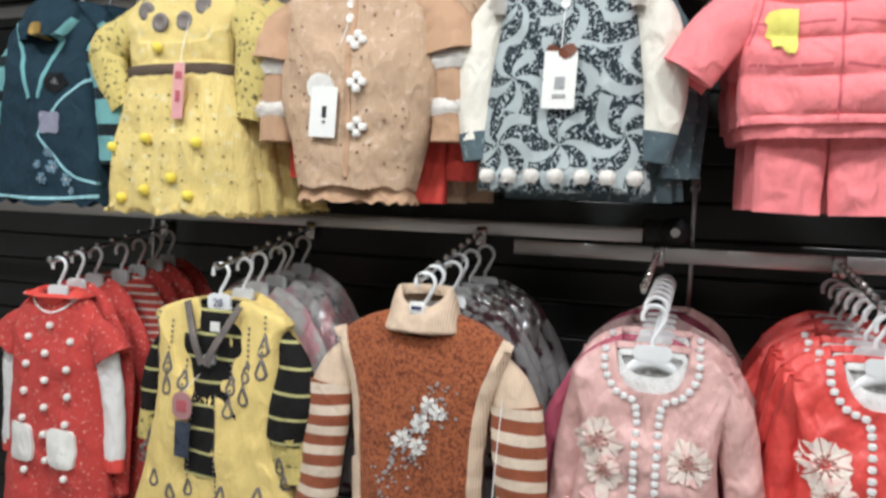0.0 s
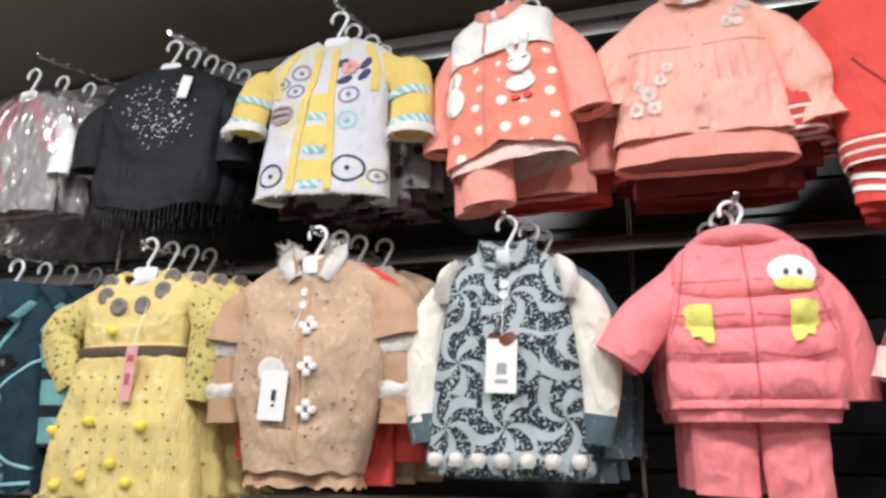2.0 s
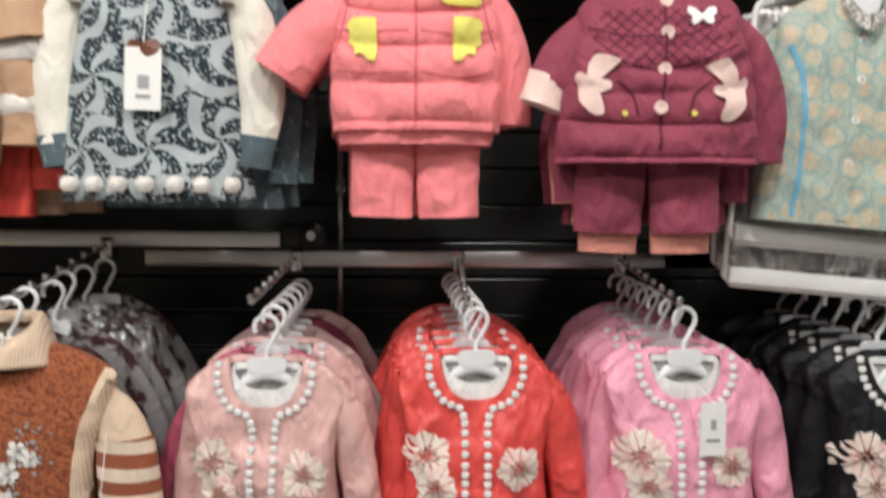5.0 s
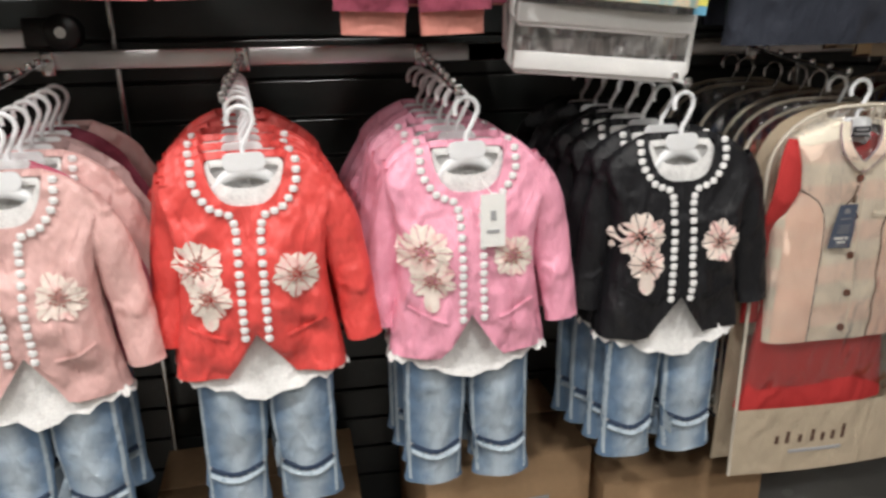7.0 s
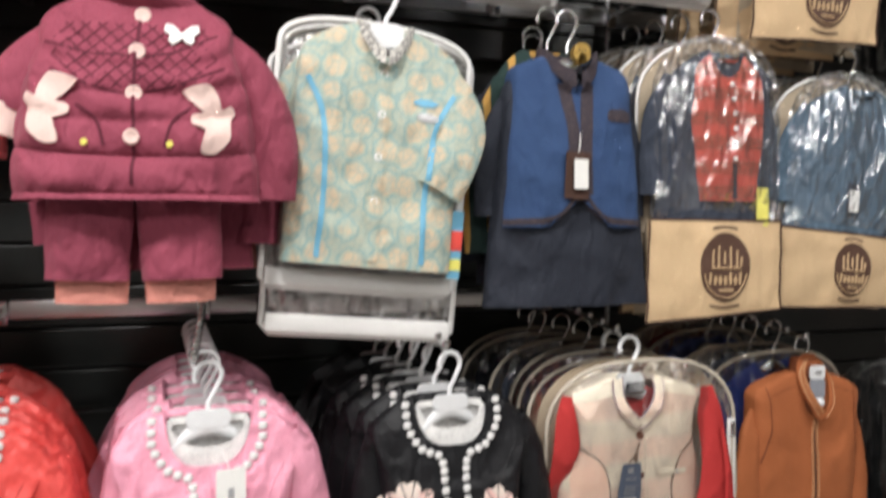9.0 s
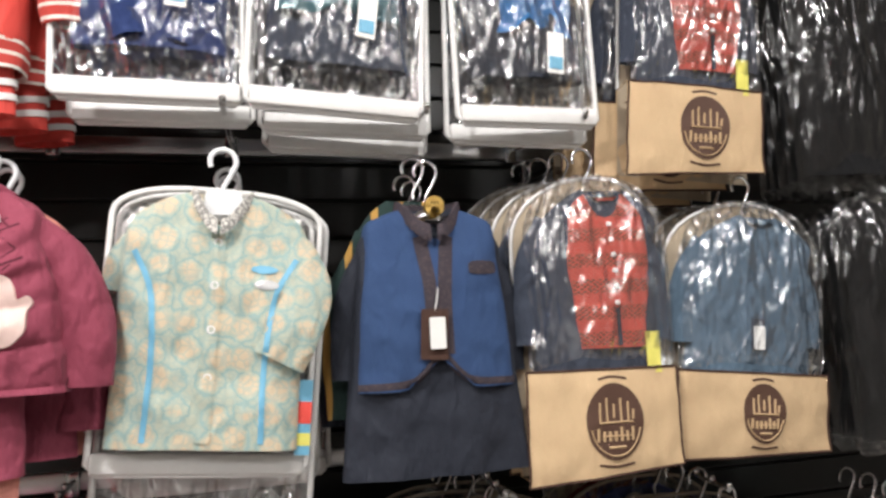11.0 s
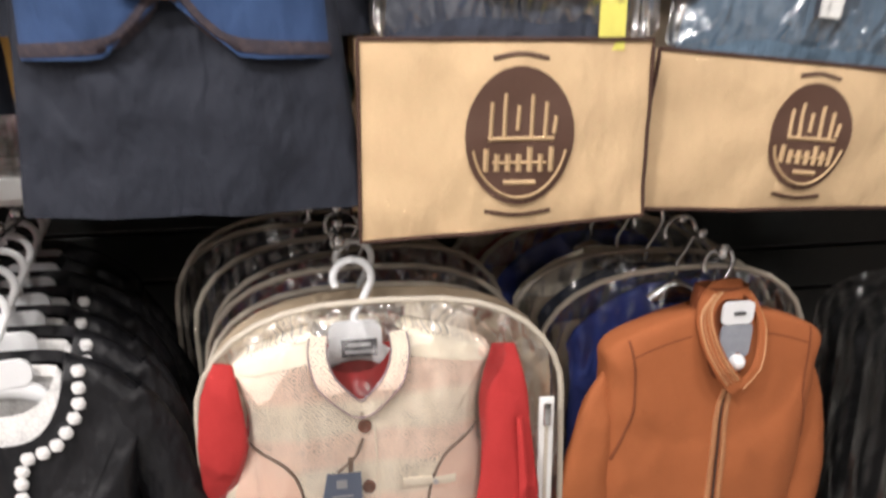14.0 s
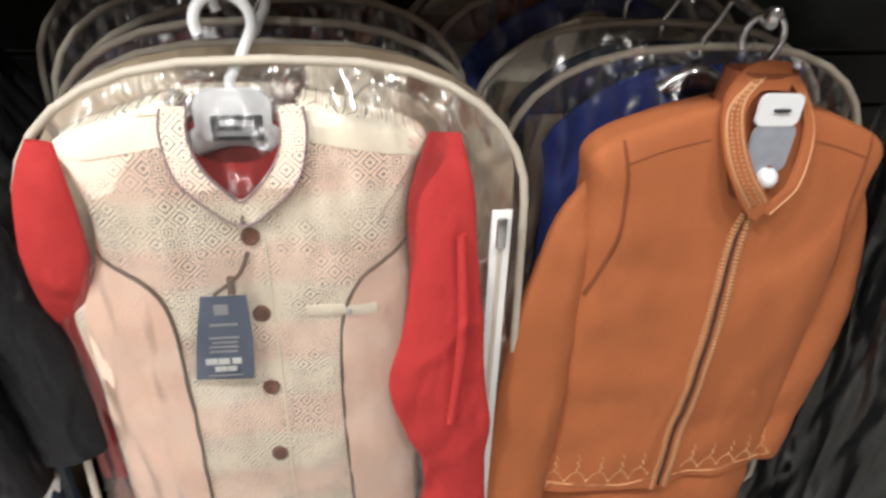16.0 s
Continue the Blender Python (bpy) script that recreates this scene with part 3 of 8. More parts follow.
# ceiling downlights above the aisle
glow, gnt, gb = shader("lamp_glow")
gb.inputs["Emission Color"].default_value = (1.0, 0.93, 0.84, 1)
gb.inputs["Emission Strength"].default_value = 12.0
for x, y, watts in LAMPS:
    d = thing("downlight", pose(x, y, CEIL), "round white recessed ceiling downlight switched on", "downlight", "ceiling downlights")
    ring = [[(r * math.cos(a), r * math.sin(a), z) for a in (2 * math.pi * k / 24 for k in range(24))] for r, z in ((0.1, 0.0), (0.1, -0.012), (0.085, -0.016), (0.075, -0.006))]
    part("rim", rings(bmesh.new(), ring), M["whiteplastic"], d)
    part("lens", rings(bmesh.new(), [[(r * math.cos(a), r * math.sin(a), -0.006) for a in (2 * math.pi * k / 24 for k in range(24))] for r in (0.075, 0.01)], True, True), glow, d)
    ld = bpy.data.lights.new("downlight_lamp", "AREA")
    ld.shape, ld.size, ld.energy, ld.color = "DISK", 0.18, watts, (1.0, 0.975, 0.95)
    lo = new("downlight_lamp", ld)
    lo.matrix_world = pose(x, y, CEIL - 0.03)

# ---- arms, hangers and stacks ----
HANG = {k: make_hanger(k) for k in ("white", "clear", "wire")}
ARM = {"A": make_arm(0.43, 0.045), "B": make_arm(0.43, 0.045), "C": make_arm(0.43, 0.085), "S": make_arm(0.35, 0.037), "L": make_arm(0.43, 0.085)}
RAIL_Z = {"A": 1.40, "S": 1.40, "L": 1.42, "B": 2.10, "C": 2.74}


def arm_at(row, x, z=None):
    return copy_thing(ARM[row], pose(x, 1.65, (z or RAIL_Z[row])))


def hang(kind, x, y, z, turn=0.0, swing=0.0):
    return copy_thing(HANG[kind], pose(x, y, z, 0, swing, turn * 0.3))

# ---- garments ----
HOOK = 0.075


def shirt(name, label, x, z, mat, sh, length, hem, chest=None, waist=None, depth=0.05, y=1.25, neck=0.05, slope=0.066, cat="shirt", turn=0.0, swing=0.0, group="hanging clothes", body="body", **kw):
    g = Cloth(name, x, y, z, label, cat, group, turn, swing)
    chest = chest or sh * 0.95
    waist = waist or (chest + hem) / 2
    prof = [(0, neck, min(0.027, depth * 0.62)), (-slope * 0.35, (neck + sh) / 2, min(0.033, depth * 0.72)), (-slope, sh * 0.97, min(0.04, depth * 0.82)), (-slope - 0.05, chest, depth * 0.92), (-length * 0.55, waist, depth), (-length, hem, depth)]
    g.add(body, torso(prof, **kw), mat, skin=True)
    return g


def sleeve(g, mat, pts, flat=0.55, name="sleeve", label="", **kw):
    """The first point lies inside the shoulder, so that the cloth runs over it without a step."""
    pts = list(pts)
    if name == "sleeve" and len(pts) > 2:
        (x0, y0, z0, r0), (x1, y1, z1, r1) = pts[:2]
        pts[0] = (x0 * 0.9, y0, z0 - 0.012, r0 * 0.55)
        pts[1] = (x1 * 0.98, y1, z1 - 0.012, r1 * 0.86)
    return g.add(name, limb(pts, flat, **kw), mat, label, skin=True)


def trousers(g, mat, z0, z1, hw, gap=0.004, r1=None, name="trouser_leg", seed=0, dx=0.0):
    r1 = r1 or hw * 0.48
    for s in (-1, 1):
        g.add(name, limb([(dx + s * hw * 0.5, 0, z0, hw * 0.52), (dx + s * (hw * 0.5 + gap), 0, (z0 + z1) / 2, hw * 0.5), (dx + s * (hw * 0.52 + gap), 0, z1, r1)], 0.42, 22, 20, 0.005, seed + s), mat, skin=True)


def collar(g, mat, hw, hd, z, h, front_drop=0.02, gap=0.3, name="collar", th=0.004, vee=1.5):
    """A stand collar open at the front by gap radians each side."""
    rows = []
    for hh, grow in ((-0.004, 1.0), (h * 0.5, 1.03), (h, 0.98), (h, 0.9), (h * 0.5, 0.94), (0, 0.9)):
        row = []
        for k in range(33):
            a = -math.pi / 2 + gap + (2 * math.pi - 2 * gap) * k / 32
            f = max(0.0, -math.sin(a)) ** vee
            row.append((hw * grow * math.cos(a), hd * grow * math.sin(a) - 0.012 * f, z + hh - front_drop * f))
        rows.append(row)
    return g.add(name, rings(bmesh.new(), rows, False), mat, skin=True)


def fringe(g, name, pts, length, mat, step=0.012):
    bm = bmesh.new()
    for x, z in spline(pts, int(sum(math.dist(a, b) for a, b in zip(pts, pts[1:])) / step)):
        y = g.y(x, z + 0.01)
        tube(bm, [(x, y, z + 0.004), (x + random.uniform(-0.004, 0.004), y - 0.002, z - length * random.uniform(0.6, 1.1))], 0.0018, 5)
    return g.add(name, bm, mat)


def tufts(bm, fn, n, length, r=0.0009):
    """Loose fibres standing off a fur trim."""
    for i in range(n):
        p, d = fn()
        d = Vector(d) + Vector((random.uniform(-0.5, 0.5), random.uniform(-0.5, 0.5), random.uniform(-0.5, 0.5)))
        q = Vector(p) + d.normalized() * length * random.uniform(0.5, 1.2)
        s = d.cross(Vector((0.3, 1, 0.2))).normalized() * r
        bm.faces.new([bm.verts.new(v) for v in (Vector(p) - s, Vector(p) + s, q)])
    return bm


def fur_band(g, mat, a, b, r, width, flat=0.6, n=260, name="fur_band"):
    """A furry ring round a sleeve at a, whose way goes to b."""
    d = (Vector(b) - Vector(a)).normalized()
    side = Vector((d.z, 0, -d.x))
    bm = limb([(*(Vector(a) - d * width / 2), r * 0.85), (*Vector(a), r * 1.08), (*(Vector(a) + d * width / 2), r * 0.85)], flat, 18, 8, 0.004, 3, False)

    def spot():
        t = random.uniform(0, 2 * math.pi)
        o = math.cos(t) * side + flat * math.sin(t) * Vector((0, 1, 0))
        return Vector(a) + d * random.uniform(-width / 2, width / 2) + o * r, o
    return g.add(name, tufts(bm, spot, n, 0.014), mat)


def flower(g, x, z, r, n=9, mats=("white_petal", "pink_core"), stretch=1.0, rot=0.0):
    """A sewn-on flower: pointed petals with a split rib round a meshed, beaded heart."""
    bm = bmesh.new()
    for k in range(n):
        a = rot + 2 * math.pi * (k + random.uniform(-0.12, 0.12)) / n
        grow = random.uniform(0.85, 1.1)
        for side in (-1, 1):
            pts = []
            for u, w in ((0.15, 0.03), (0.35, 0.17), (0.6, 0.27), (0.85, 0.22), (1.0, 0.03), (0.75, 0.01), (0.4, 0.005)):
                u, w = u * r * grow, (w + 0.008) * side * r
                px, pz = x + u * math.cos(a) - w * math.sin(a), z + stretch * (u * math.sin(a) + w * math.cos(a))
                pts.append(bm.verts.new((px, g.y(px, pz) - 0.0035 - 0.10 * abs(w), pz)))
            bm.faces.new(pts)
    f = g.add("flower", bm, M[mats[0]], smooth=False)
    bm = bmesh.new()
    for k in range(14 if r > 0.03 else 7):
        q, a = r * 0.11 * math.sqrt(k), 2.4 * k
        ball(bm, (x + q * math.cos(a), g.y(x + q * math.cos(a), z + q * math.sin(a)) - 0.006, z + q * math.sin(a)), r * 0.085, 6, 0.6)
    part("flower_heart", bm, M[mats[1]], f)
    return f


def motif_ring(g, x, z, a, b, mat, th=0.006, rot=0.0):
    pts = oval(x, z, a, b, 22, 1.0, rot)
    g.band("ring_motif", pts + pts[:2], th, mat, 0.002)
    g.button(x, z, 0.006, mat, "dot_motif")


F = fabric
M["yellow_knit"] = F("yellow_knit", (0.82, 0.63, 0.20), p_flecks((0.86, 0.74, 0.38), 40), knit=60, bump=0.6, crease=0.3)
M["yellow_speck"] = F("yellow_black_knit", (0.70, 0.56, 0.16), p_flecks((0.12, 0.09, 0.03), 75, 0.56, 0.64), knit=70, bump=0.5)
M["yellow_wool"] = F("yellow_wool", (0.80, 0.60, 0.18), None, knit=60, bump=0.3)
M["yellow_pom"] = F("yellow_pompom", (0.85, 0.68, 0.04), None, sheen=0.6)
# dark ochre that paints the shade inside the openwork holes
M["ochre_hole"] = F("ochre_knit_hole", (0.20, 0.14, 0.035), None)
M["brown_belt"] = F("brown_velvet", (0.10, 0.07, 0.05), None, sheen=0.5)
M["grey_sequin"] = plain("grey_sequin", (0.22, 0.19, 0.18), 0.4, 0.4, 0.6, 0.6, 260)
M["tan_knit"] = F("tan_knit", (0.57, 0.38, 0.24), p_flecks((0.68, 0.50, 0.37), 55), knit=70, bump=0.5, crease=0.35)
M["tan_plain"] = F("tan_wool", (0.52, 0.31, 0.18), None, knit=90, bump=0.3)
M["fur"] = F("white_fur", (0.82, 0.78, 0.73), None, sheen=0.7, weave=400, bump=0.8)
M["grey_paisley"] = F("grey_paisley_knit", (0.46, 0.52, 0.53), p_swirl((0.018, 0.03, 0.04)), knit=90, bump=0.45, crease=0.2)
M["grey_plain"] = F("grey_teal_knit", (0.09, 0.13, 0.15), p_flecks((0.30, 0.36, 0.36), 60), knit=90)
M["ivory_knit"] = F("ivory_soft_knit", (0.82, 0.78, 0.68), None, knit=75, bump=0.35, crease=0.4)
M["pink_velour"] = F("coral_pink_velour", (0.86, 0.19, 0.21), None, sheen=0.8, crease=0.35, rough=0.75)
M["maroon_velour"] = F("maroon_velour", (0.265, 0.034, 0.070), None, sheen=0.7, crease=0.5, rough=0.7)
M["salmon"] = F("salmon_lining", (0.62, 0.22, 0.17), None, crease=0.3)
M["paleapplique"] = F("pale_pink_fleece", (0.78, 0.56, 0.50), None, sheen=0.6)
M["whitefleece"] = F("white_fleece", (0.84, 0.82, 0.78), None, sheen=0.5)
M["limepatch"] = F("lime_yellow_fleece", (0.80, 0.74, 0.12), None, sheen=0.5)
M["teal_damask"] = F("pale_teal_damask", (0.45, 0.49, 0.39), p_damask((0.60, 0.49, 0.33), (0.29, 0.42, 0.40), 22.0), rough=0.6, crease=0.3)
M["skyblue"] = F("sky_blue_satin", (0.12, 0.42, 0.62), None, rough=0.5)
M["bluevest"] = F("royal_blue_vest_cloth", (0.027, 0.066, 0.17), None, weave=1200, crease=0.25)
M["darkshirt"] = F("charcoal_cotton", (0.025, 0.029, 0.042), None, rough=0.7, crease=0.35)
M["brownbraid"] = F("slate_brown_braid", (0.052, 0.042, 0.052), p_flecks((0.075, 0.055, 0.06), 160, 0.5, 0.6))
M["tanbag"] = F("tan_nonwoven", (0.60, 0.415, 0.225), None, rough=0.8, weave=500, crease=0.3, creases=9, bump=0.3)
M["kraftback"] = F("beige_nonwoven", (0.46, 0.37, 0.26), None, rough=0.8, weave=500, crease=0.4, creases=8)
M["brownedge"] = F("brown_binding", (0.07, 0.035, 0.025), None)
M["brownprint"] = plain("brown_print", (0.085, 0.04, 0.025), 0.7)
M["tanprint"] = plain("tan_print", (0.52, 0.36, 0.2), 0.75)
M["redethnic"] = F("red_ethnic_weave", (0.50, 0.055, 0.03), p_ethnic((0.05, 0.06, 0.035)), crease=0.3)
M["slate"] = F("slate_cotton", (0.045, 0.055, 0.08), None, crease=0.5)
M["denimshirt"] = F("dusty_blue_cotton", (0.085, 0.14, 0.20), None, crease=0.55)
M["red_taffeta"] = F("bright_red_taffeta", (0.72, 0.016, 0.006), None, rough=0.38, sheen=0.0, crease=0.75, creases=10)
M["pink_taffeta"] = F("candy_pink_taffeta", (0.84, 0.31, 0.44), None, rough=0.38, sheen=0.0, crease=0.7, creases=10)
M["blush_taffeta"] = F("blush_pink_taffeta", (0.70, 0.40, 0.37), None, rough=0.38, sheen=0.0, crease=0.7, creases=10)
M["rose_taffeta"] = F("deep_rose_taffeta", (0.45, 0.05, 0.11), None, rough=0.5, crease=0.5, creases=11)
M["dusty_taffeta"] = F("dusty_mauve_cloth", (0.40, 0.25, 0.24), None, rough=0.6, crease=0.5)
M["black_satin"] = F("black_satin", (0.010, 0.010, 0.012), None, rough=0.4, sheen=0.0, crease=0.45, creases=12)
M["black_satin"].node_tree.nodes["Principled BSDF"].inputs["Specular IOR Level"].default_value = 0.3
M["lace"] = F("white_lace", (0.80, 0.79, 0.77), p_net((0.66, 0.65, 0.64), 150, 0.08), bump=0.35, weave=250)
M["whitecotton"] = F("white_cotton", (0.82, 0.81, 0.80), None)
M["white_petal"] = F("ivory_petal", (0.80, 0.68, 0.60), p_flecks((0.82, 0.48, 0.45), 30, 0.5, 0.7))
M["pink_core"] = plain("rose_beads", (0.55, 0.28, 0.24), 0.3, 0.2)
M["denim"] = F("washed_denim", (0.12, 0.20, 0.31), p_fade((0.42, 0.50, 0.57), 0.06), weave=1400, bump=0.4, crease=0.4)
M["denimdark"] = F("dark_denim", (0.035, 0.055, 0.10), None, weave=1400, bump=0.4, crease=0.4)
M["denimseam"] = F("pale_denim_seam", (0.42, 0.50, 0.56), p_flecks((0.15, 0.22, 0.3), 120))
M["cream_brocade"] = F("cream_brocade", (0.95, 0.84, 0.67), p_brocade((0.20, 0.19, 0.16), (0.96, 0.58, 0.46), 0.0155, 2.2, 0.82), rough=0.7, crease=0.12, bump=0.15, var=0.08)
M["cream_side"] = F("blush_brocade", (0.95, 0.68, 0.53), p_brocade((0.78, 0.46, 0.33), (0.92, 0.72, 0.58), 0.012, 1.6, 0.5), rough=0.7, crease=0.12, bump=0.15, var=0.08)
# kraftback darkened: the gloom deep in the stack is put into the colour
M["kraftback_shaded"] = F("beige_nonwoven_shaded", (0.13, 0.105, 0.085), None, rough=0.8, weave=500)
M["creamcloth"] = F("plain_cream_cloth", (0.91, 0.82, 0.66), None, rough=0.75, crease=0.15)
M["redshirt"] = F("scarlet_cotton", (0.46, 0.006, 0.005), None, rough=0.7, sheen=0.03, crease=0.35, creases=9)
M["redshirt"].node_tree.nodes["Principled BSDF"].inputs["Specular IOR Level"].default_value = 0.08
M["lacebraid"] = plain("silver_white_braid", (0.84, 0.83, 0.82), 0.4, 0.0, 0.35, 0.5, 260)
M["brownpiping"] = F("brown_piping", (0.20, 0.13, 0.09), None)
M["brownbutton"] = plain("brown_button", (0.16, 0.05, 0.025), 0.3, 0, 0.2, 0.02, 60, 0.4)
M["bluetag"] = plain("slate_blue_card", (0.10, 0.13, 0.20), 0.5)
M["orange"] = F("rust_orange_cotton", (0.39, 0.10, 0.016), None, rough=0.72, sheen=0.08, weave=1500, crease=0.2, creases=6)
M["orangebraid"] = F("tan_orange_braid", (0.56, 0.26, 0.10), p_stripes((0.30, 0.10, 0.03), 0.004, 0.5, "Z", 3.0))
M["goldthread"] = F("pale_gold_thread", (0.55, 0.27, 0.10), None, rough=0.5)
M["black_knit"] = F("black_sparkle_knit", (0.013, 0.014, 0.018), p_flecks((0.30, 0.31, 0.34), 260, 0.72, 0.76), knit=80, rough=0.6)
M["white_furry"] = F("white_blue_furry_knit", (0.76, 0.74, 0.80), p_flecks((0.76, 0.72, 0.45), 7, 0.5, 0.62), sheen=0.6, bump=0.6, knit=60)
M["sun_knit"] = F("sun_yellow_knit", (0.82, 0.60, 0.13), None, knit=80, bump=0.4)
M["cyan_knit"] = F("cyan_knit", (0.22, 0.55, 0.62), p_stripes((0.75, 0.74, 0.66), 0.012, 0.6, "DIAGONAL"), knit=80)
M["navyring"] = F("navy_wool", (0.05, 0.05, 0.14), None, sheen=0.5)
M["greyring"] = F("grey_wool", (0.25, 0.25, 0.33), None, sheen=0.5)
M["bunnydots"] = F("coral_dotted_fleece", (0.82, 0.21, 0.13), p_dots((0.86, 0.78, 0.72), 0.055, 0.24), sheen=0.6)
M["coralfleece"] = F("pale_coral_fleece", (0.84, 0.29, 0.22), None, sheen=0.5, crease=0.35)
M["coralshirt"] = F("pale_coral_cotton", (0.90, 0.42, 0.32), None, rough=0.7, crease=0.6, creases=10)
M["redjersey"] = F("bright_red_jersey", (0.70, 0.028, 0.010), None, rough=0.75, crease=0.35)
M["redstripe"] = F("red_white_ribbing", (0.58, 0.03, 0.015), p_stripes((0.82, 0.74, 0.66), 0.021, 0.76), knit=120)
M["navyblue"] = F("navy_blue_cloth", (0.016, 0.035, 0.13), None, crease=0.4)
M["navydress"] = F("dark_teal_denim_knit", (0.012, 0.035, 0.055), None, crease=0.3)
M["tealpatch"] = F("aqua_cotton", (0.15, 0.38, 0.40), None)
M["tealstripe"] = F("aqua_black_sleeve", (0.16, 0.40, 0.41), p_stripes((0.01, 0.015, 0.02), 0.09, 0.72), crease=0.3)
M["snow_red"] = F("red_snowflake_knit", (0.56, 0.022, 0.014), p_flecks((0.74, 0.36, 0.28), 120, 0.60, 0.68), knit=100, bump=0.4)
M["rust_chenille"] = F("rust_chenille", (0.38, 0.095, 0.02), p_flecks((0.17, 0.036, 0.012), 150, 0.44, 0.62), sheen=0.6, bump=0.9, weave=350)
M["peach_rib"] = F("peach_rib_knit", (0.76, 0.58, 0.42), p_stripes((0.62, 0.45, 0.31), 0.005, 0.5, "X"), bump=0.4)
M["rust_stripe"] = F("rust_striped_knit", (0.76, 0.62, 0.48), p_stripes((0.30, 0.07, 0.02), 0.046, 0.42, "Z", 1.2), bump=0.9, weave=350)
M["black_stripe"] = F("black_yellow_stripe_knit", (0.012, 0.011, 0.011), p_stripes((0.62, 0.58, 0.22), 0.055, 0.93), knit=100)
M["mixed_print"] = F("grey_leaf_print", (0.20, 0.19, 0.19), p_flecks((0.04, 0.012, 0.016), 12, 0.48, 0.55), crease=0.4)
M["pastel_print"] = F("pastel_patch_print", (0.40, 0.38, 0.37), p_flecks((0.50, 0.25, 0.28), 6, 0.5, 0.56), crease=0.4)
M["tealprint"] = F("teal_shag_print", (0.03, 0.10, 0.12), p_flecks((0.35, 0.52, 0.55), 60, 0.55, 0.65), crease=0.4)
M["blackbag"] = F("black_coat_cloth", (0.012, 0.012, 0.013), None, crease=0.5)
M["plaid"] = F("green_orange_plaid", (0.025, 0.05, 0.045), p_stripes((0.50, 0.27, 0.04), 0.05, 0.8, "X", 1.5))
M["royal"] = F("royal_blue_cotton", (0.02, 0.055, 0.32), None)
M["darkred"] = F("dark_red_cotton", (0.22, 0.02, 0.02), None, crease=0.4)


def simple_stack(row, x, z, y0, mats, sh, length, hem, label, hanger="clear", step=0.05, cat="shirt", sleeves=True, name="folded_shirt", rest=None, dz=0.03):
    """Plain further garments behind the front one, one per cloth in mats."""
    for i, mat in enumerate(mats):
        yy = y0 + step * i
        zz = z + 0.1 * step * i + random.uniform(-0.003, 0.003)
        jx = random.uniform(-0.015, 0.015) + (rest or 0.0) * (i + 1)
        g = shirt(name, label, x + jx, zz, M[mat], sh * random.uniform(0.97, 1.02), length, hem, y=yy, cat=cat, depth=0.024, seed=i + x * 7, seg=40, row_n=24, turn=random.uniform(-5, 5))
        if sleeves:
            for s in (-1, 1):
                sleeve(g, M[mat], [(s * sh * 0.86, 0, -0.055, 0.045), (s * (sh + 0.03), 0, -0.2, 0.042), (s * (sh + 0.025), -0.01, -length * 0.9, 0.034)], 0.4, row_n=14, seg=14, seed=i)
        if hanger:
            hang(hanger, x + jx, yy, zz + HOOK, random.uniform(-6, 6))


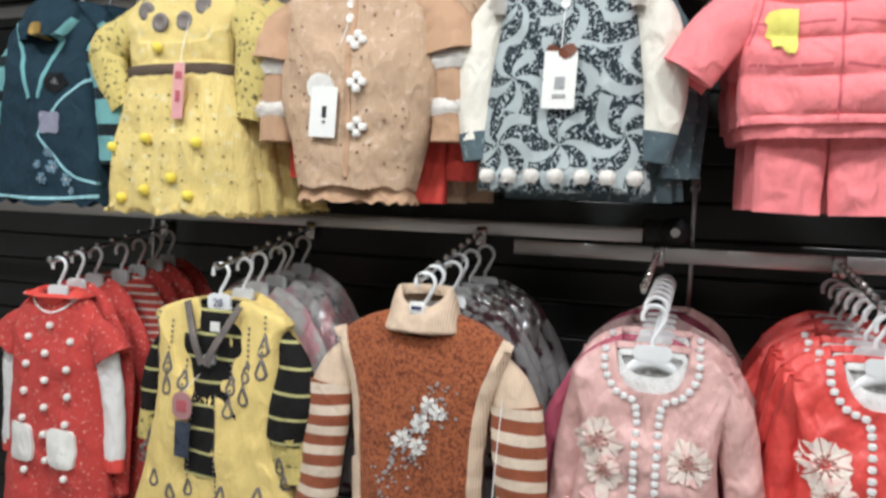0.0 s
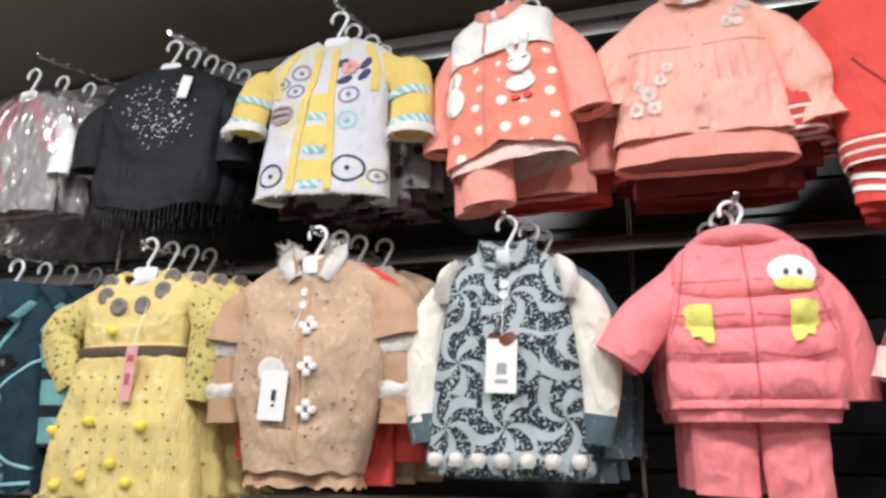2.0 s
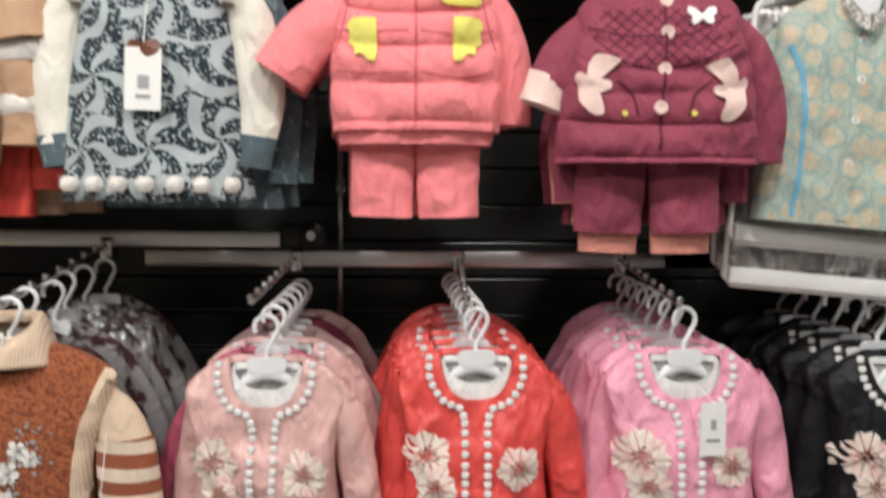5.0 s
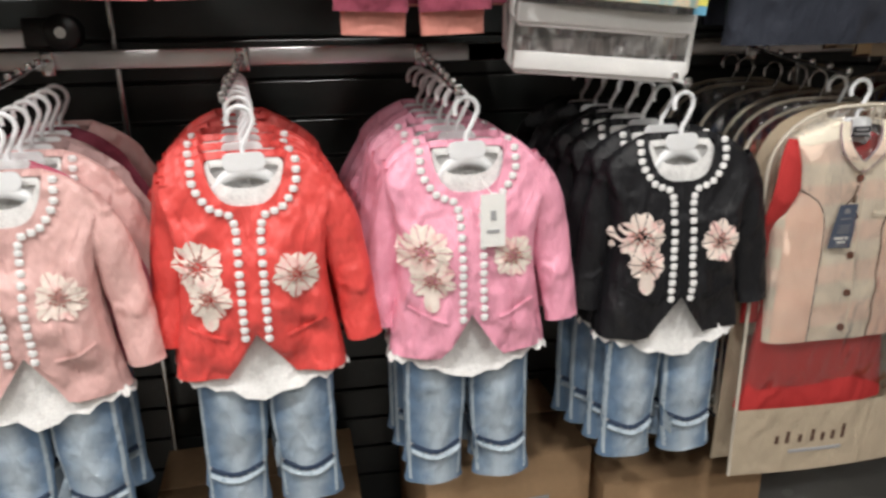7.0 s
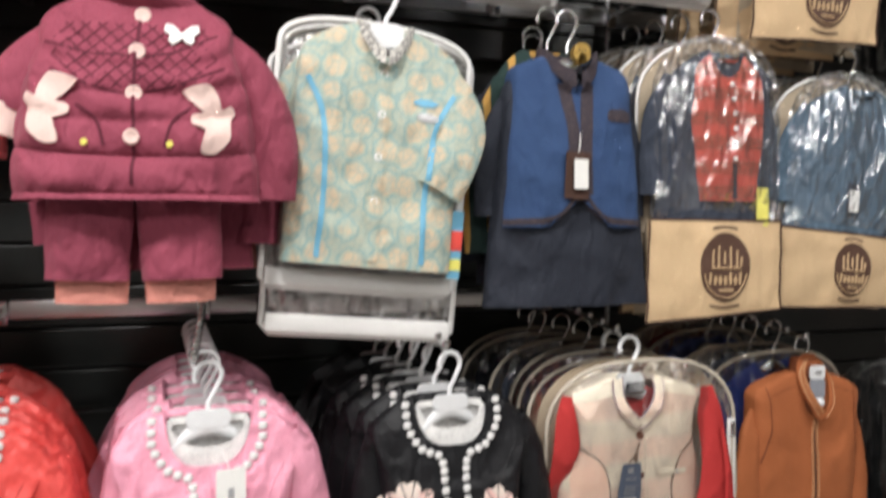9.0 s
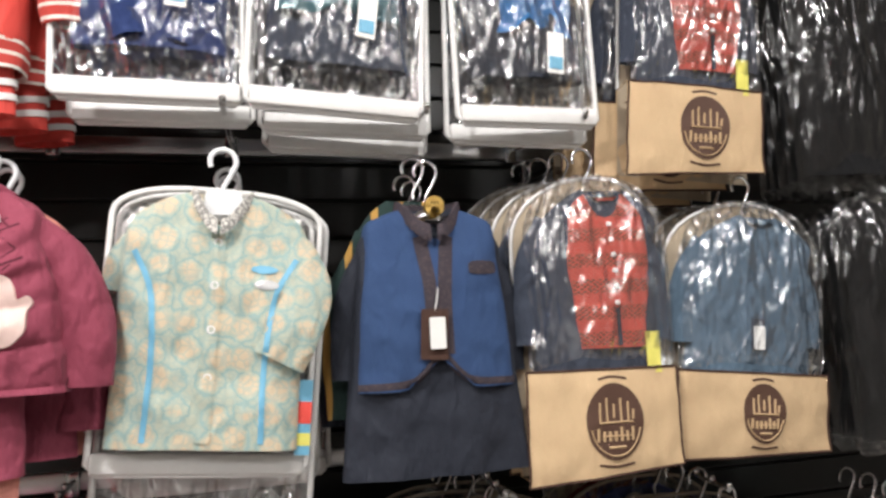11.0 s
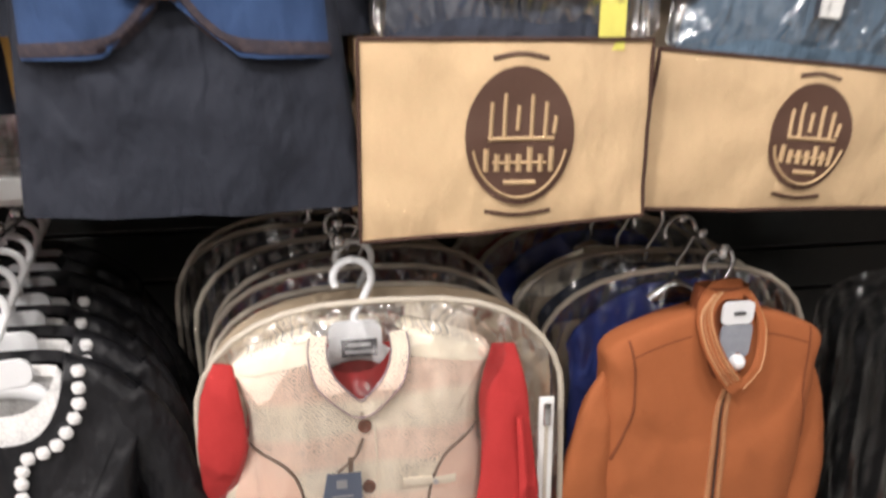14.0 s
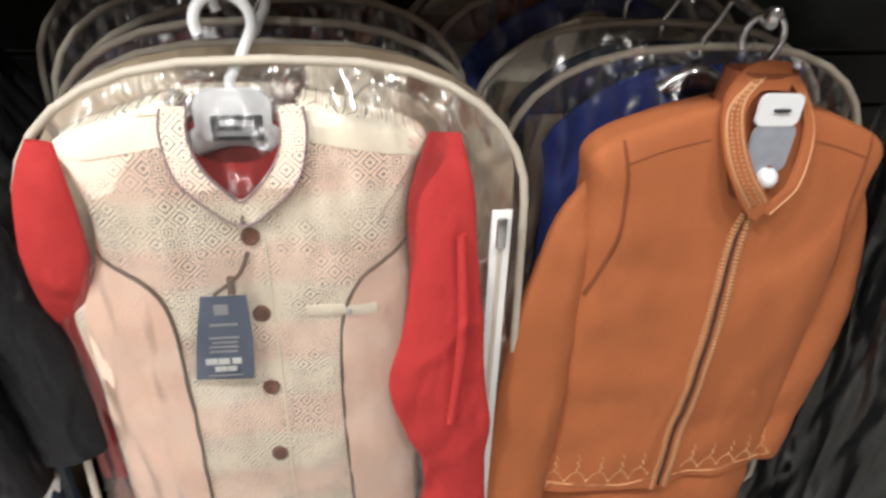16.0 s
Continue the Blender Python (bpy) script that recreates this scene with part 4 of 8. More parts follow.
# ---- middle row ----
def yellow_dress():
    x, z = -0.95, 2.0
    arm_at("B", x)
    hang("clear", x, 1.25, z + HOOK, 4)
    g = shirt("girls_dress", "yellow knitted dress with brown belt and grey sequin discs", x, z, M["yellow_knit"], 0.165, 0.205, 0.14, chest=0.15, cat="dress", neck=0.06, drop=0.045, folds=0.002, seed=2, body="bodice")
    prof = [(-0.19, 0.14, 0.052), (-0.215, 0.148, 0.058), (-0.36, 0.185, 0.07), (-0.54, 0.212, 0.075)]
    g.add("skirt", torso(prof, drop=0.0, wave=0.010, waves=14, folds=0.011, fold_n=17, seed=2, row_n=34), M["yellow_knit"], skin=True)
    for s, e, c in ((-1, (-0.235, -0.16), (-0.175, -0.29)), (1, (0.205, -0.17), (0.185, -0.32))):
        sleeve(g, M["yellow_speck"], [(s * 0.13, 0, -0.05, 0.05), (s * 0.185, 0, -0.1, 0.055), (e[0], 0, e[1], 0.055), (c[0], -0.01, c[1], 0.035)], 0.6, seed=5 + s)
    prof = [(-0.198, 0.149, 0.056), (-0.206, 0.151, 0.06), (-0.216, 0.151, 0.061), (-0.224, 0.15, 0.059)]
    g.add("belt", torso(prof, drop=0, wrinkle=0.002, folds=0, seed=2, row_n=6), M["brown_belt"], "dark brown velvet belt")
    for px, pz in ((-0.085, -0.035), (-0.077, -0.072), (-0.03, -0.102), (0.028, -0.098), (0.075, -0.062), (0.09, -0.028)):
        g.button(px, pz, 0.023, M["grey_sequin"], "sequin_disc", "grey sequin disc")
    g.spheres("pompom", ((-0.15, -0.39), (0.035, -0.31), (-0.05, -0.37), (0.03, -0.46), (-0.13, -0.51), (0.1, -0.38), (0.08, -0.5), (-0.03, -0.16), (-0.05, -0.49)), 0.013, M["yellow_pom"])
    # small dark balls in rows stand in for the shaded holes of the knit
    bm = bmesh.new()
    for k in range(-3, 4):
        for j in range(9):
            zz = -0.27 - 0.028 * j
            xx = k * (0.037 + 0.0026 * j) + 0.008
            bm2 = g.y(xx, zz)
            ball(bm, (xx + random.uniform(-0.002, 0.002), bm2, zz), random.uniform(0.002, 0.0045), 6)
    g.add("stitching", bm, M["ochre_hole"])["kind"] = "stuff"
    g.tag(0.052, -0.265, 0.030, 0.125, M["pinkcard"], (0.045, -0.1), 3, ((0, 0.28, 0.6, 0.12), (0, -0.1, 0.4, 0.2)), label="long pink swing tag", inks=M["roseink"])
    bm = bmesh.new()
    tufts(bm, lambda: ((lambda a: ((0.212 * math.copysign(abs(math.cos(a)) ** 0.72, math.cos(a)), 0.075 * math.copysign(abs(math.sin(a)) ** 0.72, math.sin(a)), -0.535), (0.3 * math.cos(a), 0.3 * math.sin(a), -1)))(random.uniform(0, 6.283))), 1500, 0.012, 0.0006)
    g.add("hem_fuzz", bm, M["yellow_knit"])
    for s in (1, 2, 3):
        copy_thing(g.ob, pose(x + 0.03 * s * 0.9, 1.25 + 0.06 * s, z + 0.006 * s, 0, 0, 6 - 4 * s))
        hang("clear", x + 0.05 * s * 0.3, 1.25 + 0.06 * s, z + 0.006 * s + HOOK)


M["pinkcard"] = plain("pink_card", (0.72, 0.36, 0.36), 0.5)
M["roseink"] = plain("rose_ink", (0.45, 0.10, 0.12), 0.6)


def tan_coat():
    x, z = -0.485, 2.0
    arm_at("B", x)
    hang("white", x, 1.25, z + HOOK - 0.005, 20)
    g = shirt("girls_coat", "tan knitted coat with white fur collar and cuffs", x, z, M["tan_knit"], 0.175, 0.47, 0.135, chest=0.165, waist=0.185, depth=0.062, cat="coat", drop=0.05, vee=2.5, folds=0.005, wave=0.004, seed=4, neck=0.055)
    g.add("frilled_hem", torso([(-0.455, 0.14, 0.055), (-0.475, 0.13, 0.05), (-0.5, 0.14, 0.056)], drop=0, wave=0.005, waves=17, folds=0.006, fold_n=15, seed=1, row_n=10), M["tan_plain"], skin=True)
    for s in (-1, 1):
        e, c = (s * 0.213, -0.14), (s * 0.212, -0.36)
        sleeve(g, M["tan_plain"], [(s * 0.14, 0, -0.06, 0.055), (s * 0.2, 0.0, -0.12, 0.06), (s * 0.208, -0.01, -0.19, 0.058)], 0.65, seed=s)
        sleeve(g, M["tan_plain"], [(s * 0.204, 0.0, -0.16, 0.044), (s * 0.213, 0, -0.24, 0.042), (s * 0.208, 0, -0.37, 0.038)], 0.7, seed=s + 4)
        fur_band(g, M["fur"], (s * 0.210, 0, -0.205), (s * 0.214, 0, -0.3), 0.05, 0.035)
        fur_band(g, M["fur"], (s * 0.212, 0, -0.30), (s * 0.212, 0, -0.4), 0.048, 0.035)
    collar(g, M["tan_plain"], 0.06, 0.035, -0.015, 0.035, 0.04, 0.45)
    for s in (-1, 1):
        bm = limb([(s * 0.035, -0.03, -0.055, 0.018), (s * 0.058, -0.02, -0.01, 0.026), (s * 0.05, 0.02, 0.028, 0.02)], 0.6, 14, 8, 0.005, s, False)
        tufts(bm, lambda s=s: (((s * random.uniform(0.03, 0.075)), random.uniform(-0.045, 0.0), random.uniform(-0.06, 0.03)), (s * 0.5, -0.6, 0.3)), 420, 0.016)
        g.add("fur_collar", bm, M["fur"])
    g.band("placket", [(0, -0.06), (0.004, -0.25), (0.006, -0.45)], 0.012, M["tan_plain"], 0.004)
    for pz in (-0.085, -0.115):
        g.button(-0.008, pz, 0.010, M["whitefleece"], "fluffy_button")
    for px, pz in ((0.018, -0.165), (0.03, -0.255), (0.03, -0.345)):
        bm = bmesh.new()
        for dx, dz in ((-0.013, 0), (0.013, 0), (0, 0.013), (0, -0.013)):
            ball(bm, (px + dx, g.y(px + dx, pz + dz) - 0.006, pz + dz), 0.0105, 8)
        g.add("pompom_flower", bm, M["whitefleece"], "four white pompoms")
    g.tag(-0.045, -0.315, 0.062, 0.105, M["card"], (-0.008, -0.12), 3, ((0.05, 0.0, 0.16, 0.22), (0.05, -0.2, 0.12, 0.04)), 0.06, "white swing tag with black print", gap=0.008)
    g.patch("tag_charm", oval(-0.058, -0.262, 0.032, 0.028, 16), M["whitefleece"], 0.006)
    bm = bmesh.new()
    for i in range(70):
        px, pz = random.uniform(-0.15, 0.15), random.uniform(-0.44, -0.08)
        ball(bm, (px, g.y(px, pz) - 0.001, pz), random.uniform(0.0018, 0.0035), 6)
    g.add("sequin_scatter", bm, M["brownbutton"])["kind"] = "stuff"
    for i, mat in enumerate(("redjersey", "tan_knit", "tan_knit")):
        simple_stack("B", x + 0.03 * (i + 1), z + 0.004 * i, 1.32 + 0.055 * i, (mat,), 0.17, 0.5, 0.16, "knitted children's coat behind the tan coat", "white", cat="coat", name="knitted_coat")


def gray_dress():
    x, z = -0.037, 1.993
    arm_at("B", x)
    hang("clear", x, 1.25, z + HOOK - 0.01, -6)
    g = shirt("knit_tunic", "pale grey knitted tunic with dark swirling leaf pattern", x, z, M["grey_paisley"], 0.135, 0.455, 0.168, chest=0.13, waist=0.148, depth=0.055, cat="tunic", drop=0.05, vee=3, folds=0.005, seed=6, wave=0.005, waves=11)
    collar(g, M["grey_paisley"], 0.062, 0.036, -0.02, 0.045, 0.03, 0.25)
    for s in (-1, 1):
        sleeve(g, M["ivory_knit"], [(s * 0.11, 0, -0.045, 0.05), (s * 0.165, 0, -0.13, 0.048), (s * 0.18, 0, -0.27, 0.045), (s * 0.172, -0.01, -0.36, 0.036)], 0.6, seed=s)
        sleeve(g, M["grey_plain"], [(s * 0.175, -0.01, -0.345, 0.038), (s * 0.168, -0.012, -0.4, 0.033)], 0.62, name="cuff", row_n=8)
        bm = limb([(s * 0.1, -0.006, -0.032, 0.016), (s * 0.128, -0.02, -0.06, 0.019), (s * 0.132, -0.03, -0.12, 0.013)], 0.9, 14, 10, 0.004, s, False)
        tufts(bm, lambda s=s: ((lambda t: ((s * (0.1 + 0.032 * min(1, 1.6 * t)) + random.uniform(-0.014, 0.014), -0.012 - 0.03 * t + random.uniform(-0.014, 0.0), -0.03 - 0.09 * t), (s * random.uniform(-0.4, 0.8), -0.6, 0.5)))(random.random())), 900, 0.011, 0.0006)
        g.add("fur_shoulder", bm, M["fur"])
    g.spheres("fur_pompom", [(-0.14 + 0.047 * k, -0.432) for k in range(7)], 0.016, M["fur"], 0.008)
    bm = bmesh.new()
    c = [(-0.14 + 0.047 * k, -0.432) for k in range(7)]
    yy = [g.y(*q) for q in c]
    tufts(bm, lambda: ((lambda k: ((c[k][0] + random.uniform(-0.012, 0.012), yy[k] - 0.014, -0.432 + random.uniform(-0.012, 0.012)), (random.uniform(-1, 1), -0.7, random.uniform(-1, 1))))(random.randrange(7))), 500, 0.012)
    g.add("fur_fibre", bm, M["fur"])["kind"] = "stuff"
    bm = bmesh.new()
    tufts(bm, lambda: ((lambda px: ((px, g.y(px, -0.44), -0.452), (0, -0.4, -1)))(random.uniform(-0.165, 0.165))), 400, 0.014)
    g.add("hem_fuzz", bm, M["grey_paisley"])
    for pz in (-0.085, -0.108):
        g.button(0.0, pz, 0.010, M["pearl"])
    g.tag(0.0, -0.255, 0.062, 0.105, M["card"], (0.0, -0.11), 2, ((0.02, -0.05, 0.3, 0.2), (0.02, -0.28, 0.4, 0.06)), 0.06, "white swing tag with brown bow", gap=0.01, inks=M["greyink"])
    for s in (-1, 1):
        g.patch("tag_bow", oval(0.0 + s * 0.014, -0.203, 0.016, 0.012, 12, 0.7, s * 0.5), M["brownbutton"], 0.016)
    for i in (1, 2):
        simple_stack("B", x + 0.022 * i, z, 1.26 + 0.07 * i, ("grey_plain", ), 0.14, 0.47, 0.17, "grey teal knitted tunic behind another", "clear", cat="tunic", name="knit_tunic_plain")


def pink_set():
    x, z = 0.42, 1.982
    arm_at("B", x)
    hang("white", x - 0.01, 1.25, z + HOOK - 0.005, 25)
    g = shirt("padded_suit", "coral pink velour padded jacket with duck patch", x, z, M["pink_velour"], 0.124, 0.325, 0.148, chest=0.132, waist=0.15, depth=0.066, y=1.245, cat="baby suit", drop=0.012, folds=0.003, wrinkle=0.005, seed=8, neck=0.065, slope=0.034, boxy=0.62, body="padded_vest", quilt=(-0.02, -0.1, -0.165, -0.235, -0.31), puff=0.2, row_n=70)
    g.add("hood", limb([(-0.095, 0.012, -0.02, 0.014), (-0.05, -0.006, -0.004, 0.022), (0.0, -0.012, -0.002, 0.024), (0.05, -0.006, -0.004, 0.022), (0.095, 0.012, -0.02, 0.014)], 1.3, 18, 20, 0.005, 3, False), M["pink_velour"], skin=True)
    for zz in (-0.1, -0.165, -0.235):
        for s in (-1, 1):
            g.band("quilt_seam", [(s * 0.01, zz + 0.004), (s * 0.08, zz - 0.004 * s), (s * 0.135, zz + 0.01)], 0.0045, M["pink_seam"], 0.0005)
    g.add("waistband", torso([(-0.305, 0.135, 0.062), (-0.325, 0.14, 0.058), (-0.348, 0.135, 0.055)], drop=0, seed=8, row_n=8, wrinkle=0.003), M["pink_velour"], skin=True)
    sleeve(g, M["pink_velour"], [(-0.105, 0.0, -0.045, 0.05), (-0.145, -0.006, -0.1, 0.052), (-0.19, -0.02, -0.165, 0.052), (-0.235, -0.03, -0.232, 0.05)], 0.7, seed=1, wrinkle=0.005)
    sleeve(g, M["pink_velour"], [(0.105, 0.004, -0.045, 0.05), (0.145, 0.004, -0.12, 0.046), (0.162, 0.006, -0.22, 0.045), (0.165, 0.006, -0.31, 0.042)], 0.6, seed=2, wrinkle=0.005)
    trousers(g, M["pink_velour"], -0.33, -0.475, 0.112, 0.002, seed=4)
    for s in (-1, 1):
        g.band("armhole_seam", [(s * 0.105, -0.03), (s * 0.112, -0.08), (s * 0.122, -0.14), (s * 0.138, -0.19)], 0.004, M["pink_seam"], 0.001)
    g.band("zip", [(0.0, -0.02), (0.002, -0.16), (0.002, -0.32)], 0.004, M["pink_seam"], 0.002)
    g.patch("duck_face", oval(0.078, -0.083, 0.042, 0.034, 24), M["whitefleece"], 0.004, "white duck face patch")
    g.patch("duck_beak", oval(0.078, -0.108, 0.036, 0.011, 18, 0.8), M["limepatch"], 0.008)
    for dx in (-0.012, 0.012):
        g.patch("duck_eye", oval(0.078 + dx, -0.085, 0.0045, 0.006, 10), M["ink"], 0.0075)
    for s in (-1, 1):
        o = [(0.030, 0.033), (0.030, -0.036), (0.012, -0.036), (0.004, -0.026), (-0.01, -0.028), (-0.014, -0.012), (-0.024, -0.008), (-0.020, 0.01), (-0.026, 0.02), (-0.016, 0.033)]
        g.patch("pocket", [(s * (0.092 - px * 0.9), -0.172 + pz) for px, pz in spline(o + o[:1], 30)[:-1]], M["limepatch"], 0.005, "lime yellow scalloped pocket")
    for i in (1, 2):
        copy_thing(g.ob, pose(x - 0.014 * i, 1.25 + 0.075 * i, z + 0.004, 0, 0, -5 * i))
        hang("white", x - 0.02 * i, 1.25 + 0.075 * i, z + HOOK)


M["darkgold"] = plain("dull_gold_foil", (0.42, 0.27, 0.07), 0.4, 0.6)
M["pink_seam"] = F("coral_seam", (0.62, 0.09, 0.12), None, crease=0.1)
M["maroon_seam"] = F("maroon_seam", (0.11, 0.014, 0.03), None, crease=0.1)


def maroon_set():
    x, z, y = 0.825, 1.9, 1.175
    arm_at("B", x + 0.02)
    hang("white", x, y, z + HOOK - 0.005, 15)
    g = shirt("padded_suit", "maroon velour padded jacket with pale bunny patches", x, z, M["maroon_velour"], 0.13, 0.30, 0.168, chest=0.136, waist=0.156, depth=0.062, y=y, cat="baby suit", drop=0.015, wrinkle=0.006, seed=11, neck=0.055, slope=0.036, boxy=0.62, body="padded_jacket", quilt=(-0.03, -0.075, -0.12, -0.165, -0.225, -0.29), puff=0.16, row_n=70, turn=-3)
    g.add("hood", limb([(-0.085, 0.012, -0.02, 0.013), (-0.045, -0.004, -0.003, 0.021), (0.0, -0.01, 0.0, 0.024), (0.045, -0.004, -0.003, 0.021), (0.085, 0.012, -0.02, 0.013)], 1.3, 18, 20, 0.005, 3, False), M["maroon_velour"], skin=True)
    sleeve(g, M["maroon_velour"], [(-0.105, 0.0, -0.04, 0.045), (-0.15, 0, -0.1, 0.046), (-0.175, -0.004, -0.17, 0.042)], 0.7, seed=1)
    sleeve(g, M["paleapplique"], [(-0.172, -0.004, -0.155, 0.043), (-0.19, -0.01, -0.205, 0.042)], 0.7, name="cuff", label="pale pink turned cuff", row_n=8)
    sleeve(g, M["maroon_velour"], [(0.105, 0.0, -0.04, 0.045), (0.155, 0.012, -0.1, 0.046), (0.178, 0.02, -0.2, 0.047), (0.178, 0.022, -0.295, 0.045)], 0.7, seed=2)
    trousers(g, M["maroon_velour"], -0.28, -0.415, 0.118, 0.004, seed=9, dx=-0.01)
    for s in (-1, 1):
        g.add("trouser_lining", limb([(-0.01 + s * 0.06, 0.012, -0.39, 0.052), (-0.01 + s * 0.062, 0.012, -0.45, 0.05)], 0.4, 18, 8, 0.003), M["salmon"], "salmon pink turned lining")
    g.band("placket", [(0.005, -0.03), (0.0, -0.15), (-0.004, -0.28)], 0.005, M["maroon_seam"], 0.001)
    for k, pz in enumerate((-0.035, -0.093, -0.152, -0.212)):
        g.button(0.008 - 0.004 * k, pz, 0.0115, M["paleapplique"], "button", "pale pink button")
    for s in (-1, 1):
        q = [(-0.043, 0.036), (-0.022, 0.044), (0.002, 0.046), (0.016, 0.03), (0.02, 0.014), (0.034, 0.02), (0.041, 0.01), (0.034, 0.0), (0.034, -0.024), (0.022, -0.038), (0.006, -0.047), (-0.012, -0.045), (-0.010, -0.03), (0.0, -0.017), (-0.016, -0.010), (-0.027, -0.006), (-0.026, 0.005), (-0.006, 0.010), (-0.014, 0.022), (-0.034, 0.028)]
        pts = spline(q + q[:1], 60)[:-1]
        g.patch("bunny_patch", [(s * (0.092 + px * 0.85) + (0.008 if s > 0 else -0.015), -0.175 + pz * 1.05 - (0.0 if s < 0 else 0.01)) for px, pz in pts], M["paleapplique"], 0.006, "pale pink bunny ear patch")
        g.band("pocket_seam", [(s * 0.04, -0.225), (s * 0.05, -0.19), (s * 0.075, -0.17)], 0.004, M["maroon_seam"], 0.002)
        g.button(s * 0.055 - 0.008, -0.222, 0.005, M["limepatch"], "yellow_bead")
    for s in (-1, 1):
        g.patch("bow", [(0.062 + s * px, -0.064 + pz) for px, pz in ((0.0, 0.004), (0.012, 0.016), (0.022, 0.017), (0.024, 0.006), (0.016, 0.0), (0.018, -0.008), (0.013, -0.014), (0.006, -0.010), (0.0, -0.004))], M["whitefleece"], 0.006, "white bow")
    for k in range(-6, 7):
        for d in (-1, 1):
            seam = [(d * (k * 0.022 + q), -0.05 - (q + 0.05) * 0.95) for q in (-0.05, -0.025, 0.0, 0.025, 0.05)]
            seam = [q for q in seam if abs(q[0]) < 0.112 - 0.3 * max(0.0, q[1] + 0.08)]
            if len(seam) > 1:
                g.band("quilt_stitch", seam, 0.0026, M["maroon_seam"], 0.0004)
    for a, b in (((-0.11, -0.12), (0.0, -0.155)), ((0.01, -0.15), (0.12, -0.11)), ((-0.12, -0.08), (0, -0.1)), ((0.01, -0.1), (0.11, -0.06))):
        g.band("quilt_seam", [a, ((a[0] + b[0]) / 2, (a[1] + b[1]) / 2 - 0.006), b], 0.004, M["maroon_seam"], 0.0004)
    for i, mat in enumerate(("maroon_velour", "salmon", "maroon_velour")):
        simple_stack("B", x + 0.03, z - 0.005, y + 0.075 + 0.06 * i, (mat,), 0.12, 0.4, 0.14, "padded baby suit behind the maroon one", "white", cat="baby suit", name="padded_suit_plain")


def clear_cover(g, w, top, bottom, depth=0.03, mat="film", edge="whitetrim", cx=0.0, hem_h=0.0, shoulder=0.06, y=0.0, label="clear plastic garment cover", arch=0.72):
    """A clear garment cover with a piped edge, arched at the top; the film is a thin closed shell."""
    outline = []
    n = 14
    for k in range(n + 1):
        a = math.pi * k / n
        outline.append((cx + w * math.copysign(abs(math.cos(a)) ** arch, math.cos(a)), top - shoulder + shoulder * math.sin(a) ** 0.95))
    full = outline + [(cx - w, (top + bottom) / 2), (cx - w, bottom + 0.015), (cx - w + 0.015, bottom), (cx + w - 0.015, bottom), (cx + w, bottom + 0.015), (cx + w, (top + bottom) / 2)]
    bm = bmesh.new()
    cz = (top + bottom) / 2
    for side in (-1, 1):
        rows = []
        for s in (1.0, 0.95, 0.85, 0.7, 0.5, 0.28, 0.1):
            rows.append([(cx + (px - cx) * s, y + side * depth * (1 - s ** 4) + 0.004 * noise.noise(Vector((px * 20 * s, side * 3, pz * 20))) * (1 - s), cz + (pz - cz) * s) for px, pz in full])
        rings(bm, rows)
        bm.verts.ensure_lookup_table()
        bm.faces.new([bm.verts[i] for i in range(len(bm.verts) - len(full), len(bm.verts))])
    f = g.add("clear_cover", bm, M[mat], label)
    f.visible_shadow = mat == "film_soft"
    if edge:
        loop = [(px, y, pz) for px, pz in full]
        g.add("piping", tube(bmesh.new(), loop + loop[:1], 0.0055 if edge == "whitetrim" else 0.0042, 7, False), M[edge])
    if hem_h:
        g.add("hem_band", boxed(cx - w + 0.006, cx + w - 0.006, y - 0.014, y + 0.006, bottom + 0.002, bottom + hem_h, 0.003), M["whitetrim"], "white bound hem of the cover")
    return f


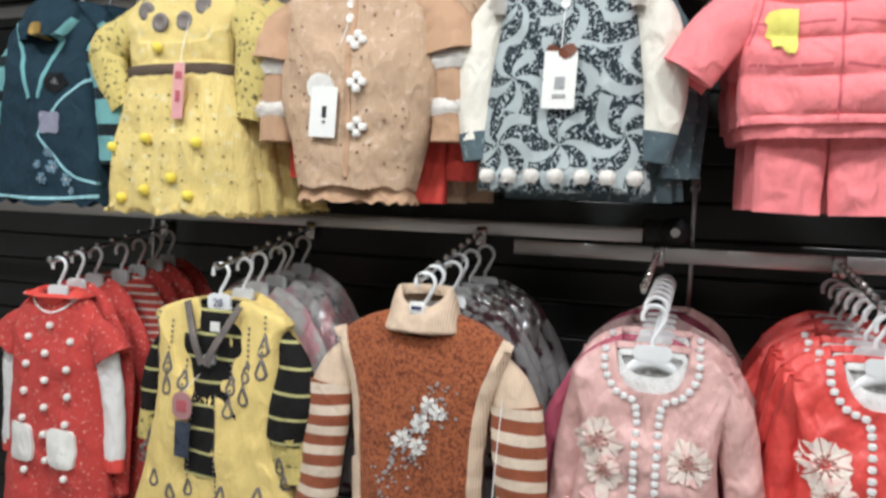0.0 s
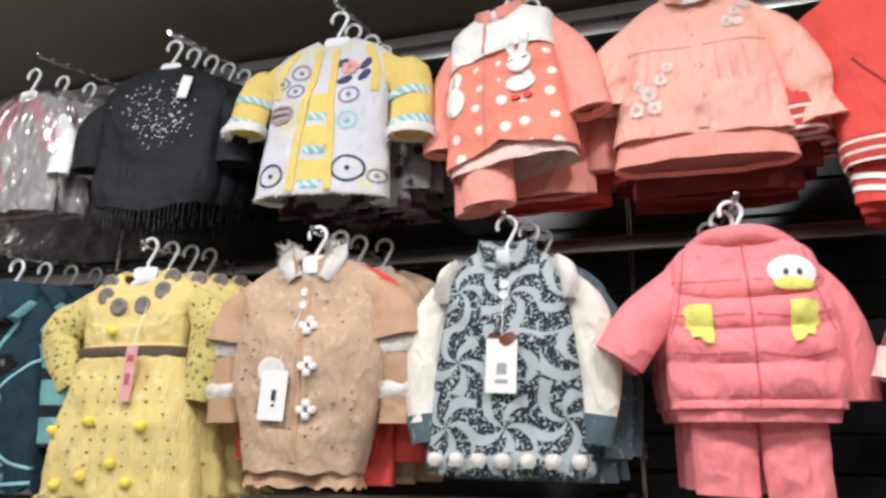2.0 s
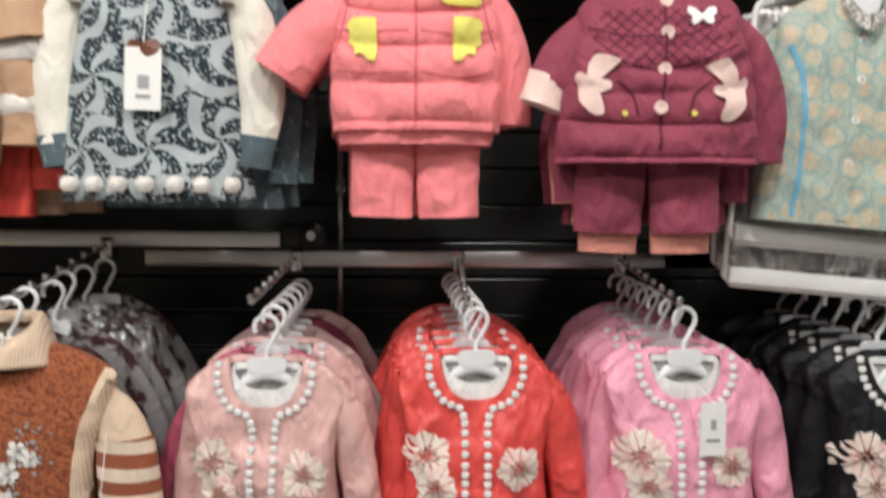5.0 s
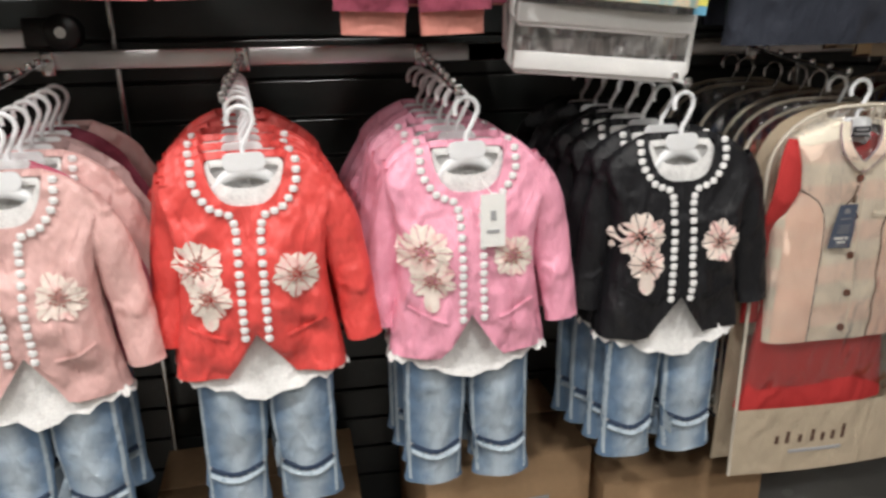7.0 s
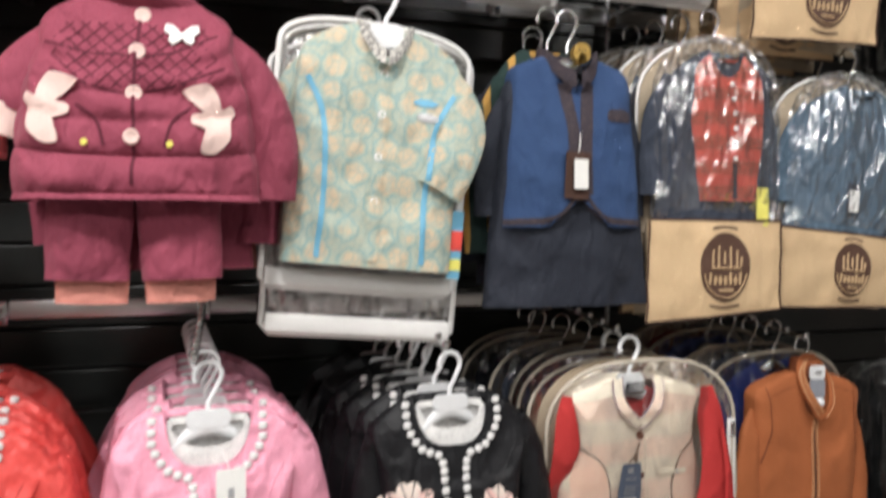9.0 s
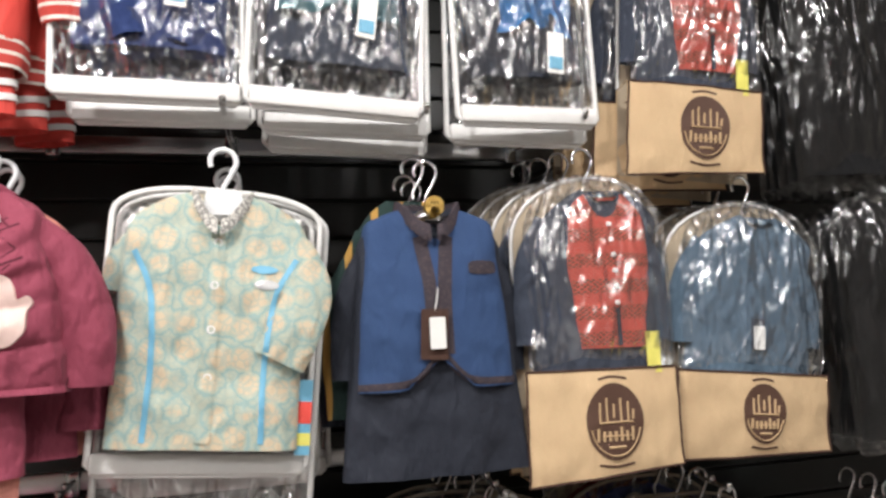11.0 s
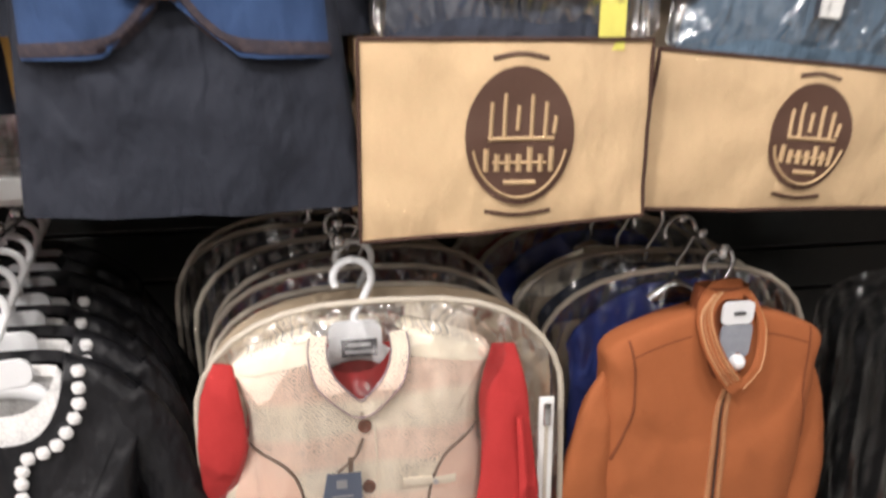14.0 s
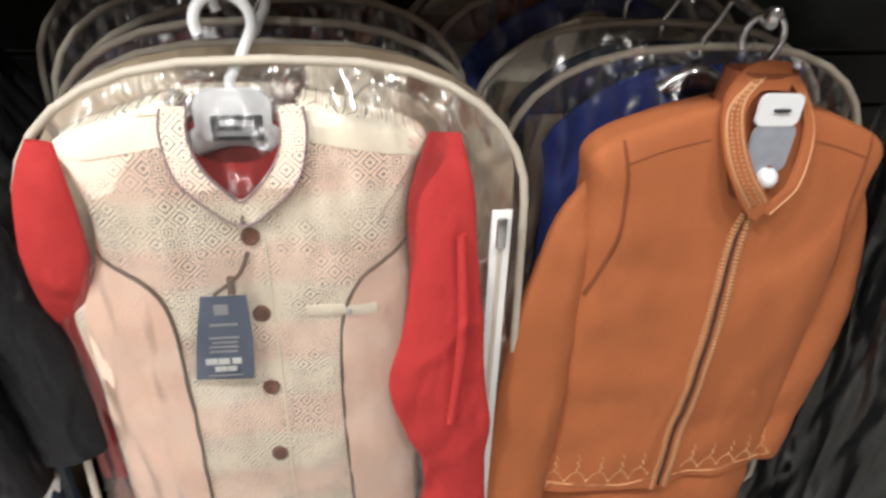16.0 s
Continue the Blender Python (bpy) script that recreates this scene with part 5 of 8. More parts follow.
def teal_shirt():
    x, z, y = 1.205, 1.905, 1.235
    arm_at("B", x)
    hang("white", x, y, z + HOOK - 0.005, 18)
    g = shirt("boys_shirt", "pale teal damask tunic shirt with folded sleeve", x, z, M["teal_damask"], 0.137, 0.41, 0.146, chest=0.142, waist=0.144, depth=0.03, y=y, cat="shirt", drop=0.055, vee=3.0, folds=0.003, seed=13, neck=0.045, slope=0.05, boxy=0.6, swing=5)
    collar(g, M["silverdamask"], 0.05, 0.03, -0.016, 0.022, 0.055, 0.05, vee=3.0)
    sleeve(g, M["teal_damask"], [(0.115, -0.004, -0.04, 0.036), (0.138, -0.018, -0.1, 0.038), (0.146, -0.03, -0.17, 0.04), (0.128, -0.036, -0.225, 0.042), (0.108, -0.036, -0.272, 0.042)], 0.22, seed=1)
    sleeve(g, M["teal_damask"], [(-0.115, 0.006, -0.045, 0.036), (-0.138, 0.012, -0.1, 0.036), (-0.142, 0.016, -0.17, 0.034)], 0.35, seed=2)
    for s in (-1, 1):
        g.band("blue_piping", [(s * 0.125, -0.105), (s * 0.095, -0.17), (s * 0.085, -0.28), (s * 0.088, -0.4)], 0.009, M["skyblue"], 0.002, "sky blue piping")
    g.band("placket", [(0.0, -0.07), (0.0, -0.24), (0.0, -0.40)], 0.022, M["teal_damask"], 0.003)
    for pz in (-0.085, -0.155, -0.225, -0.30):
        g.button(0.0, pz, 0.0075, M["pearl"])
    g.patch("chest_logo", oval(0.075, -0.125, 0.022, 0.007, 12), M["skyblue"], 0.002)
    g.patch("chest_badge", oval(0.08, -0.15, 0.02, 0.008, 12), M["silver"], 0.002)
    g.add("inner_card", boxed(-0.13, 0.13, 0.012, 0.02, -0.4, -0.03, 0.002), M["whitefleece"])
    clear_cover(g, 0.168, 0.01, -0.455, 0.03, "film_soft", "whitetrim", -0.004, 0.034, 0.05, 0.028)
    clear_cover(g, 0.17, 0.005, -0.535, 0.02, "film", "whitetrim", 0.006, 0.034, 0.05, 0.05)
    g.add("printed_label", boxed(0.142, 0.166, -0.006, -0.003, -0.42, -0.3), M["skyblue"])
    g.add("printed_label", boxed(0.142, 0.166, -0.0065, -0.0035, -0.37, -0.335), M["redjersey"])
    g.add("printed_label", boxed(0.136, 0.166, -0.0065, -0.0035, -0.405, -0.385), M["limepatch"])
    for i in (1, 2):
        s2 = shirt("packed_shirt", "dark shirt packed in a clear cover behind another", x - 0.03 + 0.025 * i, z, M["slate"], 0.15, 0.4, 0.145, y=y + 0.1 + 0.06 * i, depth=0.02, cat="shirt", seed=i, seg=36, row_n=20)
        clear_cover(s2, 0.17, 0.01, -0.50, 0.02, "film", "whitetrim", -0.01, 0.03, 0.05)
        hang("clear", x, y + 0.1 + 0.06 * i, z + HOOK)


def navy_set():
    x, z, y = 1.555, 1.885, 1.255
    arm_at("B", x)
    hang("wire", x, y, z + HOOK + 0.005, 10)
    g = shirt("boys_vest_suit", "dark charcoal tunic with royal blue waistcoat", x, z, M["darkshirt"], 0.132, 0.465, 0.165, chest=0.13, waist=0.145, depth=0.045, y=y, cat="vest suit", drop=0.05, vee=3, folds=0.006, fold_n=9, seed=15)
    for s in (-1, 1):
        sleeve(g, M["darkshirt"], [(s * 0.105, 0.006, -0.05, 0.036), (s * 0.128, 0.014, -0.12, 0.036), (s * 0.14, 0.018, -0.2, 0.035), (s * 0.146, 0.02, -0.3, 0.032)], 0.5, seed=s)
    g.add("waistcoat", torso([(-0.006, 0.058, 0.034), (-0.018, 0.09, 0.04), (-0.036, 0.116, 0.047), (-0.1, 0.122, 0.053), (-0.2, 0.134, 0.056), (-0.32, 0.142, 0.056)], drop=0.055, vee=3, cut=0.052, cutw=0.06, folds=0.001, boxy=0.6, seed=15, wrinkle=0.003), M["bluevest"], "royal blue waistcoat with brown braid", skin=True)
    collar(g, M["brownbraid"], 0.06, 0.04, -0.015, 0.026, 0.05, 0.1, vee=2.5)
    for s in (-1, 1):
        g.band("braid", [(s * 0.024, -0.058), (s * 0.013, -0.15), (s * 0.012, -0.262)], 0.024, M["brownbraid"], 0.002)
        g.band("braid", [(s * 0.006, -0.262), (s * 0.03, -0.292), (s * 0.06, -0.308), (s * 0.138, -0.312)], 0.012, M["brownbraid"], 0.002)
    g.patch("pocket_braid", oval(0.085, -0.115, 0.027, 0.012, 16, 0.5), M["brownbraid"], 0.002)
    g.patch("gold_badge", oval(0.0, -0.008, 0.017, 0.018, 20), M["darkgold"], 0.012, "round gold badge on the hanger")
    for k in (-1, 0, 1):
        g.band("badge_print", [(k * 0.006, -0.016), (k * 0.006, 0.0)], 0.002, M["ink"], 0.014)
    card = g.tag(-0.012, -0.228, 0.047, 0.084, M["brownedge"], (0.0, -0.15), 3, (), 0.05, "brown swing tag with white sticker", gap=0.006)
    bm = plate(0.027, 0.053, 0.002, 0.1)
    bm.transform(Matrix.Translation((-0.008, g.y(-0.012, -0.228) - 0.016, -0.226)))
    part("sticker", bm, M["card"], card)
    for i, mat in enumerate(("plaid", "darkshirt", "slate")):
        simple_stack("B", x, z + (0.03 if i == 0 else 0.01), y + 0.07 + 0.06 * i, (mat,), 0.115, 0.44, 0.12, "dark boys' tunic hung behind another", "wire", cat="shirt", name="dark_tunic")


def suit_bag(x, z, y, w, arch, pocket_top, bottom, shirt_mat, vest_mat, label, swing=0.0, turn=0.0, vest_len=0.3, tag=True, yellow=True, film="film", seed=0):
    """A tan non-woven suit cover: clear front over the clothes, printed tan pocket below. z: top of the cover."""
    g = Cloth("suit_bag", x, y, z, label, "garment bag", "suit bags", turn, swing)
    pt, bt = pocket_top - z, bottom - z
    # back sheet
    o = [(w * math.copysign(abs(math.cos(math.pi * k / 16)) ** 0.9, math.cos(math.pi * k / 16)) + 0.03 * math.sin(math.pi * k / 16) ** 2, -arch + arch * math.sin(math.pi * k / 16) ** 0.95) for k in range(17)]
    full = o + [(-w, bt), (w, bt)]
    g.add("back_sheet", rings(bmesh.new(), [[(px, 0.030, pz) for px, pz in full], [(px, 0.034, pz) for px, pz in full]], True, True), M["kraftback"])
    L = vest_len
    body_p = [(-0.03, 0.04, 0.012, 0.03), (-0.042, 0.065, 0.016, 0.029), (-0.085, w * 0.78, 0.02, 0.024), (-0.13, w * 0.8, 0.022, 0.016), (-L, w * 0.84, 0.022, 0.006), (min(-L - 0.02, pt - 0.02), w * 0.86, 0.022, 0.002)]
    g.add("shirt", torso(body_p, drop=0.03, vee=2.5, seed=seed + 1, row_n=26, seg=40, wrinkle=0.0015, folds=0.002), M[shirt_mat], skin=True)
    for s in (-1, 1):
        sleeve(g, M[shirt_mat], [(s * w * 0.66, 0, -0.075, 0.034), (s * w * 0.86, 0.0, -0.17, 0.032), (s * w * 0.85, -0.002, -L * 0.97, 0.03)], 0.35, row_n=14, seg=14, seed=seed + s)
    if vest_mat:
        g.add("waistcoat", torso([(-0.036, 0.04, 0.016, 0.03), (-0.05, 0.058, 0.02, 0.03), (-0.085, w * 0.56, 0.025, 0.03), (-L * 0.55, w * 0.59, 0.031, 0.03), (-L * 1.0, w * 0.5, 0.031, 0.028)], drop=0.05, vee=3, cut=0.0, seed=seed, row_n=26, seg=40, wrinkle=0.0015, folds=0.001), M[vest_mat], skin=True)
        g.beads("pearl_buttons", [(0.034, -0.1), (0.036, -L * 0.75)], 0.024, 0.006, M["pearl"])
        g.band("front_gap", [(0.036, -L * 0.78), (0.038, -L * 0.99)], 0.008, M["slate"], 0.003)
    else:
        g.band("placket", [(0, -0.08), (0, pt + 0.02)], 0.02, M[shirt_mat], 0.003)
        for pz in np.linspace(-0.09, -L * 0.8, 5):
            g.button(0, pz, 0.005, M["slate"])
    if tag:
        g.tag(0.012 if not vest_mat else 0.06, pt + 0.075, 0.03, 0.06, M["slate"], None, 0, (), 0.08, "dark swing tag with white sticker", gap=0.003)
        b = boxed(0.0005 if not vest_mat else 0.0485, 0.0235 if not vest_mat else 0.0715, -0.003, 0.0, -0.025, 0.02)
        b.transform(Matrix.Translation((0, g.y(0.012, pt + 0.075) - 0.006, pt + 0.07)))
        g.add("sticker", b, M["card"], smooth=False)
    if yellow:
        g.add("yellow_label", boxed(w * 0.62, w * 0.8, -0.028, -0.026, pt - 0.01, pt + 0.065), M["limepatch"], smooth=False)
    # pocket: a puffed sheet bound in brown
    nx, nz = 18, 12
    rows = []
    for j in range(nz + 1):
        v = j / nz
        pz = pt + (bt - pt) * v
        rows.append([(w * (1 + 0.02 * v) * (2 * i / nx - 1), -0.026 - 0.018 * math.sin(math.pi * i / nx) * (0.4 + v * (1 - v) * 2) - 0.006 * noise.noise(Vector((i * 0.35 + seed, j * 0.35, 2))), pz + 0.012 * (2 * i / nx - 1) * v) for i in range(nx + 1)])
    bm = rings(bmesh.new(), [r + [(px, py + 0.005, pz) for px, py, pz in reversed(r)] for r in rows], True, True)
    pocket = g.add("pocket", bm, M["tanbag"], "tan printed pocket of the garment bag", skin=True)
    edges = rows[0] + [r[-1] for r in rows[1:]] + list(reversed(rows[-1]))[1:] + [r[0] for r in reversed(rows[1:-1])] + [rows[0][0]]
    part("binding", tube(bmesh.new(), [(px, py - 0.001, pz) for px, py, pz in edges], 0.0021, 6, False), M["brownedge"], pocket)
    g.add("gusset", rings(bmesh.new(), [[(s * w, -0.026, pz) for pz in (pt, bt)] + [(s * w, 0.03, pz) for pz in (bt, pt)] for s in (-1, -1.02)], True), M["tanbag"])
    # printed oval emblem: plain shapes
    ex, ez = 0.012, (pt + bt) / 2 + 0.002
    eh = abs(pt - bt) * 0.36
    em = g.patch("emblem", oval(ex, ez, eh * 0.80, eh, 30), M["brownprint"], 0.002, "brown oval printed emblem")
    for px, a0, a1 in ((-0.55, -0.05, 0.5), (-0.3, -0.02, 0.62), (-0.05, 0.1, 0.45), (0.2, -0.02, 0.6), (0.45, -0.02, 0.5), (0.62, 0.05, 0.3)):
        g.band("print_stroke", [(ex + px * eh * 0.8, ez + a0 * eh), (ex + px * eh * 0.8 + 0.002, ez + a1 * eh)], 0.0042, M["tanprint"], 0.0045, parent=em)
    g.band("print_stroke", [(ex - 0.6 * eh * 0.8, ez - 0.02 * eh), (ex + 0.62 * eh * 0.8, ez - 0.02 * eh)], 0.0042, M["tanprint"], 0.0045, parent=em)
    for px, za, zb in ((-0.62, -0.16, -0.5), (-0.42, -0.24, -0.5), (-0.22, -0.24, -0.5), (-0.02, -0.24, -0.5), (0.18, -0.14, -0.5), (0.38, -0.24, -0.5), (0.58, -0.14, -0.5)):
        g.band("print_stroke", [(ex + px * eh * 0.8, ez + za * eh), (ex + px * eh * 0.8, ez + zb * eh)], 0.0055, M["tanprint"], 0.0045, parent=em)
    g.band("print_stroke", [(ex - 0.5 * eh * 0.8, ez - 0.37 * eh), (ex + 0.5 * eh * 0.8, ez - 0.37 * eh)], 0.003, M["tanprint"], 0.0045, parent=em)
    g.band("print_stroke", [(ex - 0.3 * eh * 0.8, ez - 0.66 * eh), (ex + 0.3 * eh * 0.8, ez - 0.66 * eh)], 0.005, M["tanprint"], 0.0045, parent=em)
    c = oval(ex, ez, eh * 0.70, eh * 0.89, 30)
    g.band("print_ring", c[16:30], 0.003, M["tanprint"], 0.0045, parent=em)
    g.band("print_line", [(ex - eh * 0.5, ez - eh * 1.1), (ex, ez - eh * 1.17), (ex + eh * 0.5, ez - eh * 1.1)], 0.004, M["brownprint"], 0.002, parent=em)
    g.band("print_line", [(ex - eh * 0.4, ez + eh * 1.1), (ex, ez + eh * 1.17), (ex + eh * 0.4, ez + eh * 1.1)], 0.004, M["brownprint"], 0.002, parent=em)
    if film:
        clear_cover(g, w, 0.0, pt - 0.005, 0.038, film, None, 0.012, 0, arch, -0.006, arch=0.9)
        g.add("piping", tube(bmesh.new(), [(w, 0.03, pt)] + [(px, 0.03, pz) for px, pz in o] + [(-w, 0.03, pt)], 0.0036, 7), M["whitetrim"], "white bound edge of the back sheet")
    return g


def bags_middle():
    for x, z, w, pt, bt, sm, vm, label, turn in ((1.866, 1.948, 0.144, 1.58, 1.392, "slate", "redethnic", "tan garment bag with a red patterned waistcoat suit under clear film", -4),
                                           (2.215, 1.897, 0.160, 1.553, 1.398, "denimshirt", None, "tan garment bag with a dusty blue shirt under clear film", -3)):
        arm_at("B", x)
        hang("wire", x, 1.25, z + 0.045, 12)
        g = suit_bag(x, z, 1.245, w, 0.13, pt, bt, sm, vm, label, 0.5 if vm else 5.5, turn, vest_len=0.33 if vm else 0.30, tag=not vm, yellow=bool(vm), seed=x)
        for i in (1, 2, 3):
            copy_thing(g.ob, pose(x - 0.012 * i, 1.255 + 0.075 * i, z + 0.012 * i, 0, 0, -3))
            hang("wire", x - 0.012 * i, 1.255 + 0.075 * i, z + 0.05 + 0.008 * i)


# ---- top row ----
def poncho():
    x, z, y = -0.955, 2.565, 1.25
    arm_at("C", x)
    hang("white", x, y, z + HOOK, 15)
    g = Cloth("knit_poncho", x, y, z, "black sparkling knitted poncho with beaded flowers", "poncho", "hanging clothes", 8)
    g.add("body", torso([(0.0, 0.05, 0.03), (-0.03, 0.12, 0.04), (-0.09, 0.18, 0.05), (-0.22, 0.165, 0.055), (-0.34, 0.17, 0.06), (-0.40, 0.155, 0.06)], drop=0.02, seed=21, folds=0.006, cut=-0.03, cutw=0.16), M["black_knit"], skin=True)
    for s in (-1, 1):
        sleeve(g, M["black_knit"], [(s * 0.13, 0, -0.07, 0.05), (s * 0.2, 0, -0.16, 0.055), (s * 0.2, 0, -0.29, 0.05)], 0.6, seed=s)
    fringe(g, "fringe", [(-0.15, -0.4), (0.0, -0.425), (0.15, -0.4)], 0.06, M["black_satin"])
    bm = bmesh.new()
    for i in range(170):
        cx, cz, sp = random.choice(((0.02, -0.2, 0.026), (0.02, -0.2, 0.026), (-0.04, -0.13, 0.03), (0.07, -0.2, 0.022), (0.05, -0.12, 0.02), (-0.01, -0.16, 0.05)))
        px, pz = cx + random.gauss(0, sp), cz + random.gauss(0, sp)
        ball(bm, (px, g.y(px, pz) - 0.001, pz), random.uniform(0.0012, 0.0034), 6, 0.6)
    g.add("beadwork", bm, M["silver"], "grey beaded flower cluster")["kind"] = "stuff"
    g.tag(0.075, -0.09, 0.028, 0.062, M["card"], None, 12, (), 0.1, "small white tag")
    for i in (1, 2, 3, 4):
        copy_thing(g.ob, pose(x + 0.012 * i, y + 0.065 * i, z + 0.012 * i, 0, 0, 6))
        hang("white", x + 0.012 * i, y + 0.065 * i, z + HOOK + 0.012 * i)


def yellow_coat():
    x, z, y = -0.462, 2.565, 1.25
    arm_at("C", x)
    hang("clear", x, y, z + HOOK, 14)
    g = shirt("knit_coat", "yellow and white furry knitted coat with ring motifs", x, z, M["white_furry"], 0.165, 0.425, 0.172, chest=0.155, waist=0.158, y=y, depth=0.055, cat="coat", drop=0.03, vee=2, folds=0.004, seed=22, swing=3)
    for s, e, c in ((-1, (-0.2, -0.13), (-0.222, -0.245)), (1, (0.205, -0.13), (0.222, -0.275))):
        pts = [(s * 0.13, 0, -0.05, 0.05), (s * 0.17, 0, -0.1, 0.052), (e[0], -0.005, e[1], 0.052), (c[0], -0.02, c[1], 0.05)]
        sleeve(g, M["sun_knit"], pts, 0.65, seed=s)
        a, b = np.array(pts[2]), np.array(pts[3])
        for t in (0.25, 0.78):
            p, q = a + (b - a) * t, a + (b - a) * (t + 0.14)
            g.add("sleeve_stripe", limb([tuple(p + (0, 0, 0, 0.003)), tuple(q + (0, 0, 0, 0.003))], 0.67, 18, 4, 0.003, s, False), M["cyan_knit"], "cyan patterned stripe")
        bm = limb([tuple(b + (0, 0, 0.014, 0.004)), tuple(b + (0, 0, -0.008, 0.005))], 0.7, 18, 4, 0.003, s, False)
        tufts(bm, lambda b=b: ((lambda t: ((b[0] + 0.055 * math.cos(t), b[1] + 0.036 * math.sin(t), b[2] + random.uniform(-0.01, 0.012)), (math.cos(t), math.sin(t), -0.6)))(random.uniform(0, 6.283))), 300, 0.012)
        g.add("fur_cuff", bm, M["fur"])
        g.band("shoulder_stripe", [(s * 0.095, -0.03), (s * 0.125, -0.1), (s * 0.13, -0.17)], 0.02, M["sun_knit"], 0.003)
    for s in (-1, 1):
        g.band("front_band", [(s * 0.022 - 0.008, -0.045), (s * 0.034 - 0.008, -0.2), (s * 0.05 - 0.006, -0.42)], 0.019, M["sun_knit"], 0.006)
    for k in range(3):
        g.band("inner_panel", [(-0.006, -0.17 - 0.085 * k), (-0.006, -0.222 - 0.085 * k)], 0.05 + 0.01 * k, M["sun_knit"], 0.002)
        g.band("inner_stripe", [(-0.03, -0.23 - 0.085 * k), (0.02, -0.23 - 0.085 * k)], 0.018, M["cyan_knit"], 0.003)
    for px, pz, a, mat in ((-0.075, -0.1, 0.024, "greyring"), (-0.078, -0.155, 0.022, "greyring"), (0.07, -0.18, 0.025, "greyring"), (0.072, -0.245, 0.024, "tealring"), (-0.115, -0.375, 0.033, "navyring"), (0.085, -0.365, 0.037, "navyring"), (-0.12, -0.13, 0.018, "greyring"), (0.15, -0.38, 0.02, "greyring")):
        motif_ring(g, px, pz, a, a * 0.82, M[mat])
    flower(g, 0.062, -0.1, 0.024, 7, ("salmonpetal", "pink_core"))
    for px, pz in ((0.035, -0.085), (0.1, -0.09), (0.05, -0.135), (0.1, -0.125)):
        g.patch("leaf_motif", oval(px, pz, 0.02, 0.011, 12, 1, px * 9), M["navyring"], 0.002)
    g.patch("badge", oval(-0.11, -0.215, 0.036, 0.026, 18), M["roseink2"], 0.003)
    for k in range(4):
        g.band("badge_print", [(-0.135, -0.2 - 0.009 * k), (-0.088, -0.198 - 0.009 * k)], 0.004, M["whitefleece" if k % 2 else "ink"], 0.005)
    bm = bmesh.new()
    tufts(bm, lambda: ((lambda px: ((px, g.y(px, -0.41), -0.42), (0, -0.5, -1)))(random.uniform(-0.17, 0.17))), 600, 0.014)
    g.add("hem_fuzz", bm, M["fur"])
    for i in (1, 2, 3):
        simple_stack("C", x + 0.015 * i, z + 0.004 * i, y + 0.065 * i, ("mixed_print",), 0.16, 0.44, 0.17, "furry knitted coat hung behind another", "clear", cat="coat", name="knit_coat_plain")


M["tealring"] = F("cyan_wool", (0.30, 0.58, 0.64), None, sheen=0.5)
M["salmonpetal"] = F("salmon_petal", (0.75, 0.36, 0.30), None)
M["roseink2"] = F("muted_rose_patch", (0.34, 0.24, 0.26), p_flecks((0.7, 0.6, 0.6), 70))


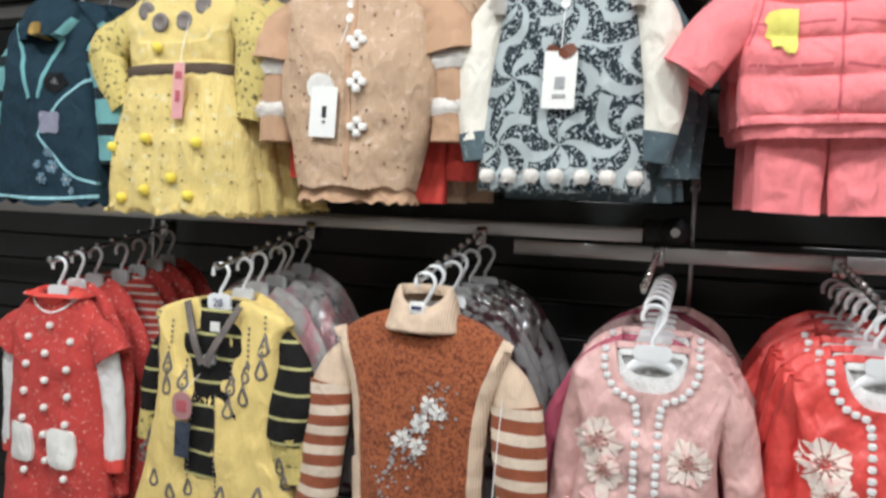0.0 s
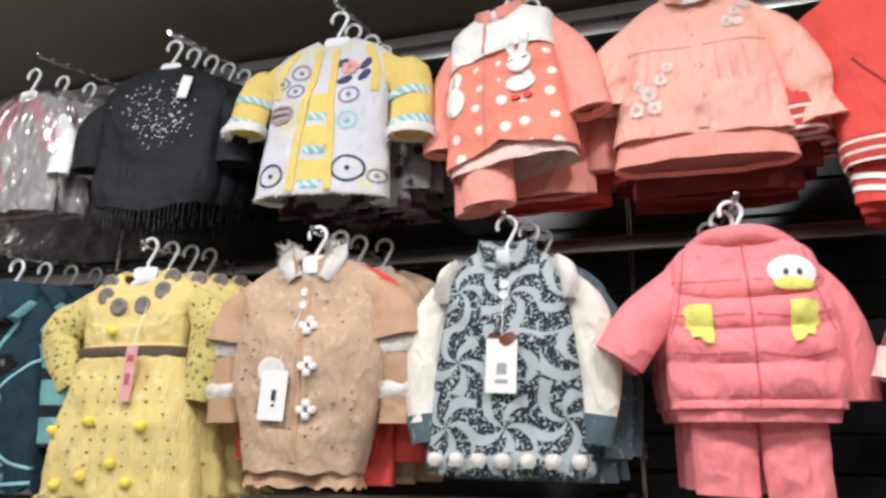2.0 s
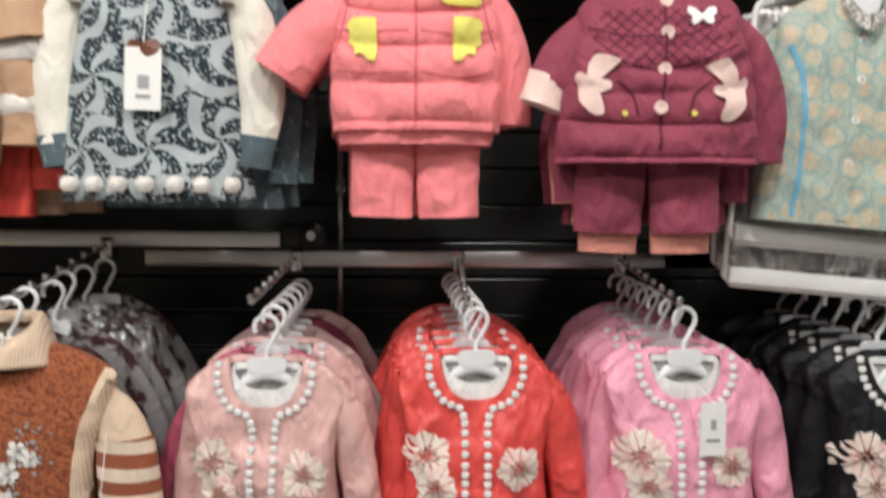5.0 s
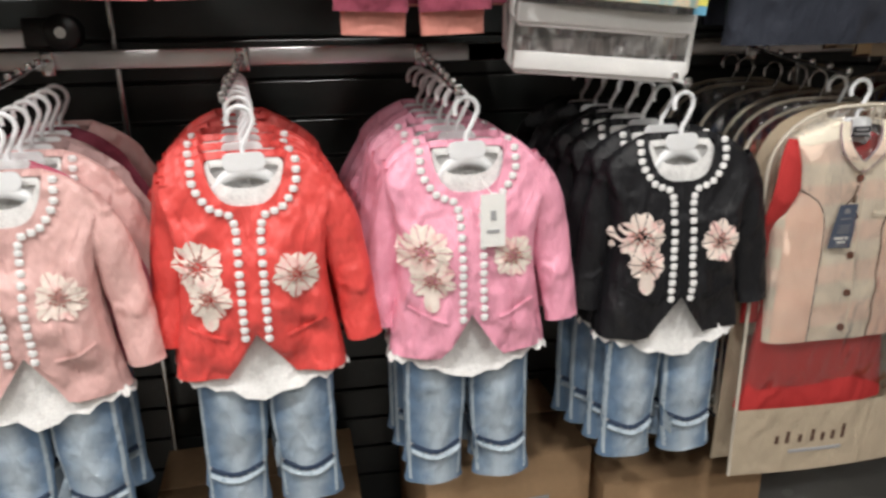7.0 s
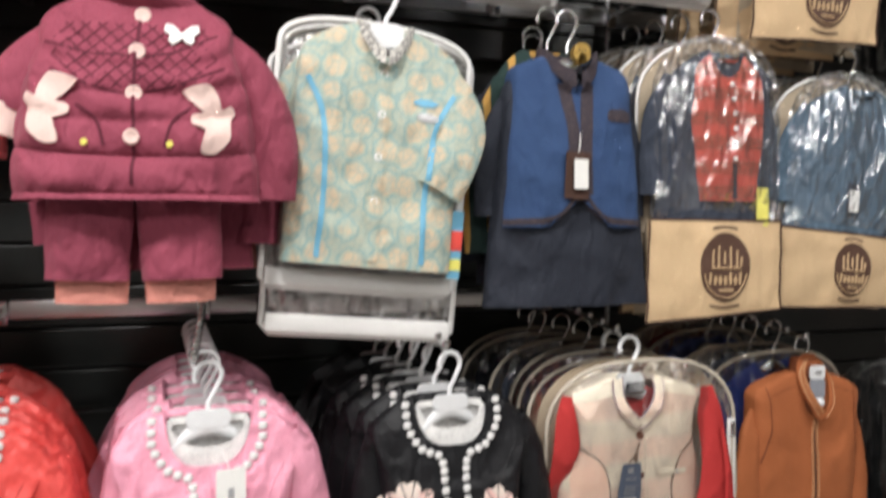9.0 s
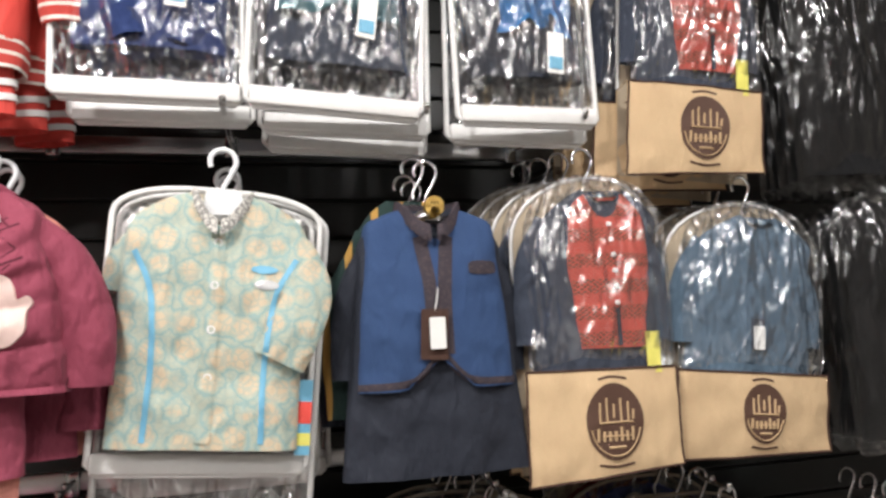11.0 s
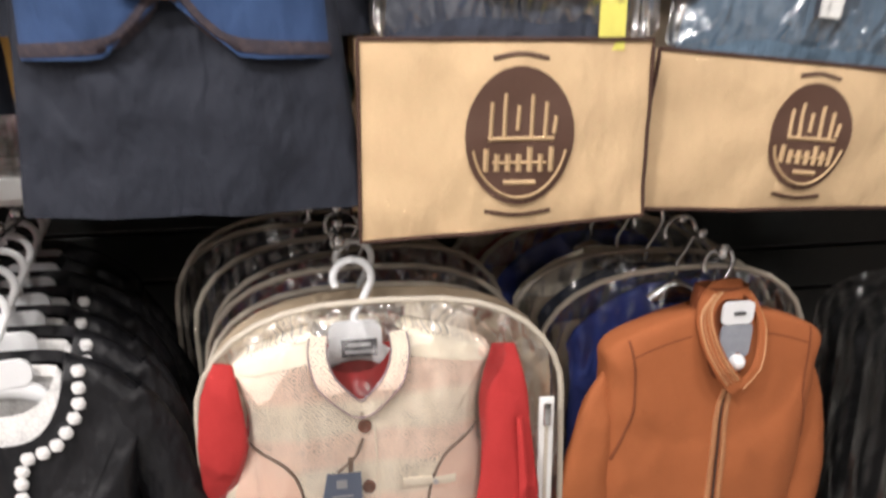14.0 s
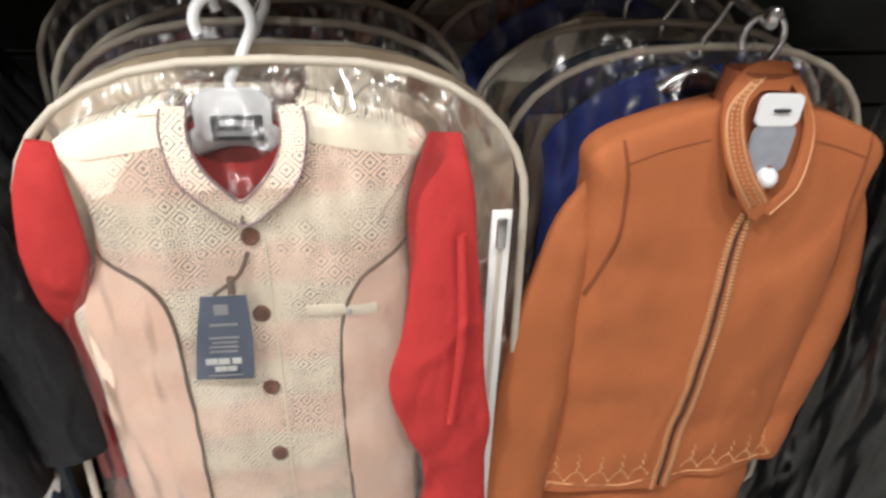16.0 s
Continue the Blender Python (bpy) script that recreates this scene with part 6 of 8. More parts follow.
def bunny_set():
    x, z, y = -0.045, 2.565, 1.245
    arm_at("C", x)
    hang("white", x + 0.005, y, z + HOOK - 0.005, 30)
    g = Cloth("bunny_suit", x, y, z, "coral dotted fleece baby jacket with bunny patches", "baby suit", "hanging clothes", -10, -4)
    g.add("jacket", torso([(0.0, 0.055, 0.035), (-0.015, 0.08, 0.042), (-0.04, 0.12, 0.05), (-0.11, 0.125, 0.06), (-0.25, 0.14, 0.066), (-0.385, 0.15, 0.066)], drop=0.035, vee=1.5, cut=0.03, cutw=0.12, seed=24, folds=0.004, wrinkle=0.006), M["bunnydots"], skin=True)
    g.add("yoke", torso([(0.002, 0.056, 0.037), (-0.013, 0.082, 0.045), (-0.04, 0.121, 0.053), (-0.105, 0.1265, 0.063), (-0.14, 0.129, 0.0655)], drop=0.037, seed=24, folds=0.002, wrinkle=0.006), M["whitefleece"], "plain white fleece yoke", skin=True)
    collar(g, M["coralfleece"], 0.062, 0.04, -0.012, 0.028, 0.035, 0.12)
    g.band("front_edge", [(-0.02, -0.05), (-0.03, -0.2), (-0.04, -0.36)], 0.006, M["salmon"], 0.003)
    for s in (-1, 1):
        c = (0.175, -0.29) if s > 0 else (-0.165, -0.3)
        sleeve(g, M["coralfleece"], [(s * 0.1, 0.005, -0.04, 0.05), (s * 0.14, 0.01, -0.12, 0.052), (s * 0.165, 0.01, -0.21, 0.05), (c[0], 0.0, c[1], 0.045)], 0.7, seed=s)
        g.add("cuff", limb([(c[0], 0, c[1] + 0.012, 0.05), (c[0] + s * 0.003, 0, c[1] - 0.02, 0.05)], 0.72, 18, 5, 0.002), M["coralfleece"])
    # bunny face and body
    g.patch("bunny_body", oval(0.055, -0.232, 0.033, 0.020, 18), M["whitefleece"], 0.005)
    g.patch("bunny_face", oval(0.055, -0.182, 0.028, 0.023, 20), M["whitefleece"], 0.007)
    for dx in (-0.018, 0.016):
        g.patch("bunny_ear", oval(0.055 + dx, -0.138, 0.009, 0.030, 14, 1, -dx * 12), M["whitefleece"], 0.006)
        g.band("bunny_eye", [(0.047 + dx, -0.176), (0.054 + dx, -0.179), (0.061 + dx, -0.176)], 0.0025, M["ink"], 0.010)
        g.patch("bunny_shoe", oval(0.055 + dx * 0.7, -0.266, 0.01, 0.006, 10), M["redjersey"], 0.007)
    g.patch("bunny_face", oval(-0.105, -0.235, 0.028, 0.034, 18), M["whitefleece"], 0.005)
    for dx in (-0.01, 0.012):
        g.patch("bunny_ear", oval(-0.105 + dx, -0.185, 0.008, 0.026, 12), M["whitefleece"], 0.005)
    g.add("hem_lining", torso([(-0.35, 0.14, 0.05), (-0.4, 0.143, 0.056)], drop=0.0, seed=24, row_n=6, lip=False), M["paleapplique"])
    for dx, r in ((-0.055, 0.06), (-0.105, 0.045)):
        g.add("trouser_leg", limb([(dx, -0.01 if r > 0.05 else 0.02, -0.36, r), (dx - 0.004, -0.012 if r > 0.05 else 0.02, -0.475, r * 1.02)], 0.6, 20, 12, 0.003, r), M["coralfleece"], skin=True)
    for i in (1, 2):
        simple_stack("C", x + 0.05 * i, z, y + 0.08 * i, ("redjersey" if i == 2 else "coralfleece",), 0.13, 0.44, 0.14, "baby suit hung behind the bunny jacket", "white", cat="baby suit", name="baby_suit_plain")


def coral_shirt():
    x, z, y = 0.372, 2.535, 1.25
    arm_at("C", x)
    hang("white", x, y, z + HOOK, 10)
    g = shirt("girls_blouse", "pale coral cotton blouse with sewn white flowers", x, z, M["coralshirt"], 0.15, 0.345, 0.178, chest=0.14, waist=0.152, depth=0.06, y=y, cat="blouse", drop=0.035, vee=2, folds=0.006, fold_n=10, seed=25, wave=0.0)
    g.add("underskirt", torso([(-0.3, 0.158, 0.045), (-0.395, 0.178, 0.052)], drop=0, folds=0.003, fold_n=8, wave=0.0015, waves=7, seed=7, row_n=10, wrinkle=0.002), M["coralfleece"])
    for px in (-0.12, -0.095, -0.07, -0.04, 0.035, 0.06, 0.085, 0.115):
        g.band("gather", [(px, -0.155), (px * 1.04, -0.19), (px * 1.1, -0.23)], 0.004, M["coralshirt"], 0.003)
    sleeve(g, M["coralshirt"], [(-0.115, 0, -0.05, 0.05), (-0.165, 0, -0.12, 0.055), (-0.18, -0.01, -0.19, 0.05), (-0.172, -0.012, -0.22, 0.036), (-0.168, -0.012, -0.255, 0.05)], 0.7, seed=1, flare=0.008, wrinkle=0.006)
    sleeve(g, M["coralshirt"], [(0.115, 0, -0.05, 0.05), (0.17, 0, -0.12, 0.055), (0.2, -0.01, -0.23, 0.052), (0.205, -0.012, -0.28, 0.04), (0.215, -0.012, -0.335, 0.058)], 0.7, seed=2, flare=0.01, wrinkle=0.006)
    collar(g, M["coralshirt"], 0.062, 0.042, -0.01, 0.034, 0.035, 0.3)
    g.band("placket", [(0, -0.05), (0.0, -0.18), (0.0, -0.335)], 0.024, M["coralshirt"], 0.004)
    g.band("waist_seam", [(-0.135, -0.145), (-0.05, -0.152), (0.05, -0.152), (0.135, -0.145)], 0.004, M["salmon"], 0.001)
    for pz in (-0.065, -0.125, -0.205, -0.27):
        g.button(0.0, pz, 0.009, M["salmon"])
    for px, pz, r in ((-0.1, -0.255, 0.02), (-0.075, -0.225, 0.016), (-0.125, -0.285, 0.018), (-0.09, -0.285, 0.016), (-0.06, -0.2, 0.013), (-0.118, -0.235, 0.012), (0.08, -0.075, 0.016), (0.1, -0.055, 0.013), (0.065, -0.1, 0.014), (0.085, -0.105, 0.011)):
        flower(g, px, pz, r, 8, ("white_petal", "silver"))
    g.add("neck_label", rings(bmesh.new(), [[(0.035 * math.cos(a), yy, -0.025 + 0.018 * math.sin(a)) for a in (2 * math.pi * k / 20 for k in range(20))] for yy in (-0.062, -0.060)], True, True), M["card"], "oval white paper label")
    for i in (1, 2):
        simple_stack("C", x + 0.02 * i, z - 0.01, y + 0.085 * i, ("darkred",), 0.15, 0.42, 0.17, "dark red blouse hung behind another", "white", cat="blouse", name="blouse_plain")


def bee_jacket():
    x, z, y = 0.76, 2.515, 1.25
    arm_at("C", x)
    hang("white", x, y, z + HOOK, 12)
    g = shirt("track_suit", "bright red zipped track jacket with bee brooch", x, z, M["redjersey"], 0.165, 0.375, 0.14, chest=0.155, waist=0.15, depth=0.055, y=y, cat="track suit", drop=0.04, vee=2, folds=0.003, seed=27)
    g.add("ribbed_hem", torso([(-0.358, 0.143, 0.056), (-0.385, 0.143, 0.057), (-0.412, 0.138, 0.054)], drop=0, seed=27, row_n=8), M["redstripe"], "white and red striped ribbing", skin=True)
    collar(g, M["redjersey"], 0.062, 0.042, -0.012, 0.04, 0.04, 0.12)
    for s, c in ((-1, (-0.2, -0.33)), (1, (0.205, -0.33))):
        pts = [(s * 0.125, 0, -0.05, 0.055), (s * 0.185, 0, -0.13, 0.055), (s * 0.2, 0, -0.23, 0.05), (c[0], -0.01, c[1] + 0.05, 0.046)]
        sleeve(g, M["redjersey"], pts, 0.6, seed=s)
        g.add("ribbed_cuff", limb([(c[0], -0.01, c[1] + 0.055, 0.046), (c[0], -0.01, c[1] + 0.03, 0.046), (c[0] + 0.001, -0.01, c[1], 0.04)], 0.62, 18, 8, 0.002), M["redstripe"], "white and red striped cuff")
    for s in (-1, 1):
        g.add("trouser_leg", limb([(s * 0.068, 0, -0.38, 0.055), (s * 0.077, 0, -0.44, 0.05), (s * 0.081, 0, -0.485, 0.049)], 0.5, 18, 10, 0.001, s), M["redjersey"], skin=True)
        for pz in (-0.438, -0.462):
            g.add("white_band", limb([(s * 0.0775, 0, pz + 0.0055, 0.0535), (s * 0.0795, 0, pz - 0.0055, 0.053)], 0.52, 18, 4, 0.0), M["whitetrim"])
    g.band("zip", [(0, -0.045), (0.0, -0.2), (0, -0.36)], 0.008, M["darkred"], 0.003)
    g.beads("zip_pull", [(0, -0.055), (0, -0.085)], 0.011, 0.006, M["chrome"])
    # bee brooch
    bee = g.patch("bee_brooch", oval(0.085, -0.095, 0.010, 0.020, 14), M["gold"], 0.005, "gold bee brooch")
    for s in (-1, 1):
        g.patch("bee_wing", oval(0.085 + s * 0.023, -0.084, 0.019, 0.008, 12, 1, s * 0.25), M["silver"], 0.004, parent=bee)
    for k in range(2):
        g.band("bee_stripe", [(0.076, -0.095 - 0.009 * k), (0.094, -0.095 - 0.009 * k)], 0.004, M["ink"], 0.008, parent=bee)
    for s in (-1, 1):
        g.band("pocket_seam", [(s * 0.06, -0.27), (s * 0.11, -0.2)], 0.005, M["darkred"], 0.001)
    for i in (1, 2):
        copy_thing(g.ob, pose(x + 0.025 * i, y + 0.075 * i, z, 0, 0, 3))
        hang("white", x + 0.025 * i, y + 0.075 * i, z + HOOK)


def packed_top():
    """Kurtas packed in clear covers on the top row."""
    for x, z, w, bt, mat, vest, label, n in ((1.09, 2.55, 0.15, 2.062, "navyblue", "navyblue", "navy blue tunic in a clear cover with white piping", 2),
                                       (1.42, 2.52, 0.155, 2.05, "slate", "tealprint", "teal flecked tunic in a clear cover with white piping", 3),
                                       (1.755, 2.5, 0.142, 2.04, "darkshirt", "bluebright", "black tunic with bright blue waistcoat in clear cover", 2)):
        arm_at("C", x)
        L = z - bt
        for i in range(n):
            yy = 1.24 + 0.06 * i
            g = shirt("packed_tunic", label, x + 0.012 * i, z - 0.02 * i, M[mat], w * 0.86, L - 0.085, w * 0.8, y=yy, depth=0.022, cat="packed shirt", drop=0.05, vee=3, seed=x * 9 + i, seg=40, row_n=26, turn=random.uniform(-3, 3), swing=random.uniform(-1, 3))
            if vest == "navyblue":
                g.add("folded_panel", torso([(-0.2, w * 0.8, 0.03), (-0.33, w * 0.82, 0.036), (-0.40, w * 0.55, 0.03)], drop=0, seed=3, row_n=14, cut=0.02), M[vest], skin=True)
            else:
                g.add("waistcoat", torso([(-0.005, 0.055, 0.026), (-0.02, 0.08, 0.028), (-0.045, w * 0.72, 0.03), (-0.2, w * 0.7, 0.03), (-L + 0.17, w * 0.72, 0.03)], drop=0.05, vee=3, seed=x, row_n=20, cut=0.03, cutw=0.04), M[vest], skin=True)
            if i == 0:
                g.tag(0.045, -0.33 if vest == "bluebright" else -0.3, 0.034, 0.08, M["card"], None, 4, ((0, -0.25, 0.8, 0.3),), 0.08, "white and blue swing tag", inks=M["skyblue"])
            clear_cover(g, w, 0.01, -L, 0.035, "film", "whitetrim", 0.0, 0.034, 0.055)
            hang("clear", x + 0.012 * i, yy, z + HOOK - 0.02 * i)
    x = 2.15
    arm_at("C", x)
    for i in range(3):
        g = suit_bag(x - 0.04 * i, 2.5 - 0.02 * i, 1.245 + 0.07 * i, 0.142, 0.07, 2.125 - 0.02 * i, 1.945 - 0.02 * i, "slate", "redethnic", "tan garment bag with a dark red waistcoat suit", 5, -6, seed=2, vest_len=0.34, tag=False)
        hang("wire", x - 0.04 * i, 1.245 + 0.07 * i, 2.545)


M["bluebright"] = F("bright_blue_cloth", (0.012, 0.14, 0.36), None)


def dark_plastic(row, x, z, length, n=3, w=0.16, group="dark coats in film"):
    arm_at(row, x)
    for i in range(n):
        yy = 1.25 + 0.07 * i
        g = shirt("packed_coat", "black coat packed in shiny clear film", x + 0.01 * i, z, M["blackbag"], w * 0.85, length, w * 0.85, y=yy, depth=0.03, cat="coat", seed=x + i, seg=40, row_n=24)
        clear_cover(g, w, 0.015, -length - 0.03, 0.045, "film_soft", None, 0, 0, 0.06)
        hang("wire", x + 0.01 * i, yy, z + HOOK)


def far_left():
    # dark teal dress
    x, z, y = -1.37, 1.97, 1.25
    arm_at("B", x)
    hang("clear", x, y, z + HOOK, 8)
    g = shirt("denim_dress", "dark teal hooded dress with pale embroidered flowers", x, z, M["navydress"], 0.15, 0.5, 0.2, chest=0.14, waist=0.16, depth=0.055, y=y, cat="dress", drop=0.05, seed=31, folds=0.006, wave=0.01, waves=9)
    g.add("hood", torso([(0.02, 0.03, 0.02), (0.01, 0.07, 0.035), (-0.03, 0.1, 0.055), (-0.09, 0.09, 0.07)], drop=0.0, seed=5, row_n=12, lip=False, wrinkle=0.008), M["navydress"], skin=True)
    for s in (-1, 1):
        sleeve(g, M["tealstripe"], [(s * 0.125, 0, -0.08, 0.045), (s * 0.185, 0, -0.17, 0.048), (s * 0.2, 0, -0.28, 0.045), (s * 0.2, 0, -0.4, 0.038)], 0.6, seed=s)
        g.band("hood_trim", [(s * 0.1, -0.04), (s * 0.055, -0.13), (s * 0.02, -0.24)], 0.012, M["tealpatch"], 0.005)
    g.band("embroidery", [(0.02, -0.33), (0.09, -0.24), (0.16, -0.18)], 0.006, M["tealring"], 0.003)
    g.band("embroidery", [(0.02, -0.33), (0.1, -0.42), (0.19, -0.45)], 0.006, M["tealring"], 0.003)
    g.band("scalloped_hem", [(-0.19, -0.48), (-0.1, -0.487), (0, -0.49), (0.1, -0.487), (0.19, -0.48)], 0.008, M["tealring"], 0.004)
    g.patch("embroidered_leaf", petals(0.055, -0.3, 0.035, 4, 0.3), M["greyring"], 0.003)
    for px, pz, r in ((0.06, -0.41, 0.02), (0.1, -0.44, 0.018), (0.03, -0.44, 0.016), (0.05, -0.375, 0.014), (0.12, -0.47, 0.014), (0.02, -0.405, 0.012)):
        flower(g, px, pz, r, 6, ("tealpetal", "pearl"))
    flower(g, 0.07, -0.2, 0.03, 8, ("blackbag", "silver"))
    g.patch("gold_tag", oval(0.03, -0.075, 0.018, 0.018, 12, 0.5), M["gold"], 0.006)
    for i in (1, 2, 3):
        copy_thing(g.ob, pose(x + 0.02 * i, y + 0.07 * i, z + 0.008 * i, 0, 0, 4))
        hang("clear", x + 0.02 * i, y + 0.07 * i, z + HOOK + 0.008 * i)
    # pale printed suits in film, top row
    x, z = -1.4, 2.53
    arm_at("C", x)
    for i in range(5):
        yy = 1.22 + 0.07 * i
        g = shirt("printed_suit", "pastel printed children's suit in clear film", x + 0.03 * i, z + 0.01 * i, M["pastel_print"], 0.14, 0.36, 0.15, y=yy, depth=0.03, cat="baby suit", seed=i, seg=40, row_n=24)
        for s in (-1, 1):
            sleeve(g, M["whitecotton" if s > 0 else "paleapplique"], [(s * 0.12, 0, -0.06, 0.04), (s * 0.16, 0, -0.15, 0.04), (s * 0.155, -0.01, -0.26, 0.035)], 0.5, row_n=14, seg=14, seed=i + s)
        clear_cover(g, 0.18, 0.01, -0.46, 0.045, "film_soft", None, 0, 0, 0.06)
        hang("white", x + 0.03 * i, yy, z + HOOK + 0.01 * i)
    # red snowflake dress, bottom row
    x, z, y = -1.345, 1.245, 1.25
    arm_at("L", x, 1.402)
    hang("white", x, y, z + HOOK, 18)
    g = shirt("knit_dress", "red snowflake knitted dress with white pompoms and pockets", x, z, M["snow_red"], 0.145, 0.62, 0.185, chest=0.135, waist=0.155, y=y, depth=0.055, cat="dress", drop=0.03, seed=33)
    g.add("frill_collar", torso([(0.005, 0.058, 0.03), (-0.006, 0.082, 0.04), (-0.016, 0.1, 0.048)], drop=0.04, seed=2, wrinkle=0.002, row_n=10), M["redjersey"], skin=True)
    g.band("neck_stripe", [(-0.085, -0.012), (-0.045, -0.045), (0.0, -0.058), (0.045, -0.045), (0.085, -0.012)], 0.005, M["whitefleece"], 0.003)
    for s in (-1, 1):
        sleeve(g, M["snow_red"], [(s * 0.12, 0, -0.06, 0.045), (s * 0.165, 0, -0.11, 0.055), (s * 0.185, 0, -0.16, 0.06)], 0.6, seed=s, flare=0.006)
        sleeve(g, M["whitecotton"], [(s * 0.155, 0, -0.13, 0.036), (s * 0.175, 0.01, -0.26, 0.034), (s * 0.18, 0.01, -0.44, 0.03)], 0.6, name="under_sleeve", label="white ribbed under-sleeve", seed=s)
        sleeve(g, M["redjersey"], [(s * 0.18, 0.01, -0.425, 0.033), (s * 0.181, 0.01, -0.46, 0.032)], 0.62, name="cuff", row_n=6)
        g.patch("pocket", oval(s * 0.07, -0.40, 0.045, 0.05, 20, 0.35), M["whitefleece"], 0.008, "white fleece patch pocket", puff=0.006)
    g.spheres("pompom", [(px, -0.09 - 0.07 * k - (0.035 if px != 0.012 else 0)) for k in range(6) for px in (-0.06, 0.012, 0.085)], 0.010, M["whitefleece"])
    for i in range(1, 7):
        simple_stack("A", x + 0.01 * i, z + 0.011 * i, y + 0.055 * i, ("redstripe" if i == 3 else "snow_red",), 0.14, 0.6, 0.18, "red knitted dress hung behind another", "white", cat="dress", name="knit_dress_plain", step=0.05)


M["silverdamask"] = F("grey_beaded_braid", (0.30, 0.29, 0.27), p_flecks((0.75, 0.72, 0.66), 180, 0.5, 0.56))
M["tealpetal"] = F("slate_blue_petal", (0.16, 0.27, 0.36), None)


# ---- bottom row ----
def yellow_vest():
    x, z, y = -0.825, 1.262, 1.25
    arm_at("L", x, 1.42)
    hang("white", x - 0.01, y, z + HOOK, 16)
    g = shirt("knit_waistcoat", "yellow wool waistcoat with black sequin drops over striped top", x, z, M["yellow_wool"], 0.192, 0.56, 0.25, chest=0.168, waist=0.185, y=y, depth=0.055, cat="waistcoat", drop=0.145, vee=6, seed=35, folds=0.004, neck=0.065, slope=0.045, boxy=0.62)
    g.add("striped_top", torso([(-0.005, 0.06, 0.02), (-0.03, 0.1, 0.03), (-0.1, 0.12, 0.04), (-0.34, 0.14, 0.045)], drop=0.02, seed=3), M["black_stripe"])
    g.add("size_label", boxed(-0.012, 0.014, -0.034, -0.032, -0.075, -0.052), M["card"], "small white neck label")
    sleeve(g, M["black_stripe"], [(0.17, 0.0, -0.05, 0.03), (0.206, -0.012, -0.12, 0.048), (0.21, -0.03, -0.21, 0.052), (0.196, -0.036, -0.305, 0.046)], 0.5, seed=1)
    sleeve(g, M["yellow_speck"], [(0.2, -0.03, -0.295, 0.046), (0.212, -0.02, -0.4, 0.042)], 0.55, name="cuff", row_n=10)
    sleeve(g, M["black_stripe"], [(-0.17, 0.008, -0.06, 0.03), (-0.198, 0.012, -0.14, 0.036), (-0.215, 0.012, -0.23, 0.036), (-0.22, 0.012, -0.31, 0.034)], 0.5, seed=-1)
    sleeve(g, M["yellow_speck"], [(-0.222, 0.012, -0.3, 0.034), (-0.232, 0.012, -0.375, 0.032)], 0.55, name="cuff", row_n=8)
    g.patch("dark_opening", [(-0.034, -0.16), (-0.012, -0.152), (0.006, -0.165), (0.012, -0.24), (0.02, -0.33), (0.03, -0.41), (-0.02, -0.418), (-0.068, -0.41), (-0.062, -0.33), (-0.05, -0.24)], M["black_stripe"], 0.003, "black striped top in the open front")
    for s in (-1, 1):
        g.band("neck_trim", [(s * 0.074 - 0.002, -0.008), (s * 0.042 - 0.008, -0.075), (s * 0.004 - 0.014, -0.15)], 0.017, M["grey_sequin"], 0.004, at=lambda zz: -0.034 - 0.2 * min(0.1, -zz))
        g.beads("sequin_edge", [(s * 0.022 - 0.014, -0.16), (s * 0.034 - 0.016, -0.3), (s * 0.052 - 0.018, -0.54)], 0.011, 0.0032, M["grey_sequin"])
        for px, z0, z1 in ((0.155, -0.03, -0.14), (0.112, -0.06, -0.205), (0.068, -0.15, -0.24)):
            px = px - 0.012 * (s > 0)
            g.beads("sequin_string", [(s * px - 0.008, z0), (s * (px + 0.004) - 0.008, z1 + 0.02)], 0.011, 0.0036, M["grey_sequin"])
            for k in range(2):
                d = [(s * (px + 0.004) - 0.008 + u, z1 + 0.052 * k - 0.008 + v) for u, v in ((0.0, 0.024), (0.008, 0.004), (0.012, -0.010), (0.007, -0.018), (0.0, -0.02), (-0.007, -0.018), (-0.012, -0.010), (-0.008, 0.004))]
                g.band("sequin_drop", d + d[:2], 0.0062, M["grey_sequin"], 0.003)
        for px, pz in ((0.05, -0.45), (0.1, -0.47), (0.145, -0.44), (0.075, -0.51), (0.125, -0.52), (0.2, -0.36), (0.21, -0.40)):
            d = [(s * px - 0.008 + u, pz + v) for u, v in ((0.0, 0.022), (0.008, 0.003), (0.011, -0.010), (0.0, -0.018), (-0.011, -0.010), (-0.008, 0.003))]
            g.band("sequin_drop", d + d[:2], 0.0062, M["grey_sequin"], 0.003)
    g.patch("brooch", petals(-0.013, -0.142, 0.019, 6, 0.3), M["silver"], 0.007, "silver brooch")
    g.tag(-0.062, -0.25, 0.055, 0.066, M["rosecard"], (-0.02, -0.16), 0, ((0, 0, 0.5, 0.4),), 0.45, "pink round swing tag", inks=M["roseink"])
    g.tag(-0.062, -0.33, 0.042, 0.085, M["slate"], None, 2, (), 0.05, "dark swing tag")
    txt = bpy.data.curves.new("size_number", "FONT")
    txt.body, txt.size, txt.align_x, txt.extrude = "28", 0.026, "CENTER", 0.0004
    txt.materials.append(M["navyring"])
    t = new("size_number", txt)
    t.matrix_world = pose(x - 0.008, y - 0.013, z + HOOK - 0.094, 90, 0, 5)
    tagged(t, "blue size number printed on the hanger panel", "size label", kind="structure")
    for i in range(1, 6):
        simple_stack("A", x + 0.008 * i, z + 0.011 * i, y + 0.055 * i, ("yellow_wool" if i == 1 else "pastel_print",), 0.15, 0.5, 0.18, "knitted waistcoat in clear film hung behind", "white", cat="waistcoat", name="knit_waistcoat_plain", step=0.05)
